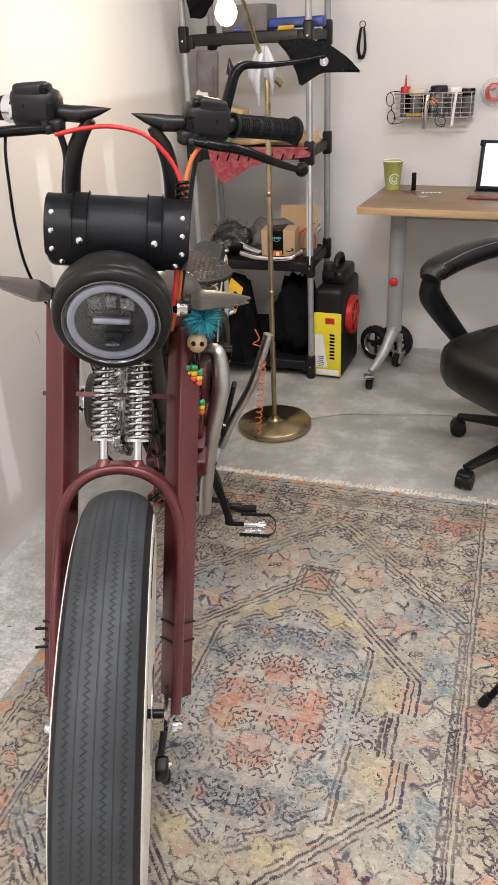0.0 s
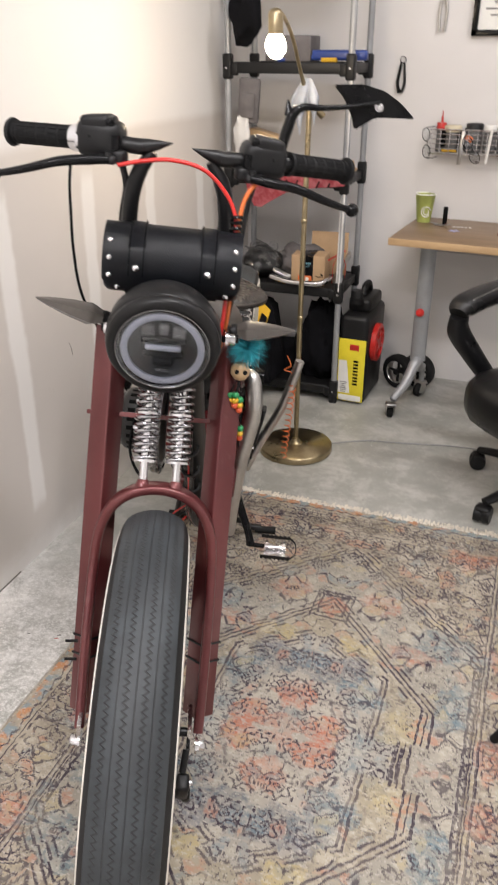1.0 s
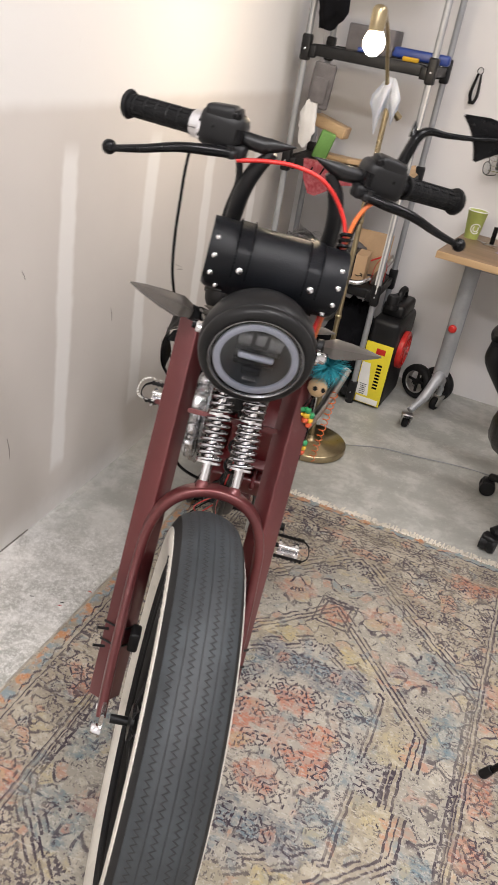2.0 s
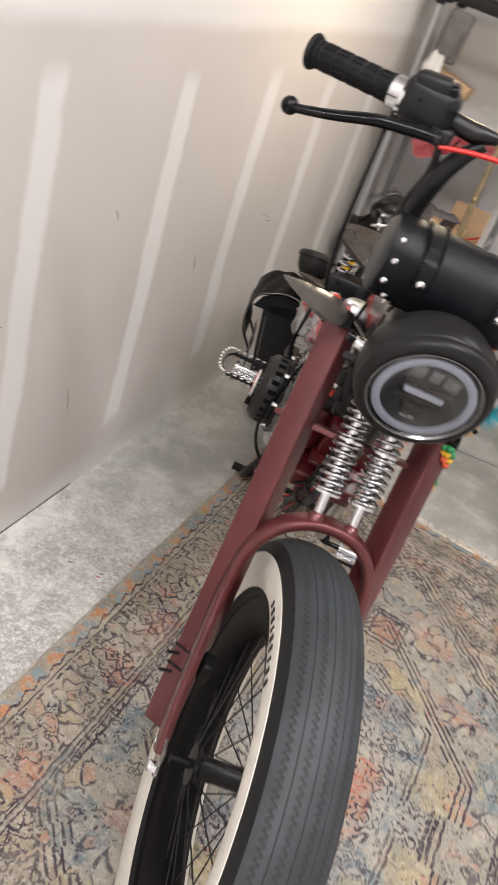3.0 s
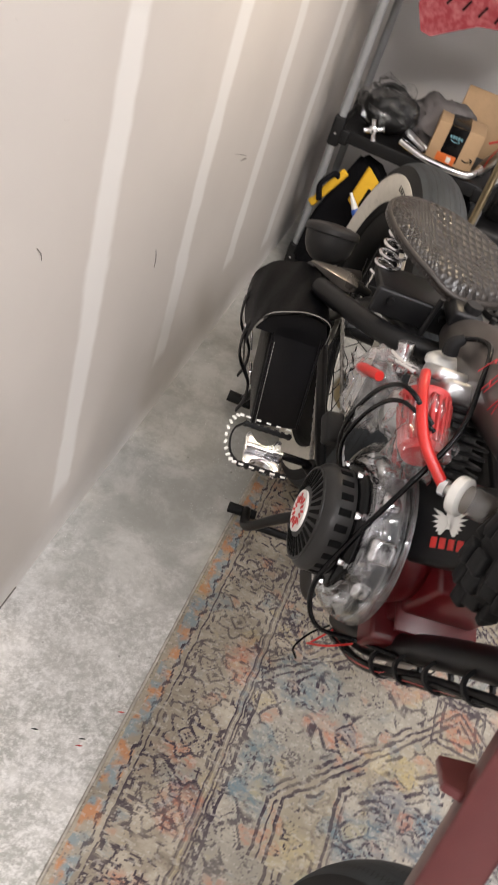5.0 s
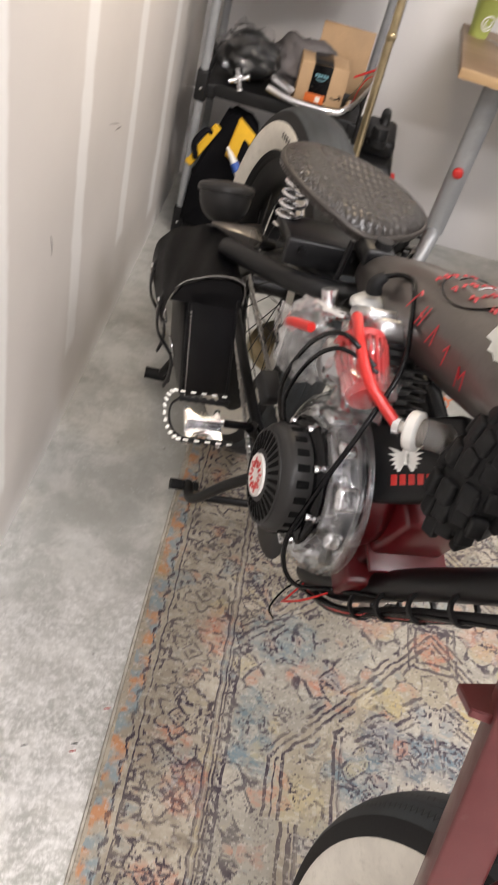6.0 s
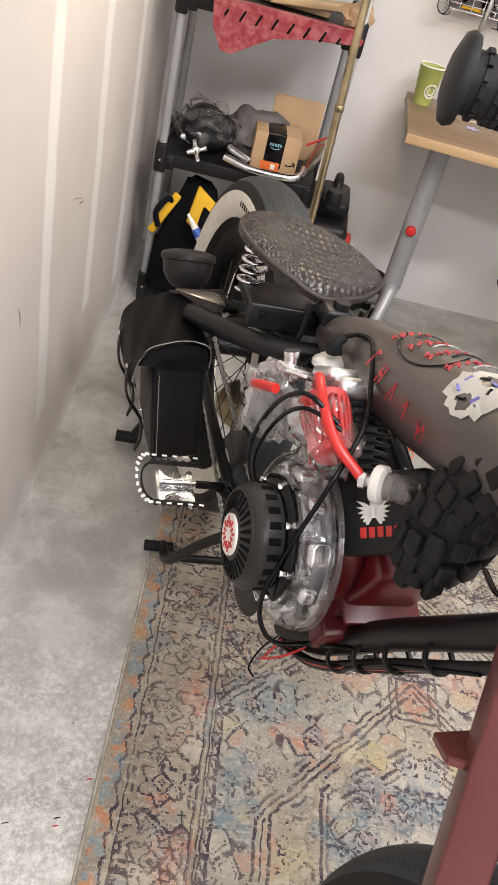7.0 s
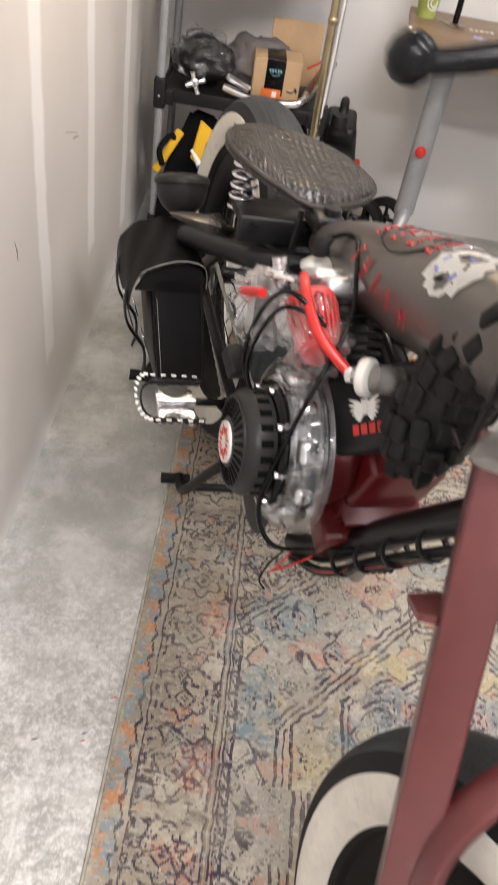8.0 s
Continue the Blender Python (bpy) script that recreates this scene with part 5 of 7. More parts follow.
mpart("filter_bowl", moved(lathe([(0.0175, 0.014), (0.0175, 0.045), (0.013, 0.052), (0.005, 0.054), (0.005, 0.068)], 32), ffm), glass_like("tinted_clear_bowl", (0.82, 0.77, 0.72), 0.08, 1.2, 0.18), hose, "clear tinted filter bowl")
mpart("hose_clamp", moved(lathe([(0.0085, -0.004), (0.0115, -0.004), (0.0115, 0.004), (0.0085, 0.004)], 20, close=True), aim(FUEL - d * 0.016, FUEL)), CHROME, hose)
mpart("return_hose", tube([FUEL + d * 0.066, FUEL + d * 0.085 + Vector((0.01, 0.01, 0)), (0.0, -0.26, 0.84)], 0.006, 10, 5), RED, hose)
mpart("vacuum_hose", tube([(-0.150, 0.03, 0.70), (-0.175, -0.01, 0.735), (-0.165, -0.06, 0.765)], 0.007, 10, 6), RED, hose)
# ignition box with its badge as plain shapes
cdi = pose(-0.034, -0.222, 0.702, -47, 25, 25)
boxp = mpart("ignition_box", moved(box((0, 0, 0), (0.048, 0.155, 0.105), 0.010, (0, 0, 0), 3), cdi), PLASTIC, None, "black ignition box with white wing badge")
for sd in (-1, 1):
    for k in range(6):
        mpart("feather", moved(outline([(0.0, -0.0016), (0.012, -0.0024), (0.024 - 0.002 * k, 0.0), (0.012, 0.0024), (0.0, 0.0016)], 0.0012), cdi @ pose(-0.0258, 0.002 * sd, 0.006 - 0.0018 * k, 0, 0, 0) @ Matrix.Rotation(radians(28 - 16 * k) * sd, 4, "X") @ pose(0, 0, 0, 0, 0, 90 * sd)), WHITEPLASTIC, boxp)
mpart("wing_badge", moved(box((-0.0252, 0.0, 0.004), (0.0012, 0.010, 0.020), 0.0004), cdi), WHITEPLASTIC, boxp, "white wing-shaped print")
for k in range(5):
    mpart("badge_bar", moved(box((-0.0246, 0.016 - 0.0118 * k, -0.024), (0.0012, 0.0086, 0.0135), 0.0004), cdi), RED, boxp)
for y, z in ((0.066, 0.040), (0.066, -0.040)):
    mpart("box_screw", moved(bolt((-0.024, y, z), (-0.028, y, z), 0.0045, False), cdi), CHROME, boxp)
# wires along the down tube
rnd = random.Random(7)
loom = mpart("wiring_loom", tube([(-0.008, -0.12, 0.285), (-0.010, -0.232, 0.382), (-0.012, -0.352, 0.562), (-0.010, -0.470, 0.730), (-0.01, -0.55, 0.86)], 0.008, 10, 6), PLASTIC)
for k in range(9):
    o = rnd.uniform(-0.012, 0.012)
    mpart("wire", tube([(-0.012 + o, -0.14, 0.300), (-0.016 + o, -0.245 - o, 0.395), (-0.018 - o, -0.352, 0.555 + o), (-0.012 - o, -0.470, 0.722 - o)], 0.0028, 8, 6), GLOSS if k else RED, loom)
for q in (0.25, 0.42, 0.6, 0.8):
    c = Vector((-0.010, -0.205 - 0.256 * q, 0.355 + 0.38 * q))
    mpart("loom_tie", moved(lathe([(0.016, -0.003), (0.021, -0.003), (0.021, 0.003), (0.016, 0.003)], 14, close=True), aim(c, c + Vector((0, -0.52, 0.85)))), PLASTIC, loom)
mpart("loose_wire", tube([(-0.03, -0.15, 0.33), (-0.06, -0.17, 0.31), (-0.075, -0.19, 0.335), (-0.06, -0.21, 0.37), (-0.03, -0.215, 0.40)], 0.0018, 6, 6), RED, loom)
mpart("loose_wire", tube([(-0.04, -0.15, 0.34), (-0.065, -0.16, 0.32), (-0.085, -0.18, 0.30), (-0.075, -0.19, 0.285)], 0.0018, 6, 6), GLOSS, loom)
# control cables looping over the engine
mpart("control_cable", tube([(-0.120, -0.170, 0.800), (-0.160, -0.135, 0.815), (-0.165, -0.073, 0.745), (-0.160, -0.040, 0.645), (-0.120, -0.020, 0.550), (-0.05, 0.0, 0.46)], 0.0034, 8, 8), GLOSS, loom)
mpart("control_cable", tube([(-0.115, -0.175, 0.795), (-0.158, -0.145, 0.800), (-0.165, -0.097, 0.738), (-0.165, -0.076, 0.655), (-0.130, -0.060, 0.580), (-0.06, -0.04, 0.50)], 0.0030, 8, 8), GLOSS, loom)
mpart("connector", join(box((-0.150, 0.020, 0.590), (0.030, 0.050, 0.028), 0.006, (25, 0, 10), 3), box((-0.150, 0.048, 0.575), (0.020, 0.02, 0.018), 0.004, (25, 0, 10))), PLASTIC, loom)
mpart("carb_top", join(box((-0.112, 0.000, 0.758), (0.050, 0.055, 0.014), 0.006, (-15, 10, 15), 3), rod((-0.115, 0.005, 0.74), (-0.125, 0.02, 0.778), 0.012, 16), box((-0.128, -0.025, 0.770), (0.020, 0.05, 0.006), 0.002, (-20, 20, 30))), CASTING, carb, "bright carburettor top")
# exhaust on the left side
mpart("exhaust_pipe", tube([(0.05, -0.16, 0.70), (0.095, -0.19, 0.745), (0.110, -0.205, 0.700), (0.108, -0.20, 0.640), (0.090, -0.20, 0.530), (0.080, -0.195, 0.42), (0.078, -0.19, 0.315)], [0.016, 0.018, 0.020, 0.021, 0.0205, 0.0195, 0.015], 18, 6), STEEL, None, "bare steel exhaust pipe")
mpart("kick_tube", tube([(0.098, 0.10, 0.345), (0.130, 0.10, 0.43), (0.178, 0.10, 0.540), (0.205, 0.10, 0.64), (0.215, 0.10, 0.685)], 0.0125, 14, 6), STEEL, None, "bent bare steel tube")
mpart("heat_guard", box((0.122, -0.02, 0.52), (0.012, 0.03, 0.16), 0.004, (8, 10, 0)), PLASTIC)
mpart("drive_case", join(box((0.088, 0.02, 0.56), (0.045, 0.16, 0.20), 0.018, (10, 6, 0), 3), rod((0.09, 0.02, 0.66), (0.125, 0.02, 0.66), 0.02, 16), box((0.080, 0.06, 0.42), (0.03, 0.10, 0.12), 0.010, (-15, 0, 0), 2)), GLOSS, None, "black drive casing")
for dy, dz in ((-0.04, 0.60), (0.06, 0.62), (0.04, 0.50), (-0.03, 0.48)):
    mpart("case_bolt", bolt((0.110, dy, dz), (0.118, dy, dz), 0.005), CHROME)
# red script, ribs and a white splash sticker on the tank, as plain shapes


def on_tank(y, deg, lift=0.0):
    """A point of the tank's skin; deg 0 is the rider's right, 90 the top."""
    r = 0.0685 + lift
    z = 0.79 - 0.36 * y if y > -0.2 else 0.862 - 0.333 * (y + 0.2)
    a = radians(deg)
    return Vector((-r * math.cos(a), y + r * math.sin(a) * 0.33, z + r * math.sin(a) * 0.94))


def tank_stroke(pts, w):
    return tube([on_tank(y, d, 0.0006) for y, d in pts], w, 6, 3, flat=0.4)


TANKRED = basic("dull_red_paint_marker", (0.36, 0.02, 0.028), 0.5, var=0.3)
RUNES = ((((0, -1), (0, 1)), ((0, 1), (-1, 0.6)), ((-1, 0.6), (0, 0.1))), (((0.5, -1), (0.5, 1)), ((-0.5, -1), (-0.5, 1)), ((0.5, 0.2), (-0.5, -0.2))), (((0.7, -1), (0, 1)), ((0, 1), (-0.7, -1))), (((0, -1), (0, 1)), ((0, 1), (0.6, 0.3))), (((0.7, -1), (0.7, 1)), ((0.7, 1), (0, 0)), ((0, 0), (-0.7, 1)), ((-0.7, 1), (-0.7, -1))))
for k, rune in enumerate(RUNES):
    y0, d0 = -0.092 - 0.037 * k, 24 - 10 * k
    mpart("red_rune", join(*[tank_stroke([(y0 + 0.009 * a - 0.004 * b, d0 + 11 * b) for a, b in st], 0.0014) for st in rune]), TANKRED, None, "hand-painted red strokes")
for k in range(4):
    y = -0.09 - 0.043 * k
    mpart("red_print", join(*[tank_stroke([(y + 0.007 * p - 0.003 * j + 0.003 * q, 56 + 9 * j + 3.4 * q) for p, q in st], 0.0017) for j in range(5) for st in RUNES[(j + 2 * k) % 5]]), TANKRED, None, "red printed shapes")
    mpart("tank_line", tank_stroke([(y - 0.024, 70), (y - 0.018, 85), (y - 0.016, 105), (y - 0.014, 125)], 0.0016), CHROME if k % 2 else GLOSS)
mpart("tank_filigree", tank_stroke([(-0.09, 74), (-0.11, 52), (-0.15, 40), (-0.19, 44), (-0.215, 60), (-0.21, 84)], 0.0016), GLOSS)
sb = bmesh.new()
cen = sb.verts.new(on_tank(-0.282, 52, 0.0015))
rim = []
for k in range(30):
    a = 2 * math.pi * k / 30
    rr = 0.98 + (0.10 if k % 2 else -0.06) * (0.6 + 0.4 * math.sin(1.7 * k)) + 0.05 * math.sin(2.1 * k)
    rim.append(sb.verts.new(on_tank(-0.290 + 0.044 * rr * math.cos(a), 52 + 33 * rr * math.sin(a), 0.0012)))
for k in range(30):
    sb.faces.new((cen, rim[k], rim[(k + 1) % 30]))
bmesh.ops.solidify(sb, geom=sb.faces[:], thickness=0.0006)
sticker = mpart("tank_sticker", sb, WHITEPLASTIC, None, "white splash-edged sticker with dark blue print")
for k in range(7):
    a = 0.9 * k
    mpart("sticker_print", tank_stroke([(-0.282 + 0.020 * math.cos(a), 52 + 15 * math.sin(a)), (-0.282 + 0.024 * math.cos(a + 0.5), 52 + 18 * math.sin(a + 0.5))], 0.0030), GLOSS if k % 2 else basic("violet_print", (0.12, 0.12, 0.35), 0.5), sticker)
# dark knobbly rubber boot between engine and head
boot_pts = [(-0.026, -0.325, 0.700), (-0.024, -0.325, 0.745), (-0.020, -0.328, 0.808), (-0.018, -0.343, 0.870), (-0.012, -0.388, 0.935)]
boot = mpart("rubber_boot", tube(boot_pts, [0.018, 0.040, 0.049, 0.050, 0.044], 28, 6), RUBBER, None, "black knobbly rubber boot")
line = spline(boot_pts, 4)
knobs = []
for i in range(1, len(line) - 1, 2):
    dd = (line[i + 1] - line[i - 1]).normalized()
    mm = aim(line[i], line[i] + dd)
    rr = 0.022 + 0.028 * min(1, i / 5)
    for j in range(12):
        a = 2 * math.pi * j / 12
        knobs.append(mm @ Matrix.Rotation(a, 4, "Z") @ Matrix.Translation((rr - 0.002, 0, 0.012 * (j % 3))) @ Matrix.Rotation(radians(14), 4, "X"))
many("knob", box((0, 0, 0), (0.013, 0.0205, 0.0285), 0.0036, (0, 0, 0), 2), RUBBER, knobs, boot)
bt = Vector(boot_pts[-1])
mpart("boot_ring", moved(lathe([(0.040, -0.003), (0.046, -0.003), (0.046, 0.004), (0.040, 0.004)], 36, close=True), aim(bt, bt + Vector((0.03, -0.40, 0.6)))), STEEL, boot, "thin bright steel ring")


# ---- seat and rear ----
def seat_mesh():
    bm = bmesh.new()
    N, K = 56, 12
    rows = []
    for k in range(K + 1):
        t = k / K
        row = []
        for j in range(N):
            a = 2 * math.pi * j / N
            ca, sa = math.cos(a), math.sin(a)
            wide = 0.136 if sa > 0 else 0.136 * (1 - 0.30 * (-sa) ** 1.6)
            x, y = wide * ca * t, (0.105 if sa > 0 else 0.115) * sa * t
            z = 0.030 * (y / 0.15) ** 2 * (1 if y > 0 else 0.4) + 0.012 * (x / 0.128) ** 2 - 0.018 * t ** 8
            z -= 0.03 * max(0.0, -y - 0.10) / 0.065
            row.append((x, y, z))
        rows.append(row)
    for off in (0.0, -0.012):
        base = [[bm.verts.new((x, y, z + off)) for x, y, z in row] for row in rows[1:]]
        mid = bm.verts.new((0, 0, rows[0][0][2] + off))
        for j in range(N):
            bm.faces.new((mid, base[0][j], base[0][(j + 1) % N]))
        for a, b in zip(base, base[1:]):
            for j in range(N):
                bm.faces.new((a[j], b[j], b[(j + 1) % N], a[(j + 1) % N]))
        if off == 0.0:
            top = base[-1]
        else:
            for j in range(N):
                bm.faces.new((top[j], base[-1][j], base[-1][(j + 1) % N], top[(j + 1) % N]))
    return bm


def make_seat_leather():
    g = Graph("embossed_brown_leather")
    x, y, z = g.split()
    horn, scales = g.voro(74, "F1", "EUCLIDEAN", g.join(x, g.m("MULTIPLY", y, 0.8)), 0, 0.12), g.voro(150, "F1", "EUCLIDEAN", g.join(x, y), 0, 0.35)
    mid = g.step(g.m("ABSOLUTE", g.m("ADD", x, 0.012)), 0.075, 0.055)
    v = g.m("ADD", g.m("MULTIPLY", horn, mid), g.m("MULTIPLY", scales, g.m("SUBTRACT", 1.0, mid)))
    n = g.noise(20, 4, 0.6)
    col = g.mix(g.step(v, 0.1, 0.6), (0.036, 0.031, 0.027), (0.016, 0.0135, 0.012))
    col = g.mix(g.m("MULTIPLY", g.step(n, 0.5, 0.75), 0.4), col, (0.055, 0.049, 0.044))
    g.set(Base_Color=col, Roughness=g.m("ADD", 0.20, g.m("MULTIPLY", n, 0.16)), Normal=g.bump(g.step(v, 0.62, 0.05), 0.75, 0.0024))
    return g.mat


SEATM = pose(-0.026, 0.283, 0.816, 4, 8, -4)
seat = mpart("seat", moved(seat_mesh(), SEATM), make_seat_leather(), None, "embossed dark brown leather solo saddle")
rimp = []
for j in range(41):
    a = 2 * math.pi * j / 40
    sa, ca = math.sin(a), math.cos(a)
    wide = 0.134 if sa > 0 else 0.134 * (1 - 0.30 * (-sa) ** 1.6)
    y = (0.103 if sa > 0 else 0.113) * sa
    x = wide * ca
    z = 0.030 * (y / 0.15) ** 2 * (1 if y > 0 else 0.4) + 0.012 * (x / 0.128) ** 2 - 0.020 - 0.03 * max(0.0, -y - 0.10) / 0.065
    rimp.append(SEATM @ Vector((x, y, z)))
mpart("seat_piping", tube(rimp, 0.005, 8, 2), BROWNLEATHER, seat)
for s in (-1, 1):
    p = Vector((s * 0.075 - 0.03, 0.33, 0.70))
    mpart("seat_spring", coil(p, p + Vector((0, 0, 0.095)), 0.020, 0.0033, 5, 8, 16, 0.024), CHROME, seat, "chrome saddle spring")
mpart("seat_post", join(rod((-0.01, 0.14, 0.70), (-0.01, 0.15, 0.80), 0.014, 14), box((-0.015, 0.16, 0.775), (0.05, 0.06, 0.03), 0.006), rod((-0.06, 0.15, 0.72), (-0.06, 0.15, 0.79), 0.005, 8), rod((0.03, 0.15, 0.72), (0.03, 0.15, 0.79), 0.005, 8)), BLACK, seat)
mpart("seat_carrier", join(box((-0.04, 0.26, 0.715), (0.165, 0.15, 0.020), 0.005, (-4, 0, 0)), box((-0.072, 0.188, 0.732), (0.145, 0.014, 0.044), 0.004, (-8, 0, 0)), rod((-0.12, 0.180, 0.742), (-0.12, 0.172, 0.742), 0.006, 10), rod((-0.03, 0.180, 0.742), (-0.03, 0.172, 0.742), 0.006, 10)), BLACK, None, "black steel seat carrier plate")
mpart("rear_cross_tube", tube([(-0.195, 0.32, 0.640), (-0.15, 0.24, 0.665), (-0.093, 0.155, 0.695), (-0.02, 0.13, 0.71)], 0.0180, 16, 6), BLACK)
blinker(mpart, (-0.115, 0.40, 0.622), (-0.215, 0.395, 0.642))
blinker(mpart, (0.060, 0.155, 0.745), (0.165, 0.150, 0.752))
TAIL = Vector((-0.178, 0.482, 0.648))
tail = mpart("rear_lamp", moved(lathe([(0.0, -0.046), (0.014, -0.0445), (0.027, -0.039), (0.038, -0.029), (0.0455, -0.015), (0.0485, 0.0), (0.0488, 0.010), (0.0530, 0.0115), (0.0535, 0.019), (0.0515, 0.024), (0.046, 0.027), (0.030, 0.031), (0.0, 0.033)], 48), Matrix.Translation(TAIL) @ pose(0, 0, 0, -26, -4, 0)), basic("satin_dark_grey", (0.022, 0.021, 0.0205), 0.4, var=0.2), None, "black bowl-shaped rear lamp housing")
mpart("lamp_stem", join(box(TAIL + Vector((0.005, -0.02, -0.065)), (0.035, 0.03, 0.035), 0.006), rod(TAIL + Vector((0.02, -0.01, -0.05)), (-0.075, 0.42, 0.60), 0.008, 10), box((-0.14, 0.47, 0.585), (0.11, 0.07, 0.012), 0.003, (0, -12, 0))), BLACK, tail)
for dx in (-0.02, 0.025):
    mpart("stem_bolt", bolt(TAIL + Vector((dx, -0.036, -0.06)), TAIL + Vector((dx, -0.046, -0.058)), 0.005), CHROME, tail)

# ---- luggage and trinkets on the bicycle ----
def tool_roll():
    top = thing("tool_roll", "black leather tool roll with riveted straps on the handlebar", "bag", FORK_M @ pose(-0.005, 0.330, 1.098))
    R, half = 0.053, 0.108
    body = part("body", moved(lathe([(0.0, -half), (R * 0.9, -half), (R * 0.97, -half + 0.004), (R, -half + 0.010), (R, half - 0.010), (R * 0.97, half - 0.004), (R * 0.9, half), (0.0, half)], 44), SPIN), ROLLHIDE, top)
    # flap wrapped over the front half, cut low at its ends
    bm = bmesh.new()
    N, K = 26, 18
    grid = []
    for i in range(N + 1):
        x = -half - 0.001 + (2 * half + 0.002) * i / N
        u = abs(2 * i / N - 1)
        low = -48 + 26 * max(0.0, (u - 0.80) / 0.2) ** 2
        grid.append([])
        for k in range(K + 1):
            a = radians(112 + (low - 112) * k / K)
            r = R + 0.004
            grid[-1].append(bm.verts.new((x, -r * math.cos(a), r * math.sin(a))))
    for i in range(N):
        for k in range(K):
            bm.faces.new((grid[i][k], grid[i + 1][k], grid[i + 1][k + 1], grid[i][k + 1]))
    ret = bmesh.ops.solidify(bm, geom=bm.faces[:], thickness=0.003)
    flap = part("flap", bm, ROLLHIDE, top, "stitched leather flap")

    def on(x, deg, lift=0.0):
        r = R + 0.004 + lift
        return Vector((x, -r * math.cos(radians(deg)), r * math.sin(radians(deg))))

    def rivet(x, deg, lift=0.0, r=0.0048):
        p = on(x, deg, lift)
        part("rivet", moved(lathe([(r, 0), (r * 0.85, 0.0022), (r * 0.4, 0.0036), (0, 0.0038)], 14), aim(p, p * 1.0 + (on(x, deg, 0.05) - p))), CHROME, flap, "domed silver rivet")

    for deg in (42, 14, -14):
        rivet(-0.098, deg)
        rivet(0.098, deg)
    for x in (-0.085, -0.030, 0.002, 0.034, 0.088):
        rivet(x, -38)
    for x in (-0.056, 0.056):
        sb = bmesh.new()
        rows = []
        for k in range(20):
            a = 110 - 160 * k / 19
            w = 0.0135 if k < 14 else 0.0135 + 0.004 * (k - 13) / 6
            rows.append([sb.verts.new(on(x + dx, a, 0.0030)) for dx in (-w, w)])
        for a, b in zip(rows, rows[1:]):
            sb.faces.new((a[0], a[1], b[1], b[0]))
        bmesh.ops.solidify(sb, geom=sb.faces[:], thickness=0.003)
        strap = part("strap", sb, ROLLHIDE, top, "leather closing strap")
        p = on(x, 2, 0.005)
        part("strap_rivet", moved(lathe([(0.006, 0), (0.005, 0.003), (0.002, 0.0045), (0, 0.0046)], 14), aim(p, on(x, 2, 0.05))), CHROME, strap)
        for dx in (-0.011, 0.011):
            st = [box(on(x + dx, 96 - 5 * k, 0.0042), (0.0016, 0.0024, 0.0036), 0) for k in range(22)]
            part("stitching", join(*st), GLOSS, strap)
    return top


tool_roll()


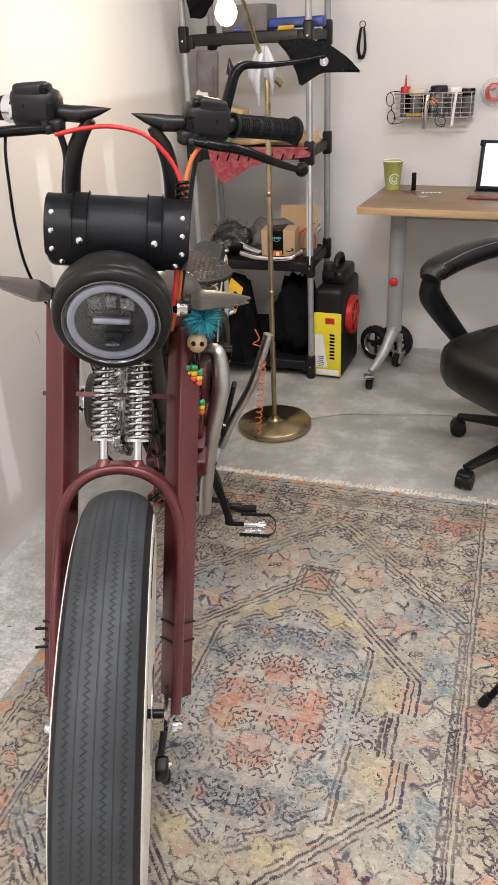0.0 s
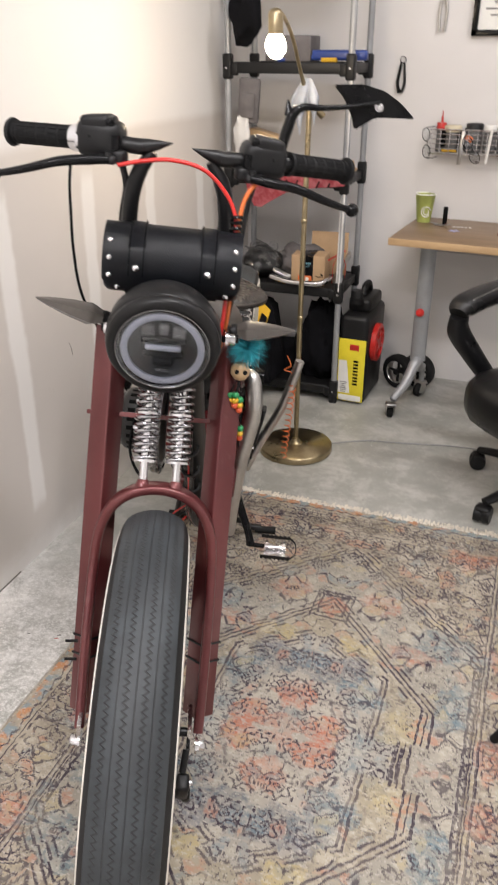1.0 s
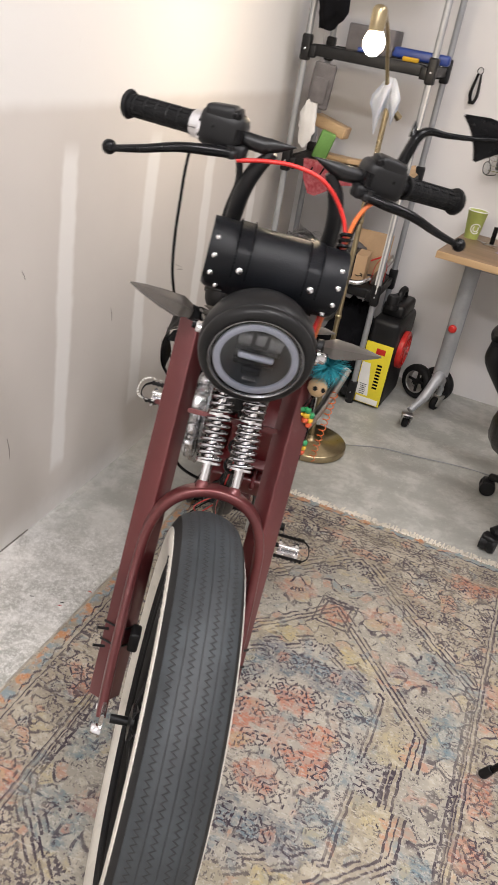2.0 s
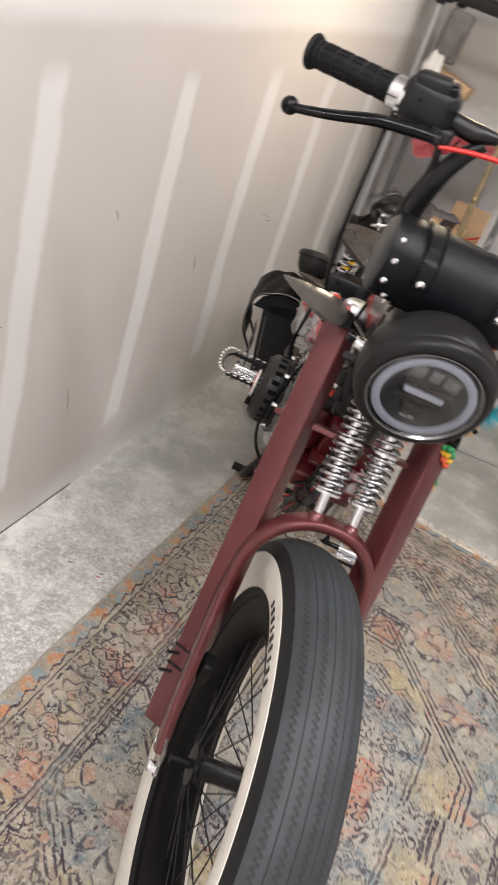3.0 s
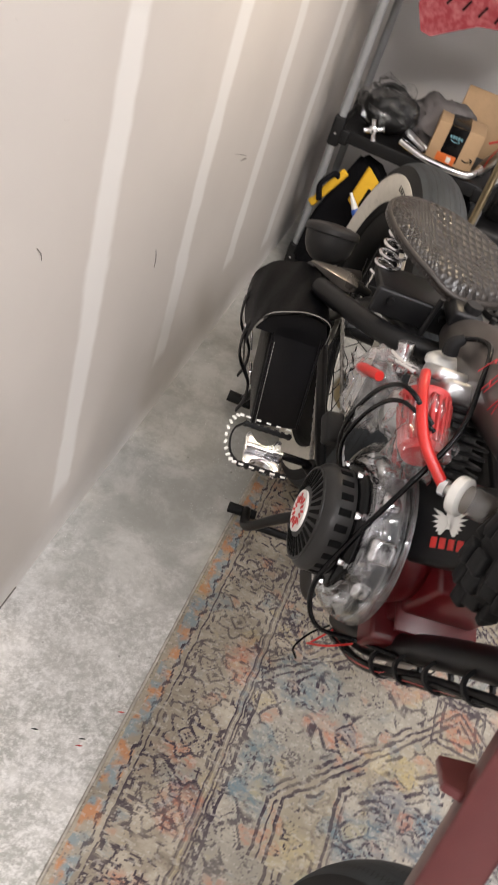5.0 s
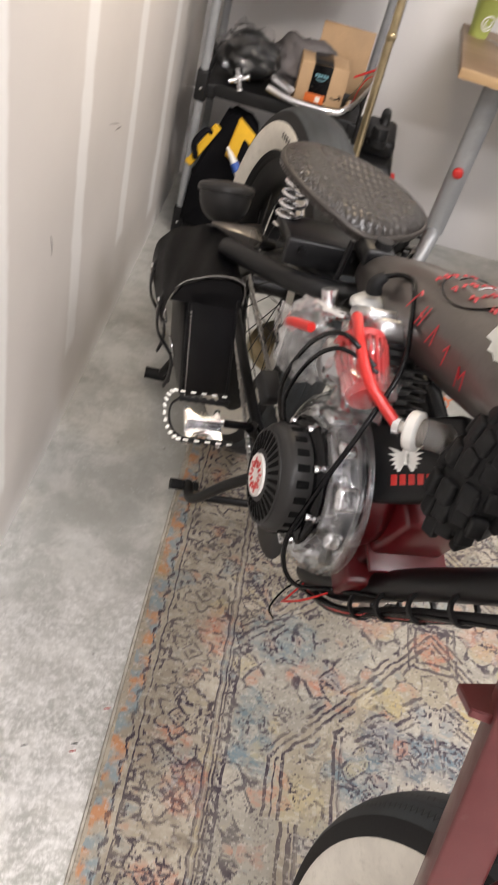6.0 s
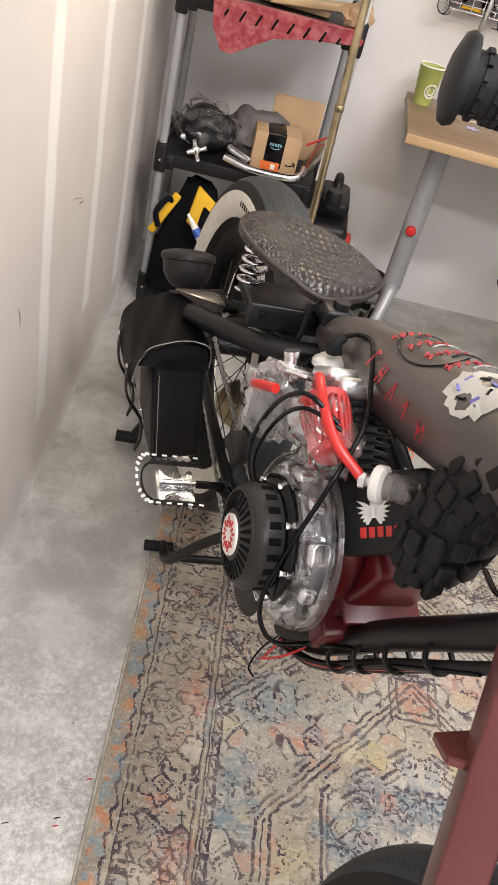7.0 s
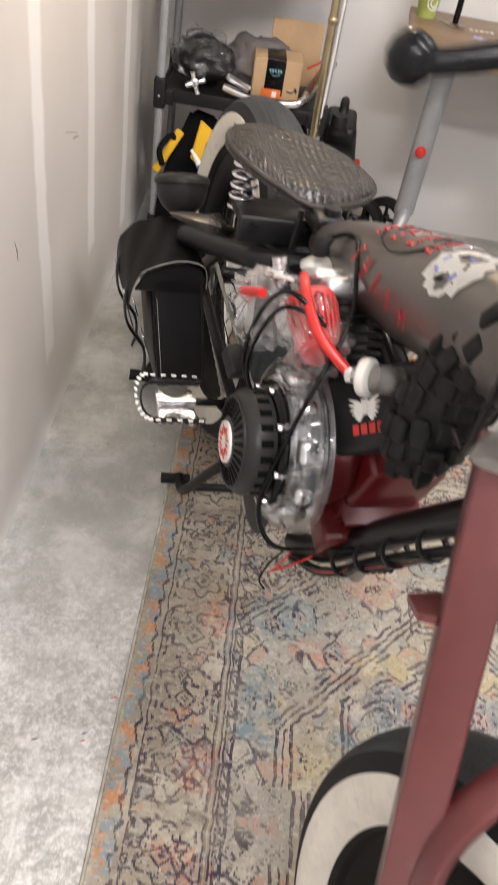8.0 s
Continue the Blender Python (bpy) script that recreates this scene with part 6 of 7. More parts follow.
def saddle_bag():
    bag = thing("saddlebag", "black leather saddlebag with buckled flap on the bicycle's side", "bag", BIKE_M @ pose(-0.194, 0.318, 0.482, 0, -11, 3))
    part("body", box((0, 0, 0), (0.096, 0.152, 0.25), 0.010, (0, 0, 0), 3), LEATHER, bag, "boxy stitched leather body")
    prof = [(0.0505, 0.085), (0.0535, 0.112), (0.048, 0.134), (0.026, 0.146), (0.0, 0.150), (-0.026, 0.147), (-0.058, 0.138), (-0.080, 0.110), (-0.088, 0.060), (-0.080, 0.010)]
    curve = [(q.x, q.z) for q in spline([(x, 0, z) for x, z in prof], 4)]
    bm = bmesh.new()
    rows = []
    for k, (x, z) in enumerate(curve):
        low = max(0.0, (k - len(curve) * 0.72) / (len(curve) * 0.28))
        half = 0.084 - 0.028 * low ** 3
        rows.append([bm.verts.new((x, u * half, z + 0.002 * math.sin(5 * u + k))) for u in [2 * j / 14 - 1 for j in range(15)]])
    for a, b in zip(rows, rows[1:]):
        for j in range(len(a) - 1):
            bm.faces.new((a[j], a[j + 1], b[j + 1], b[j]))
    bmesh.ops.solidify(bm, geom=bm.faces[:], thickness=0.004)
    part("flap", bm, LEATHER, bag, "rounded leather flap")
    for s in (-1, 1):
        part("end_panel", outline([(x * 0.93, z - 0.006) for x, z in prof[:8]], 0.005, Matrix.Translation((0, s * 0.0735 - 0.0025, 0))), LEATHER, bag)
        for k in range(2, 52) if s < 0 else ():
            (x, z), (x1, z1) = curve[k // 2], curve[k // 2 + 1]
            f = 0.5 * (k % 2)
            part("stitch", box(((x + (x1 - x) * f) * 0.97, s * 0.0800, z + (z1 - z) * f + 0.0030), (0.0034, 0.0012, 0.0012), 0, (0, -math.degrees(math.atan2(z1 - z, x1 - x)), 0)), THREAD, bag)
        for sx in (-1, 1):
            part("seam_piping", tube([(sx * 0.043, s * 0.076, 0.10), (sx * 0.043, s * 0.076, -0.115)], 0.0022, 8, 1), LEATHER, bag)
        for k in range(24):
            part("stitch", box((-0.0375, s * 0.077, 0.078 - 0.0083 * k), (0.0013, 0.0012, 0.0048), 0), THREAD, bag)
    for sy in (-0.052, 0.052):
        pts = [(-0.082, sy, 0.10), (-0.091, sy, 0.07), (-0.090, sy, 0.02), (-0.066, sy, -0.035), (-0.066, sy - 0.006, -0.075), (-0.078, sy - 0.014, -0.10)]
        strap = part("strap", tube(pts, [0.010, 0.011, 0.011, 0.011, 0.012, 0.008], 8, 5, flat=0.22, turn=0), LEATHER, bag, "leather strap with chrome buckle")
        fr = [(-0.066, sy - 0.014, -0.002), (-0.066, sy + 0.014, -0.002), (-0.062, sy + 0.014, -0.030), (-0.062, sy - 0.014, -0.030), (-0.066, sy - 0.014, -0.002)]
        part("buckle", tube(fr, 0.002, 8, 1), CHROME, strap)
        for z in (0.088, 0.072):
            part("stud", moved(lathe([(0.0045, 0), (0.003, 0.003), (0, 0.0034)], 12), aim((-0.090, sy, z), (-0.12, sy, z))), CHROME, strap)
    return bag


saddle_bag()


def charm():
    c = thing("hanging_charm", "blue fuzzy charm with wooden bead and striped tassels", "ornament", FORK_M @ pose(0.131, 0.315, 0.968))
    rnd = random.Random(11)
    verts, faces = [], []
    for k in range(700):
        d = Vector((rnd.gauss(0, 1), rnd.gauss(0, 1), rnd.gauss(0, 1))).normalized()
        r = rnd.uniform(0.024, 0.044)
        side = d.cross(Vector((rnd.gauss(0, 1), rnd.gauss(0, 1), rnd.gauss(0, 1)))).normalized() * 0.0012
        p = d * r + Vector((rnd.uniform(-0.003, 0.003), 0, 0))
        b = len(verts)
        verts += [tuple(d * 0.004 - side), tuple(d * 0.004 + side), tuple(p)]
        faces.append((b, b + 1, b + 2))
    me = bpy.data.meshes.new("pompom")
    me.from_pydata(verts, [], faces)
    me.materials.append(basic("blue_feather", (0.03, 0.30, 0.36), 0.8, var=0.35))
    ob = new("pompom", me)
    ob.parent = c
    ob["label"] = "turquoise blue fuzzy pompom"
    bead = part("bead", moved(lathe([(0.0, -0.016), (0.010, -0.0145), (0.0165, -0.006), (0.0165, 0.004), (0.011, 0.013), (0.0, 0.016)], 20), Matrix.Translation((-0.008, -0.006, -0.040))), PALEWOOD, c, "round wooden bead with dark spots")
    for dx in (-0.0065, 0.0075):
        part("spot", moved(lathe([(0.0, 0.002), (0.004, 0.0015), (0.004, -0.001), (0.0, -0.001)], 12), aim((-0.008 + dx, -0.021, -0.037), (-0.008 + dx, -0.04, -0.036))), GLOSS, bead)
    green = basic("green_bead", (0.02, 0.25, 0.08), 0.4)
    yel = basic("yellow_bead", (0.75, 0.45, 0.03), 0.4)
    red = basic("orange_bead", (0.6, 0.09, 0.03), 0.4)
    for x, y, z in ((-0.022, -0.012, -0.082), (-0.012, -0.016, -0.080), (-0.003, -0.012, -0.090), (0.004, -0.004, -0.150), (-0.006, -0.008, -0.158), (-0.016, -0.008, -0.166)):
        cord = part("cord", tube([(-0.008, -0.004, -0.05), (x * 0.6 - 0.003, y, (z - 0.05) / 2), (x, y, z)], 0.0014, 6, 4), GLOSS, c)
        for k, mt in enumerate((green, yel, red)):
            part("tassel_bead", moved(lathe([(0.004, 0.0045), (0.0062, 0.002), (0.0062, -0.003), (0.004, -0.0055)], 12), Matrix.Translation((x, y, z - 0.002 - 0.0095 * k))), mt, cord)
        part("tassel_end", rod((x, y, z - 0.024), (x + 0.001, y, z - 0.040), 0.0016, 6), GLOSS, cord)


charm()
tagged(clean_link("spiral_cord", join(tube([(0.0, 0, 0.10), (0.012, -0.003, 0.075), (-0.004, 0, 0.06), (0.018, 0.004, 0.05), (0.022, 0, 0.02)], 0.0016, 6, 6), coil((0.024, 0, 0.02), (0.020, 0, -0.20), 0.0085, 0.0014, 13, 5, 14)), ORANGE), "orange coiled plastic cord hanging from the bicycle", "cord").matrix_world = BIKE_M @ pose(0.180, 0.09, 0.60)


# ---- storage rack with its load ----
RX0, RX1, RY0, RY1 = 0.078, 0.562, 3.295, 3.600
LEVELS = (0.055, 0.490, 0.930, 1.335, 1.76)


def rack():
    top = thing("storage_rack", "grey tubular storage rack with black plastic shelves", "shelf", pose(0, 0, 0))
    for x in (RX0, RX1):
        for y in (RY0, RY1):
            post = part("post", tube([(x, y, 0.0), (x, y, 1.80)], 0.0125, 14, 1), GREYPAINT, top, "grey steel tube post")
            part("foot", moved(lathe([(0.018, 0), (0.018, 0.02), (0.015, 0.03), (0.0125, 0.03)], 16), Matrix.Translation((x, y, -0.004))), PLASTIC, post)
            for z in LEVELS:
                part("joint", join(box((x, y, z), (0.036, 0.036, 0.090), 0.008, (0, 0, 0), 3), box((x + (0.024 if x == RX0 else -0.024), y, z - 0.01), (0.034, 0.022, 0.045), 0.005)), PLASTIC, post, "black plastic corner joint")
                if y == RY0:
                    part("joint_screw", bolt((x, y - 0.018, z - 0.005), (x, y - 0.021, z - 0.005), 0.004, False), CHROME, post)
    for z in LEVELS:
        panel = part("shelf_panel", box(((RX0 + RX1) / 2, (RY0 + RY1) / 2, z + 0.006), (RX1 - RX0 - 0.02, RY1 - RY0 - 0.015, 0.010), 0.003), PLASTIC, top, "black shelf panel")
        for y in (RY0, RY1):
            part("shelf_lip", box(((RX0 + RX1) / 2, y, z - 0.004), (RX1 - RX0 - 0.05, 0.012, 0.040), 0.004), PLASTIC, panel)
        for x in (RX0, RX1):
            part("side_rail", box((x, (RY0 + RY1) / 2, z - 0.004), (0.012, RY1 - RY0 - 0.05, 0.034), 0.004), PLASTIC, panel)
    return top


rack()
S1, S2, S3, S4 = (z + 0.011 for z in LEVELS[:4])


def simple(name, bm, material, label, category, group=""):
    return tagged(clean_link(name, bm, material), label, category, group)


# lowest shelf
def hull(pts, bevel=0.012):
    """A closed soft-edged body round a few corners."""
    bm = bmesh.new()
    bmesh.ops.convex_hull(bm, input=[bm.verts.new(p) for p in pts])
    bmesh.ops.dissolve_limit(bm, angle_limit=0.02, verts=bm.verts[:], edges=bm.edges[:])
    bmesh.ops.bevel(bm, geom=bm.edges[:], offset=bevel, segments=3, affect="EDGES")
    return bm


tb = thing("tool_bag", "black and yellow canvas tool bag on the lowest shelf", "bag", pose(0.195, 3.34, S1, 0, 0, 0))
part("body", hull([(-0.11, -0.10, 0.0), (0.10, -0.12, 0.0), (0.11, 0.11, 0.0), (-0.10, 0.11, 0.0), (-0.10, -0.07, 0.17), (0.065, -0.125, 0.21), (-0.03, 0.0, 0.36), (0.02, -0.015, 0.365), (0.085, -0.06, 0.325), (0.06, 0.09, 0.33), (-0.03, 0.09, 0.35)]), CLOTHBLACK, tb)
slope = Matrix(((0.80, -0.14, 0.58, 0.036), (-0.46, -0.59, -0.66, -0.080), (-0.40, -0.80, 0.47, 0.293), (0, 0, 0, 1)))
part("panel", moved(box((0, 0, 0), (0.082, 0.118, 0.012), 0.005), slope), YELLOW, tb, "yellow canvas panel")
part("pocket", moved(box((0.016, 0.012, 0.007), (0.040, 0.062, 0.014), 0.006), slope), CLOTHBLACK, tb)
part("panel", moved(box((0, 0, 0), (0.026, 0.014, 0.15), 0.005), pose(-0.082, -0.045, 0.25, -18, 24, -20)), YELLOW, tb, "yellow canvas strip")
part("handle", tube([(-0.095, -0.06, 0.21), (-0.105, -0.065, 0.26), (-0.075, -0.045, 0.30), (-0.050, -0.03, 0.27)], 0.009, 10, 6), CLOTHBLACK, tb)
tu = thing("glue_tube", "small white squeeze tube with blue label", "tube", pose(0.246, 3.196, S1 + 0.235, -25, -38, 10))
part("body", tube([(0, 0, 0), (0, 0, 0.03), (0, 0, 0.07)], [0.013, 0.012, 0.006], 14, 3), WHITEPLASTIC, tu)
part("label", lathe([(0.0134, 0.010), (0.0130, 0.035), (0.0120, 0.035), (0.012, 0.010)], 16, close=True), basic("blue_label", (0.03, 0.10, 0.42), 0.5), tu)
part("cap", rod((0, 0, 0.07), (0, 0, 0.085), 0.005, 10), WHITEPLASTIC, tu)
bb = simple("black_bag", blob((0.475, 3.42, S1 + 0.165), (0.21, 0.20, 0.36), 5.0, 0.30, 5, 4), CLOTHBLACK, "slumped black fabric bag on the lowest shelf", "bag")
simple("dark_case", box((0.34, 3.50, S1 + 0.06), (0.20, 0.14, 0.12), 0.02, (0, 0, 8), 3), CLOTHBLACK, "dark padded case on the lowest shelf", "case")
# third level: parcels, tubes, bagged part
pb = thing("bagged_part", "dark moulded part in a clear plastic bag", "bag", pose(0.190, 3.40, S2))
part("moulded_part", blob((0, 0, 0.070), (0.18, 0.15, 0.13), 9.0, 0.2, 3, 4), PLASTIC, pb)
part("wrapping", film((0, 0, 0.075), (0.22, 0.19, 0.15), 6.0), glass_like("thin_clear_film", (0.98, 0.98, 0.985), 0.12, 1.6, 0.05), pb, "crinkled clear plastic wrapping")
sp = thing("metal_star", "bright metal four-armed star lying on the shelf", "metal part", pose(0.180, 3.285, S2 + 0.035, 78, 0, 20))
part("hub", lathe([(0.014, -0.006), (0.014, 0.006), (0.008, 0.010), (0.0, 0.010)], 20), CHROME, sp)
for k in range(4):
    part("arm", moved(tube([(0.006, 0, 0), (0.024, 0, 0), (0.031, 0, 0)], [0.009, 0.0075, 0.009], 12, 3), Matrix.Rotation(k * math.pi / 2 + 0.3, 4, "Z")), CHROME, sp)
simple("grey_cloth", blob((0.345, 3.47, S2 + 0.065), (0.22, 0.18, 0.15), 12.0, 0.3, 4, 4), GREYCLOTH, "crumpled grey cloth on the shelf", "cloth")
simple("steel_bar", tube([(0.265, 3.29, S2 + 0.035), (0.35, 3.275, S2 + 0.022), (0.46, 3.27, S2 + 0.024), (0.50, 3.29, S2 + 0.032), (0.51, 3.34, S2 + 0.036)], 0.0115, 14, 6), CHROME, "polished bent steel handlebar on the shelf", "bar")
simple("steel_bracket", join(box((0.305, 3.315, S2 + 0.045), (0.07, 0.03, 0.012), 0.003, (10, 25, 12)), rod((0.27, 3.31, S2 + 0.06), (0.34, 3.33, S2 + 0.03), 0.008, 10)), ALLOY, "small bright alloy bracket", "bracket")
cb = thing("parcel_box", "brown cardboard parcel with black and orange tape", "box", pose(0.412, 3.385, S2, 0, 0, 4))
part("carton", box((0, 0, 0.062), (0.142, 0.11, 0.122), 0.002), CARD, cb)
part("tape", join(box((-0.006, -0.0553, 0.072), (0.056, 0.002, 0.1), 0.0005), box((-0.006, 0, 0.1235), (0.056, 0.11, 0.002), 0.0005)), GLOSS, cb, "black printed parcel tape")
part("sticker", box((-0.012, -0.0570, 0.022), (0.058, 0.001, 0.036), 0.0003), ORANGE, cb, "orange sticker")
part("tape_mark", join(*[box((-0.022 + 0.008 * k, -0.0568, 0.092), (0.005, 0.001, 0.010 if k % 2 else 0.008), 0.0002) for k in range(5)]), basic("pale_blue_print", (0.2, 0.42, 0.5), 0.5), cb)
part("swoosh", tube([(-0.020, -0.0566, 0.083), (-0.006, -0.0566, 0.0785), (0.008, -0.0566, 0.083)], 0.0012, 6, 4), basic("pale_blue_swoosh", (0.2, 0.42, 0.5), 0.5), cb)
part("arrow", join(tube([(0.034, -0.0555, 0.040), (0.048, -0.0555, 0.037), (0.062, -0.0555, 0.046)], 0.002, 6, 4), tube([(0.054, -0.0555, 0.050), (0.063, -0.0555, 0.047), (0.062, -0.0555, 0.036)], 0.0018, 6, 3)), GLOSS, cb, "printed dark arrow")
part("label", box((-0.002, -0.0572, 0.026), (0.014, 0.001, 0.016), 0.0003), WHITEPLASTIC, cb)
simple("cardboard_sheet", box((0.46, 3.51, S2 + 0.10), (0.16, 0.012, 0.18), 0.002, (-8, 0, 4)), CARD, "loose piece of brown cardboard", "cardboard")
wr = simple("wire_loop", join(tube([(0.515, 3.36, S2 + 0.01), (0.525, 3.33, S2 + 0.09), (0.545, 3.32, S2 + 0.13), (0.57, 3.34, S2 + 0.11), (0.565, 3.38, S2 + 0.03)], 0.0016, 6, 6), rod((0.50, 3.34, S2 + 0.11), (0.57, 3.34, S2 + 0.155), 0.0035, 8)), RED, "thin red-handled wire tool standing up", "tool")
simple("silver_pouch", box((0.545, 3.40, S2 + 0.07), (0.018, 0.07, 0.14), 0.008, (0, 28, 10), 3), STEEL, "shiny silver foil pouch", "pouch")
# second level: red slotted part that overhangs the shelf
rp = thing("red_guard", "scratched translucent red slotted guard lying over the shelf edge", "guard", pose(0.335, 3.286, S3))
shape = [(-0.175, 0.008), (0.20, 0.012), (0.24, -0.005), (0.235, -0.020), (0.10, -0.035), (0.0, -0.055), (-0.06, -0.090), (-0.105, -0.118), (-0.135, -0.115), (-0.165, -0.06)]
gm = Graph("scratched_red_plastic")
nn = gm.noise(40, 5, 0.7)
gm.set(Base_Color=gm.mix(gm.step(nn, 0.4, 0.65), (0.25, 0.022, 0.034), (0.38, 0.11, 0.12)), Roughness=0.4, Normal=gm.bump(nn, 0.2, 0.001))
part("blade", outline(shape, 0.005, Matrix.Translation((0, -0.028, 0)), 0.001), gm.mat, rp)
part("top_edge", box((0.025, -0.012, 0.0105), (0.40, 0.034, 0.004), 0.001), gm.mat, rp)
for k in range(8):
    part("slot", box((-0.135 + 0.044 * k, -0.0300, -0.020), (0.006, 0.005, 0.030 if k not in (0, 7) else 0.018), 0.0015, (0, 24, 0)), GLOSS, rp)
simple("wood_offcut", join(box((0.42, 3.40, S3 + 0.03), (0.24, 0.05, 0.02), 0.003, (0, -4, 10)), box((0.33, 3.45, S3 + 0.012), (0.3, 0.08, 0.018), 0.003, (0, 0, -6))), PALEWOOD, "pale wood offcuts stacked on the shelf", "wood")
simple("paper_wrap", blob((0.545, 3.33, S3 + 0.035), (0.09, 0.07, 0.07), 17.0, 0.5, 6, 3), CARD, "crumpled brown paper on the shelf", "paper")
simple("green_packet", box((0.20, 3.36, S3 + 0.06), (0.06, 0.03, 0.11), 0.006, (8, 14, 20), 2), basic("green_card", (0.12, 0.26, 0.06), 0.6), "upright green packet on the shelf", "packet")
simple("wood_block", box((0.20, 3.42, S3 + 0.13), (0.15, 0.06, 0.045), 0.004, (0, 12, -10)), PALEWOOD, "brown wooden block on the shelf", "block")
simple("work_glove", blob((0.142, 3.272, 1.085), (0.062, 0.03, 0.15), 21.0, 0.5, 6, 3), WHITECLOTH, "pale work glove hanging on the rack post", "glove")
simple("dark_pouch", join(box((0.165, 3.292, 1.215), (0.085, 0.03, 0.16), 0.008, (0, 4, 0), 2), box((0.165, 3.272, 1.20), (0.06, 0.012, 0.09), 0.003, (0, 4, 0))), GREYCLOTH, "dark printed pouch hanging from the shelf", "pouch")
# top level
simple("blue_tool", join(box((0.50, 3.37, S4 + 0.028), (0.21, 0.045, 0.036), 0.010, (0, 0, 3), 3), tube([(0.40, 3.37, S4 + 0.02), (0.30, 3.36, S4 + 0.014), (0.26, 3.35, S4 + 0.012)], 0.009, 10, 4)), basic("blue_plastic", (0.02, 0.05, 0.24), 0.4), "blue plastic hand tool on the top shelf", "tool")
simple("yellow_tool", box((0.47, 3.325, S4 + 0.012), (0.06, 0.02, 0.016), 0.004, (0, 0, 3)), YELLOW, "short yellow marker on the top shelf", "marker")
simple("dark_box", box((0.30, 3.42, S4 + 0.05), (0.18, 0.14, 0.09), 0.006), GREYCLOTH, "dark box on the top shelf", "box")
simple("baseball_cap", blob((0.155, 3.27, 1.50), (0.12, 0.10, 0.20), 25.0, 0.35, 5, 3), CLOTHBLACK, "black cap hanging on the rack", "cap")
simple("white_pipe", join(rod((0.564, 3.28, 0.50), (0.570, 3.285, 1.32), 0.004, 10), rod((0.552, 3.285, 0.50), (0.555, 3.29, 0.90), 0.0035, 10)), WHITECLOTH, "thin white plastic tubes leaning on the rack", "tube")

# ---- oil container beside the rack ----
oc = thing("fuel_can", "black plastic fuel caddy with yellow label and red wheel", "container", pose(0.642, 3.450, -0.004, 0, 0, -3))
part("body", join(box((0, 0, 0.20), (0.125, 0.30, 0.40), 0.024, (0, 0, 0), 3), box((0, 0.02, 0.425), (0.10, 0.20, 0.06), 0.018, (0, 0, 0), 3)), PLASTIC, oc, "ribbed black plastic body")
for k in range(3):
    part("rib", box((-0.069, 0.03, 0.12 + 0.08 * k), (0.008, 0.13, 0.03), 0.003), PLASTIC, oc)
part("spout", join(moved(lathe([(0.026, 0), (0.026, 0.03), (0.022, 0.04), (0.0, 0.04)], 20), pose(-0.01, -0.09, 0.455)), rod((-0.01, -0.09, 0.44), (-0.01, -0.09, 0.46), 0.03, 20)), PLASTIC, oc)
part("handle", tube([(0, -0.02, 0.455), (0, 0.0, 0.49), (0, 0.06, 0.49), (0, 0.085, 0.44)], 0.014, 12, 5), PLASTIC, oc)
part("label", box((0, -0.1505, 0.155), (0.118, 0.002, 0.285), 0.0008), basic("yellow_label", (0.72, 0.60, 0.03), 0.45, var=0.08), oc, "yellow printed label")
part("large_print", join(*[box((0.020, -0.1518, 0.20 - 0.015 * k), (0.022, 0.001, 0.009), 0.0002) for k in range(8)]), GLOSS, oc, "dark bars of unreadable print")
part("small_print", join(*[box((-0.030, -0.1518, 0.10 - 0.009 * k), (0.030 - 0.004 * (k % 3), 0.001, 0.003), 0.0002) for k in range(6)]), GLOSS, oc, "dark bars of unreadable print")
part("label_mark", box((0.010, -0.1518, 0.262), (0.040, 0.001, 0.026), 0.0002), RED, oc)
part("label_panel", outline([(-0.056, 0.05), (0.0, 0.05), (-0.020, 0.20), (-0.056, 0.20)], 0.0006, Matrix.Translation((0, -0.1517, 0.0))), WHITEPLASTIC, oc)
part("label_strip", box((0, -0.1518, 0.028), (0.10, 0.001, 0.026), 0.0002), WHITEPLASTIC, oc)
whl = part("wheel", moved(lathe([(0.075, -0.014), (0.083, -0.010), (0.083, 0.010), (0.075, 0.014), (0.066, 0.014), (0.064, 0.004), (0.03, 0.004), (0.026, 0.012), (0.0, 0.012)], 36), pose(0.074, -0.02, 0.255, 0, 90, 0)), RED, oc, "red spoked wheel")
for k in range(6):
    part("spoke", moved(box((0.045, 0, 0.010), (0.04, 0.012, 0.006), 0.002), pose(0.074, -0.02, 0.255, 0, 90, 0) @ Matrix.Rotation(k * math.pi / 3, 4, "Z")), RED, whl)

# ---- floor lamp ----
fl = thing("floor_lamp", "antique brass floor lamp with a bare lit bulb", "lamp", pose(0.540, 2.800, -0.004, 0, -1.2, 0))
part("base", lathe([(0.136, 0.0), (0.141, 0.003), (0.141, 0.022), (0.137, 0.027), (0.030, 0.029), (0.018, 0.034), (0.013, 0.05), (0.0, 0.05)], 64), BRASS, fl, "round weighted brass base")
part("pole", tube([(0, 0, 0.03), (0.0, 0.05, 0.6), (0.002, 0.115, 1.225)], 0.0095, 16, 4), BRASS, fl)
for z, x in ((0.52, 0.0), (0.86, 0.001)):
    part("collar", moved(lathe([(0.0095, -0.008), (0.0115, -0.006), (0.0115, 0.006), (0.0095, 0.008)], 16, close=True), Matrix.Translation((x, 0.092 * z - 0.006, z))), BRASS, fl)
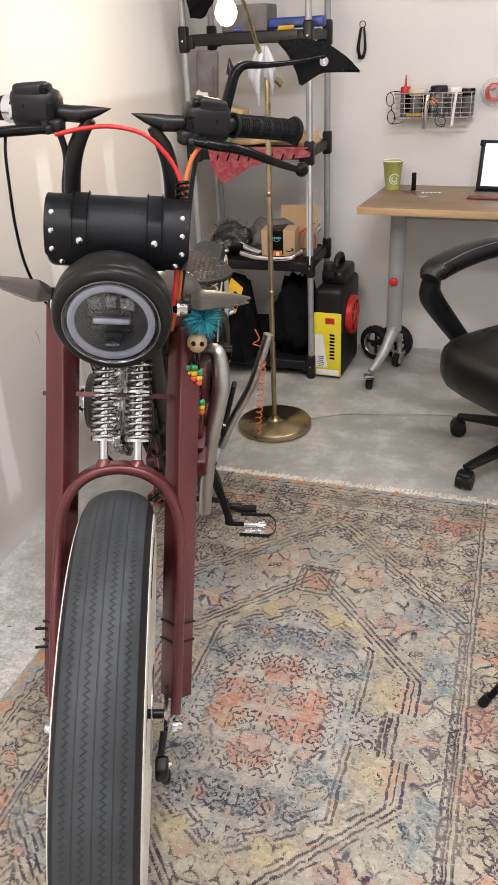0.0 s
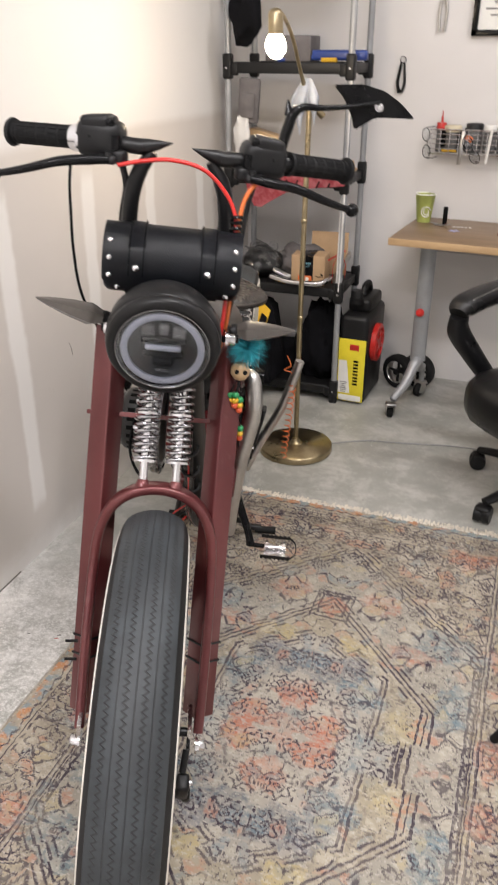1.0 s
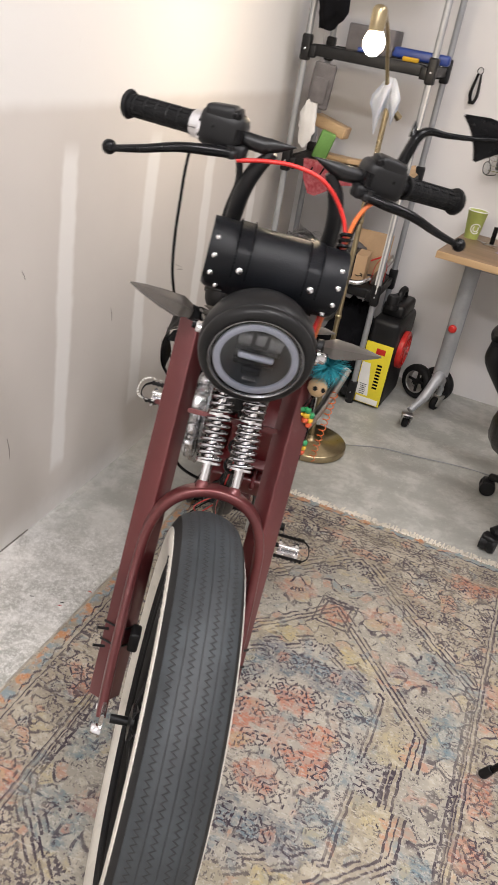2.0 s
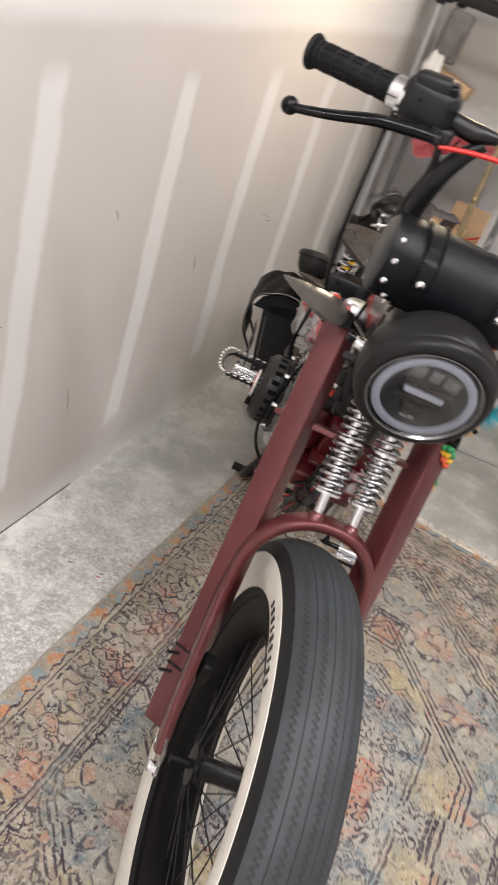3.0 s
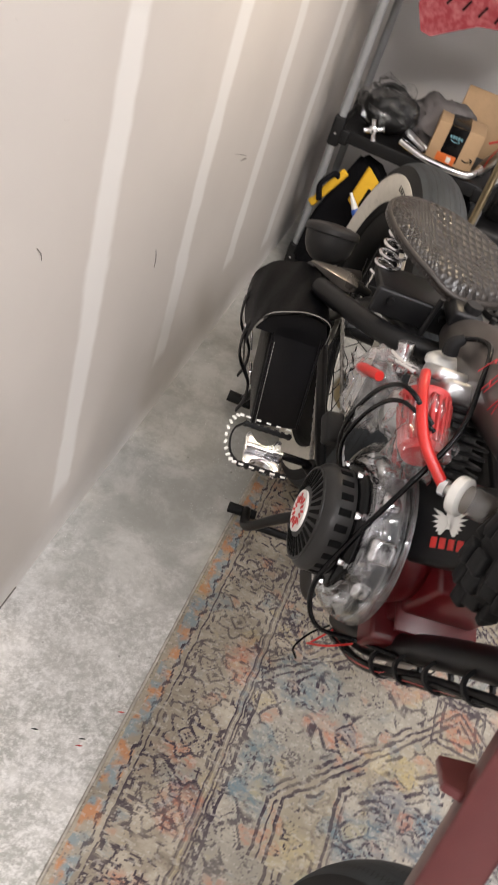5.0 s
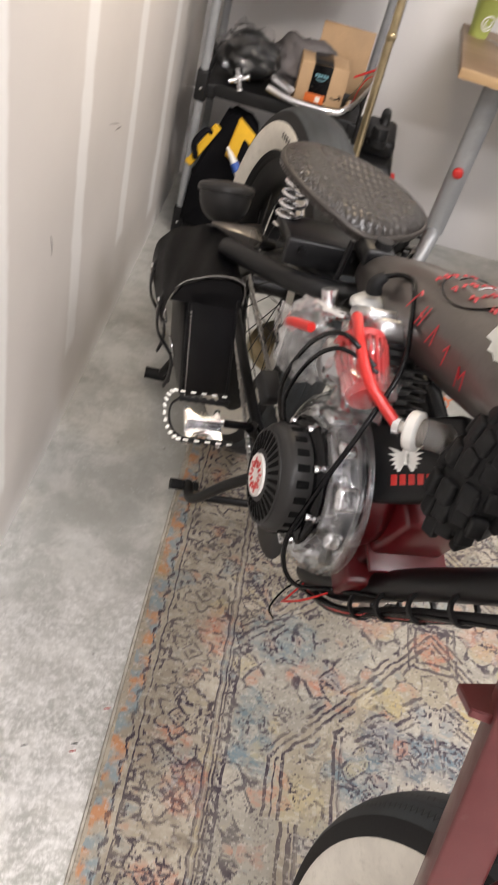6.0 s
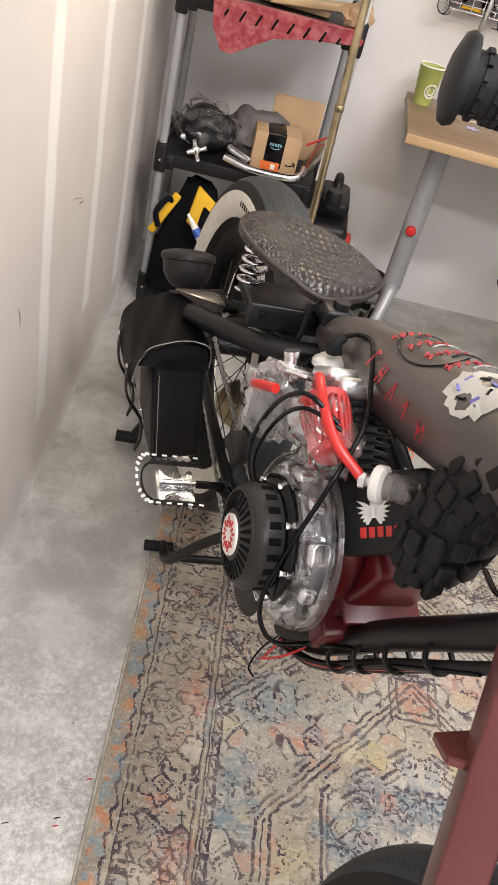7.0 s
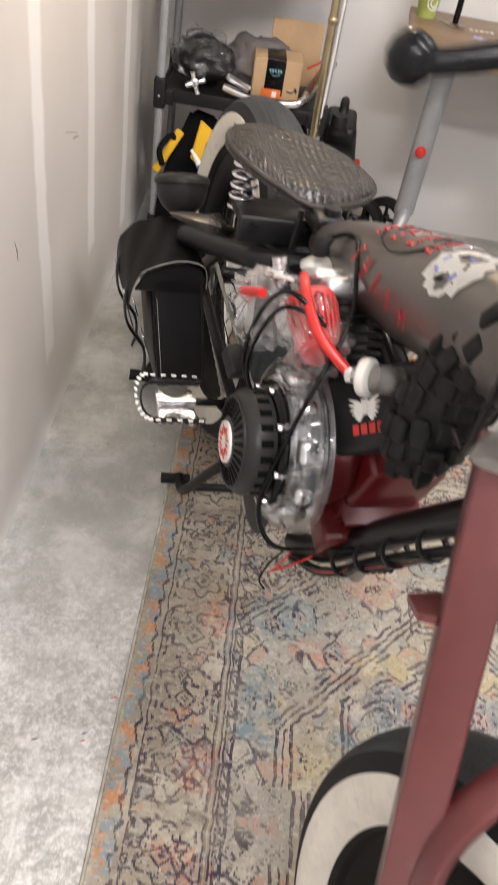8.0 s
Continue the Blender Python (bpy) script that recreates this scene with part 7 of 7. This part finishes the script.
arm = part("arm", tube([(0.040, 0.15, 1.195), (0.002, 0.115, 1.245), (-0.005, 0.03, 1.335), (0.0, -0.07, 1.425), (0.010, -0.20, 1.482), (0.015, -0.285, 1.487)], [0.012, 0.0085, 0.006, 0.006, 0.006, 0.006], 12, 5), BRASS, fl, "jointed brass arm")
part("socket", lathe([(0.021, 0.0), (0.021, 0.05), (0.016, 0.06), (0.006, 0.064), (0.0, 0.064)], 24, pose(0.017, -0.289, 1.433)), BRASS, arm)
gb = part("bulb", moved(lathe([(0.0, -0.062), (0.014, -0.058), (0.027, -0.042), (0.030, -0.028), (0.026, -0.012), (0.016, 0.004), (0.013, 0.014), (0.0, 0.014)], 32), pose(0.017, -0.289, 1.432)), GLOW, arm, "bare glowing light bulb")
gb.visible_shadow = False
rag = thing("white_rag", "white cotton rag draped over the lamp joint", "cloth", pose(0.516, 2.900, 1.262) @ Matrix.Scale(1.4, 4))
rb = bmesh.new()
rows = []
for i in range(25):
    u = i / 24
    lobe = 0.060 + 0.065 * math.exp(-((u - 0.28) / 0.16) ** 2) + 0.040 * math.exp(-((u - 0.80) / 0.13) ** 2)
    row = []
    for j in range(13):
        v = j / 12
        x = (u - 0.5) * (0.020 + 0.048 * min(1, v * 1.6)) + 0.003 * math.sin(13 * u + 4 * v)
        y = -0.018 - 0.012 * math.sin(v * 3) + 0.011 * math.sin(4 * math.pi * u) * min(1, v * 1.5)
        row.append(rb.verts.new((x, y, 0.034 - lobe * v)))
    rows.append(row)
for a, b in zip(rows, rows[1:]):
    for j in range(12):
        rb.faces.new((a[j], a[j + 1], b[j + 1], b[j]))
bmesh.ops.solidify(rb, geom=rb.faces[:], thickness=0.003)
part("fabric", rb, basic("bluish_cotton", (0.50, 0.54, 0.62), 0.9, var=0.08, fine=700, bump=0.5, depth=0.001), rag)
simple("power_cord", tube([(0.66, 2.89, 0.0), (0.79, 2.96, 0.0), (0.93, 2.985, 0.001), (1.14, 3.03, 0.0), (1.5, 3.05, 0.0), (1.9, 3.25, 0.0)], 0.0021, 8, 8), GREYPAINT, "thin grey power cord lying on the concrete", "cord")

# ---- desk ----
DESK_Z = 0.745
dk = thing("desk", "brown laminate desk on grey steel legs with casters", "table", pose(0.762, 3.237, 0, 0, 0, -5))
part("tabletop", box((0.80, 0.235, DESK_Z - 0.014), (1.60, 0.48, 0.028), 0.003), WOOD, dk, "brown laminate top")
part("edge_band", box((0.80, -0.0065, DESK_Z - 0.014), (1.60, 0.003, 0.027), 0.001), PALEWOOD, dk, "pale wood edge band")


def caster(parent, c, turn):
    m = pose(c[0], c[1], c[2], 0, 0, turn)
    f = part("caster", moved(join(box((0, 0.0, 0.062), (0.045, 0.035, 0.016), 0.004), box((0.018, 0.012, 0.042), (0.005, 0.035, 0.05), 0.002, (20, 0, 0)), box((-0.018, 0.012, 0.042), (0.005, 0.035, 0.05), 0.002, (20, 0, 0))), m), STEEL, parent)
    part("caster_wheel", moved(lathe([(0.006, -0.012), (0.026, -0.012), (0.030, -0.008), (0.030, 0.008), (0.026, 0.012), (0.006, 0.012)], 28), m @ pose(0, 0.018, 0.030, 0, 90, 0)), RUBBER, f)
    part("brake_tab", moved(box((0, -0.022, 0.062), (0.03, 0.03, 0.006), 0.002, (-25, 0, 0)), m), PLASTIC, f)


for lx in (0.128, 1.42):
    leg = part("leg", tube([(lx, 0.15, DESK_Z - 0.03), (lx, 0.15, 0.45), (lx, 0.15, 0.21)], 0.021, 20, 2, flat=1.55), GREYPAINT, dk, "oval grey steel leg")
    part("foot", tube([(lx, 0.27, 0.14), (lx, 0.19, 0.165), (lx, 0.13, 0.21), (lx - 0.020, 0.06, 0.135), (lx - 0.052, -0.015, 0.080)], [0.016, 0.022, 0.024, 0.021, 0.014], 14, 5), GREYPAINT, leg)
    caster(leg, (lx - 0.055, -0.020, -0.004), 20)
    caster(leg, (lx, 0.285, -0.004), 160)
    part("crossfoot", rod((lx, 0.27, 0.14), (lx, 0.285, 0.06), 0.012, 10), GREYPAINT, leg)
    part("knob", moved(lathe([(0.014, 0), (0.017, 0.004), (0.017, 0.014), (0.012, 0.018), (0.0, 0.018)], 12), pose(lx - 0.004, 0.133, 0.425, 90, 0, 0)), RED, leg, "red clamping knob")
part("rail", box((0.76, 0.17, DESK_Z - 0.05), (1.30, 0.04, 0.04), 0.004), GREYPAINT, dk)
for k, (x, y) in enumerate(((0.800, 3.56), (0.885, 3.60))):
    w = thing("small_wheel", "small black tyred wheel standing by the desk leg", "wheel", pose(x, y, 0.076, 0, 90, 62 + 8 * k), "small wheels")
    part("tyre", lathe([(0.052, -0.022), (0.068, -0.024), (0.078, -0.014), (0.080, 0.0), (0.078, 0.014), (0.068, 0.024), (0.052, 0.022)], 40, close=True), RUBBER, w)
    part("rim", lathe([(0.050, -0.018), (0.053, -0.020), (0.053, 0.020), (0.050, 0.018)], 40, close=True), STEEL, w)
    part("hub", join(lathe([(0.014, -0.020), (0.014, 0.020)], 16), box((0, 0, 0), (0.10, 0.012, 0.008), 0.002), box((0, 0, 0), (0.012, 0.10, 0.008), 0.002)), PLASTIC, w)
cup = thing("paper_cup", "green paper coffee cup with pale swirl on the desk", "cup", pose(0.839, 3.600, DESK_Z))
part("wall", lathe([(0.028, 0.0), (0.0405, 0.110), (0.0425, 0.112), (0.0405, 0.1145), (0.0385, 0.112), (0.027, 0.004), (0.0, 0.004)], 36), basic("green_card_print", (0.36, 0.41, 0.11), 0.5, var=0.12), cup)
part("rim", lathe([(0.0405, 0.1105), (0.0428, 0.1125), (0.0405, 0.1155), (0.038, 0.1125)], 36, close=True), WHITEPLASTIC, cup, "rolled white rim")
sw = []
for r0, t0, t1 in ((0.020, 0.4, 5.6), (0.011, 2.2, 7.0)):
    sw.append(tube([((0.0355 + 0.012 * ((0.042 + r0 * math.sin(t)) - 0.045) / 0.11 * 1.0) * math.sin(0.35 + r0 * math.cos(t) / 0.036), -(0.0362 + 0.012 * ((0.042 + r0 * math.sin(t)) - 0.045) / 0.11) * math.cos(0.35 + r0 * math.cos(t) / 0.036), 0.045 + r0 * math.sin(t)) for t in [t0 + (t1 - t0) * i / 14 for i in range(15)]], 0.0022, 6, 2))
part("swirl", join(*sw), WHITEPLASTIC, cup, "pale printed swirl")
simple("black_marker", lathe([(0.0085, 0), (0.0095, 0.004), (0.0095, 0.066), (0.0085, 0.070), (0.0, 0.070)], 18, pose(0.930, 3.575, DESK_Z)), GLOSS, "black cylinder standing on the desk", "bottle")
keys = thing("key_bunch", "bunch of metal keys on the desk", "keys", pose(0.910, 3.535, DESK_Z))
part("ring", tube([(0.014 * math.cos(a), 0.014 * math.sin(a), 0.003) for a in [k * 0.5236 for k in range(13)]], 0.0012, 6, 1), CHROME, keys)
for k in range(4):
    part("key", moved(join(box((0.035, 0, 0.002), (0.035, 0.007, 0.002), 0.0005), lathe([(0.0095, 0.001), (0.0095, 0.003), (0.0, 0.003)], 14, pose(0.014, 0, 0))), pose(0, 0, 0.0012 * k, 0, 0, -40 + 60 * k)), STEEL if k % 2 else BRASS, keys)
st = simple("star_sticker", outline([(0.026 * (1 if k % 2 == 0 else 0.45) * math.sin(k * math.pi / 5), 0.026 * (1 if k % 2 == 0 else 0.45) * math.cos(k * math.pi / 5)) for k in range(10)], 0.001, pose(0.985, 3.440, DESK_Z + 0.0012, 90, 0, 8)), basic("lilac_sticker", (0.4, 0.4, 0.62), 0.5), "lilac star-shaped sticker on the desk", "sticker")
simple("script_sticker", join(*[box((0.975 + 0.016 * k, 3.525 + 0.001 * k, DESK_Z + 0.001), (0.011, 0.016 - 0.004 * (k % 2), 0.001), 0.0002, (0, 0, 8)) for k in range(5)]), WHITEPLASTIC, "white lettered sticker reduced to bars", "sticker")
tab = thing("tablet", "tablet in a black rugged case standing on the desk", "tablet", pose(1.255, 3.570, DESK_Z + 0.002, -14, 0, -8))
part("case", box((0, 0, 0.095), (0.16, 0.018, 0.19), 0.010, (0, 0, 0), 3), PLASTIC, tab)
part("screen", box((0.004, -0.0095, 0.097), (0.132, 0.002, 0.160), 0.001), SCREEN, tab)
for sx in (-1, 1):
    part("corner_guard", box((sx * 0.072, -0.004, 0.178), (0.022, 0.026, 0.024), 0.005), RUBBER, tab)
part("stand", box((0, 0.03, 0.004), (0.17, 0.09, 0.010), 0.004, (14, 0, 0)), PLASTIC, tab)
simple("red_notebook", box((1.255, 3.42, DESK_Z + 0.005), (0.20, 0.05, 0.008), 0.002, (0, 0, -6)), basic("dark_red_cover", (0.14, 0.03, 0.03), 0.5), "dark red flat notebook on the desk", "book")

# ---- on the back wall ----
BW = BACK - 0.001
ring = [(0.012 * math.cos(k * 0.5236), 0, 0.012 * math.sin(k * 0.5236)) for k in range(13)]
sn = thing("hanging_snips", "black-handled snips hanging on the wall hook", "tool", pose(0.676, BW - 0.010, 1.357))
part("ring", tube(ring, 0.0016, 6, 1), GLOSS, sn)
part("handle", tube([(-0.006, 0, -0.012), (-0.012, 0, -0.05), (-0.016, 0, -0.09), (-0.006, 0, -0.120)], [0.005, 0.006, 0.007, 0.006], 10, 5), GLOSS, sn)
part("handle", tube([(0.006, 0, -0.012), (0.010, 0, -0.05), (0.012, 0, -0.09), (0.004, 0, -0.120)], [0.004, 0.005, 0.006, 0.006], 10, 5), PLASTIC, sn)
part("catch", box((-0.004, 0, -0.118), (0.026, 0.010, 0.014), 0.004), GLOSS, sn)
ht = thing("hanging_pliers", "grey steel pliers hanging on the wall", "tool", pose(0.818, BW - 0.008, 1.622))
part("jaw", box((0, 0, -0.02), (0.018, 0.010, 0.05), 0.004), STEEL, ht)
for s in (-1, 1):
    part("handle", tube([(s * 0.004, 0, -0.04), (s * 0.014, 0, -0.09), (s * 0.010, 0, -0.165)], 0.006, 10, 4), STEEL, ht)
pf = thing("picture_frame", "black-framed document on the wall", "picture", pose(1.069, BW - 0.012, 1.587))
for c, s in (((0, 0, -0.135), (0.27, 0.02, 0.022)), ((0, 0, 0.135), (0.27, 0.02, 0.022)), ((-0.124, 0, 0), (0.022, 0.02, 0.292)), ((0.124, 0, 0), (0.022, 0.02, 0.292))):
    part("moulding", box(c, s, 0.003), GLOSS, pf)
part("sheet", box((0, 0.004, 0), (0.24, 0.004, 0.26), 0), WHITEPLASTIC, pf)
part("print", join(*[box((-0.03 + 0.01 * (k % 2), 0.0012, 0.08 - 0.022 * k), (0.12 - 0.02 * (k % 3), 0.001, 0.006), 0) for k in range(8)]), GREYCLOTH, pf, "grey bars of unreadable print")
# wire basket with its load
bk = thing("wire_basket", "bright wire basket on the wall holding small tools and jars", "basket", pose(0.978, BW - 0.045, 1.056))
for z in (0.048, 0.030, 0.012, -0.006, -0.026, -0.044):
    part("wire", tube([(-0.155, 0.042, z), (-0.155, -0.040, z), (0.155, -0.040, z), (0.155, 0.042, z)], 0.0018 if abs(z) < 0.04 else 0.003, 6, 1), CHROME, bk)
for k in range(9):
    x = -0.148 + 0.037 * k
    part("upright", tube([(x, -0.041, 0.049), (x, -0.041, -0.044), (x, 0.040, -0.044)], 0.0015, 6, 1), CHROME, bk)
load = (((-0.115, 0, 0.062), (0.020, "cap", RED)), ((-0.068, 0, 0.052), (0.036, "lid", basic("cream_lid", (0.6, 0.53, 0.38), 0.5))), ((0.018, 0.0, 0.062), (0.034, "lid", PLASTIC)), ((0.082, 0, 0.056), (0.027, "lid", WHITEPLASTIC)), ((0.135, 0, 0.050), (0.024, "lid", GLOSS)))
for (x, y, z), (r, nm, mt) in load:
    jar = tagged(clean_link("jar", lathe([(r * 0.9, -0.040), (r * 0.95, -0.036), (r * 0.95, z - 0.020), (r * 0.8, z - 0.012), (0, z - 0.012)], 20, pose(0.978 + x, BW - 0.045, 1.056)), basic("jar_body", (0.10, 0.10, 0.10), 0.3)), "small jar with lid in the wire basket", "jar", "jars in the basket")
    part("lid", lathe([(r, z - 0.014), (r, z + 0.006), (r * 0.9, z + 0.010), (0, z + 0.010)], 20, pose(0.978 + x, BW - 0.045, 1.056)), mt, jar)
simple("nozzle", rod((0.863, BW - 0.045, 1.126), (0.863, BW - 0.045, 1.171), 0.006, 10, 0.002), RED, "red plastic nozzle in the basket", "nozzle")
simple("tool_bundle", join(box((0.905, BW - 0.05, 1.066), (0.09, 0.04, 0.07), 0.01, (0, 6, 0), 2), box((1.07, BW - 0.04, 1.071), (0.07, 0.03, 0.09), 0.008, (0, 0, 0), 2), box((0.98, BW - 0.035, 1.066), (0.05, 0.03, 0.09), 0.008)), CLOTHBLACK, "dark small tools lying in the basket", "tools")
simple("yellow_marker", rod((0.875, BW - 0.075, 1.024), (0.935, BW - 0.075, 1.024), 0.006, 12), YELLOW, "yellow marker in the basket", "marker")
simple("orange_tool", box((0.98, BW - 0.075, 1.072), (0.03, 0.02, 0.022), 0.004, (0, 30, 0)), ORANGE, "orange plastic piece in the basket", "tool")
simple("white_pen", rod((1.057, BW - 0.090, 0.981), (1.068, BW - 0.088, 1.116), 0.0055, 12), WHITEPLASTIC, "white pen clipped to the basket", "pen")
simple("grey_pliers", box((0.954, BW - 0.090, 1.036), (0.016, 0.010, 0.13), 0.004, (0, 4, 0)), STEEL, "grey tool hooked on the basket", "tool")


def glasses(c, rot, label):
    gl = thing("eyeglasses", label, "glasses", pose(*c, *rot), "eyeglasses")
    for s in (-1, 1):
        rim = [(s * 0.033 + 0.025 * math.cos(a), 0, 0.019 * math.sin(a)) for a in [k * 0.3927 for k in range(17)]]
        r = part("rim", tube(rim, 0.0016, 6, 1), GLOSS, gl)
        part("lens", moved(lathe([(0.0, 0.0008), (0.018, 0.0), (0.0185, -0.001), (0.0, -0.001)], 20), pose(s * 0.033, 0, 0, 90, 0, 0) @ Matrix.Diagonal((1.28, 1.0, 1.0, 1.0))), CLEAR, r)
        part("temple", tube([(s * 0.060, 0, 0.004), (s * 0.060, 0.05, 0.004), (s * 0.056, 0.085, -0.01)], 0.0018, 6, 3), GLOSS, gl)
    part("bridge", tube([(-0.009, 0, 0.004), (0, -0.002, 0.008), (0.009, 0, 0.004)], 0.0016, 6, 3), GLOSS, gl)


glasses((0.812, BW - 0.090, 1.051), (0, 82, -30), "thin-framed eyeglasses hooked on the wire basket")
glasses((0.995, BW - 0.098, 1.031), (0, 58, 10), "black-framed eyeglasses hooked on the wire basket")
tp = thing("tape_roll", "red tape roll in clear wrapping hanging on the wall", "tape", pose(1.207, BW - 0.012, 1.097, 90, 0, 0))
part("roll", lathe([(0.020, -0.010), (0.034, -0.010), (0.034, 0.010), (0.020, 0.010)], 32, close=True), RED, tp)
part("wrapping", lathe([(0.012, -0.011), (0.050, -0.008), (0.052, 0.0), (0.050, 0.008), (0.012, 0.012)], 32, close=True), BAGFILM, tp)


# ---- office chair ----
def office_chair():
    ch = thing("office_chair", "black leather executive chair with white stitching and five-star base", "chair", pose(1.507, 2.735, -0.004, 0, 0, -45))
    # its own axes: front is -y
    def cushion(c, s, dome, rot=(0, 0, 0)):
        bm = bmesh.new()
        bmesh.ops.create_cube(bm, size=1)
        bmesh.ops.subdivide_edges(bm, edges=bm.edges[:], cuts=5, use_grid_fill=True)
        for v in bm.verts:
            p = v.co * 2
            q = Vector((p.x, p.y, p.z))
            n = (abs(p.x) ** 4 + abs(p.y) ** 4 + abs(p.z) ** 4) ** 0.25
            mx = max(abs(p.x), abs(p.y), abs(p.z))
            q = p * (mx / max(n, 1e-6))
            v.co = Vector((q.x * s[0] / 2, q.y * s[1] / 2, q.z * s[2] / 2 + (dome * (1 - p.x * p.x) * (1 - p.y * p.y) if p.z > 0 else 0)))
        return moved(bm, pose(*c, *rot))

    part("seat", cushion((0.03, -0.06, 0.370), (0.57, 0.55, 0.19), 0.03), CHAIRHIDE, ch, "padded black leather seat")
    part("seat_pan", box((0.02, -0.03, 0.28), (0.40, 0.38, 0.03), 0.01), PLASTIC, ch)
    edge = [(0.262 * math.copysign(abs(math.cos(a)) ** 0.5, math.cos(a)), 0.257 * math.copysign(abs(math.sin(a)) ** 0.5, math.sin(a)) - 0.06, 0.400) for a in [k * 2 * math.pi / 40 for k in range(41)]]
    part("seat_piping", tube([(x + 0.03, y, z) for x, y, z in edge], 0.004, 8, 1), CHAIRHIDE, ch)
    for k in range(0, 40):
        p, q = Vector(edge[k]) + Vector((0.03, 0, 0.012)), Vector(edge[k + 1]) + Vector((0.03, 0, 0.012))
        part("seam_stitch", rod(p.lerp(q, 0.2), p.lerp(q, 0.75), 0.0011, 5), THREAD, ch)
    part("backrest", cushion((-0.05, 0.235, 0.80), (0.56, 0.17, 0.72), 0.0, (-10, 0, 0)), CHAIRHIDE, ch, "padded black leather backrest")
    for s in (-1, 1):
        arm = part("armrest", tube([(s * 0.300, -0.285, 0.625), (s * 0.312, -0.25, 0.645), (s * 0.325, -0.13, 0.668), (s * 0.320, 0.0, 0.680), (s * 0.285, 0.06, 0.670), (s * 0.24, 0.14, 0.655)], [0.032, 0.050, 0.050, 0.046, 0.034, 0.028], 16, 6, flat=0.72), CHAIRHIDE, ch, "padded leather armrest with white stitching")
        part("arm_support", tube([(s * 0.302, -0.275, 0.615), (s * 0.310, -0.265, 0.56), (s * 0.300, -0.20, 0.47), (s * 0.27, -0.12, 0.36)], [0.036, 0.040, 0.036, 0.030], 14, 6, flat=0.7), CHAIRHIDE, arm)
        run = spline([(s * 0.312, -0.25, 0.645), (s * 0.325, -0.13, 0.668), (s * 0.320, 0.0, 0.680), (s * 0.285, 0.06, 0.670)], 14)
        for dx in (-0.036, 0.036):
            for p, q in list(zip(run, run[1:]))[::2]:
                o = Vector((dx, 0, 0.0275))
                part("stitch", rod(p + o, p.lerp(q, 1.3) + o, 0.0012, 5), THREAD, arm)
    part("gas_lift", rod((0, 0, 0.10), (0, 0, 0.29), 0.025, 20), GLOSS, ch)
    for k in range(5):
        a = 2 * math.pi * k / 5 + 0.92
        d = Vector((math.cos(a), math.sin(a), 0))
        lg = part("base_leg", tube([d * 0.02 + Vector((0, 0, 0.115)), d * 0.16 + Vector((0, 0, 0.105)), d * 0.325 + Vector((0, 0, 0.075))], [0.030, 0.026, 0.017], 12, 4, flat=0.7), PLASTIC, ch)
        m = Matrix.Translation(d * 0.325) @ Matrix.Rotation(a + 0.6, 4, "Z")
        part("caster", moved(join(lathe([(0.008, -0.028), (0.028, -0.026), (0.030, -0.008), (0.026, -0.004), (0.026, 0.004), (0.030, 0.008), (0.028, 0.026), (0.008, 0.028)], 24, pose(0, 0, 0.030, 90, 0, 0)), box((0, 0, 0.050), (0.045, 0.05, 0.022), 0.008, (0, 0, 0), 2)), m), PLASTIC, lg)


office_chair()

# tripod leg that reaches into view over the rug
tr = thing("tripod", "black tripod leg with rubber tip standing on the rug", "tripod", pose(0, 0, 0))
part("leg", tube([(1.384, 1.573, 0.012), (1.56, 1.54, 0.42), (1.70, 1.51, 0.80)], 0.008, 10, 1), GLOSS, tr)
part("rubber_tip", rod((1.379, 1.574, 0.004), (1.391, 1.571, 0.035), 0.012, 12, 0.010), RUBBER, tr)
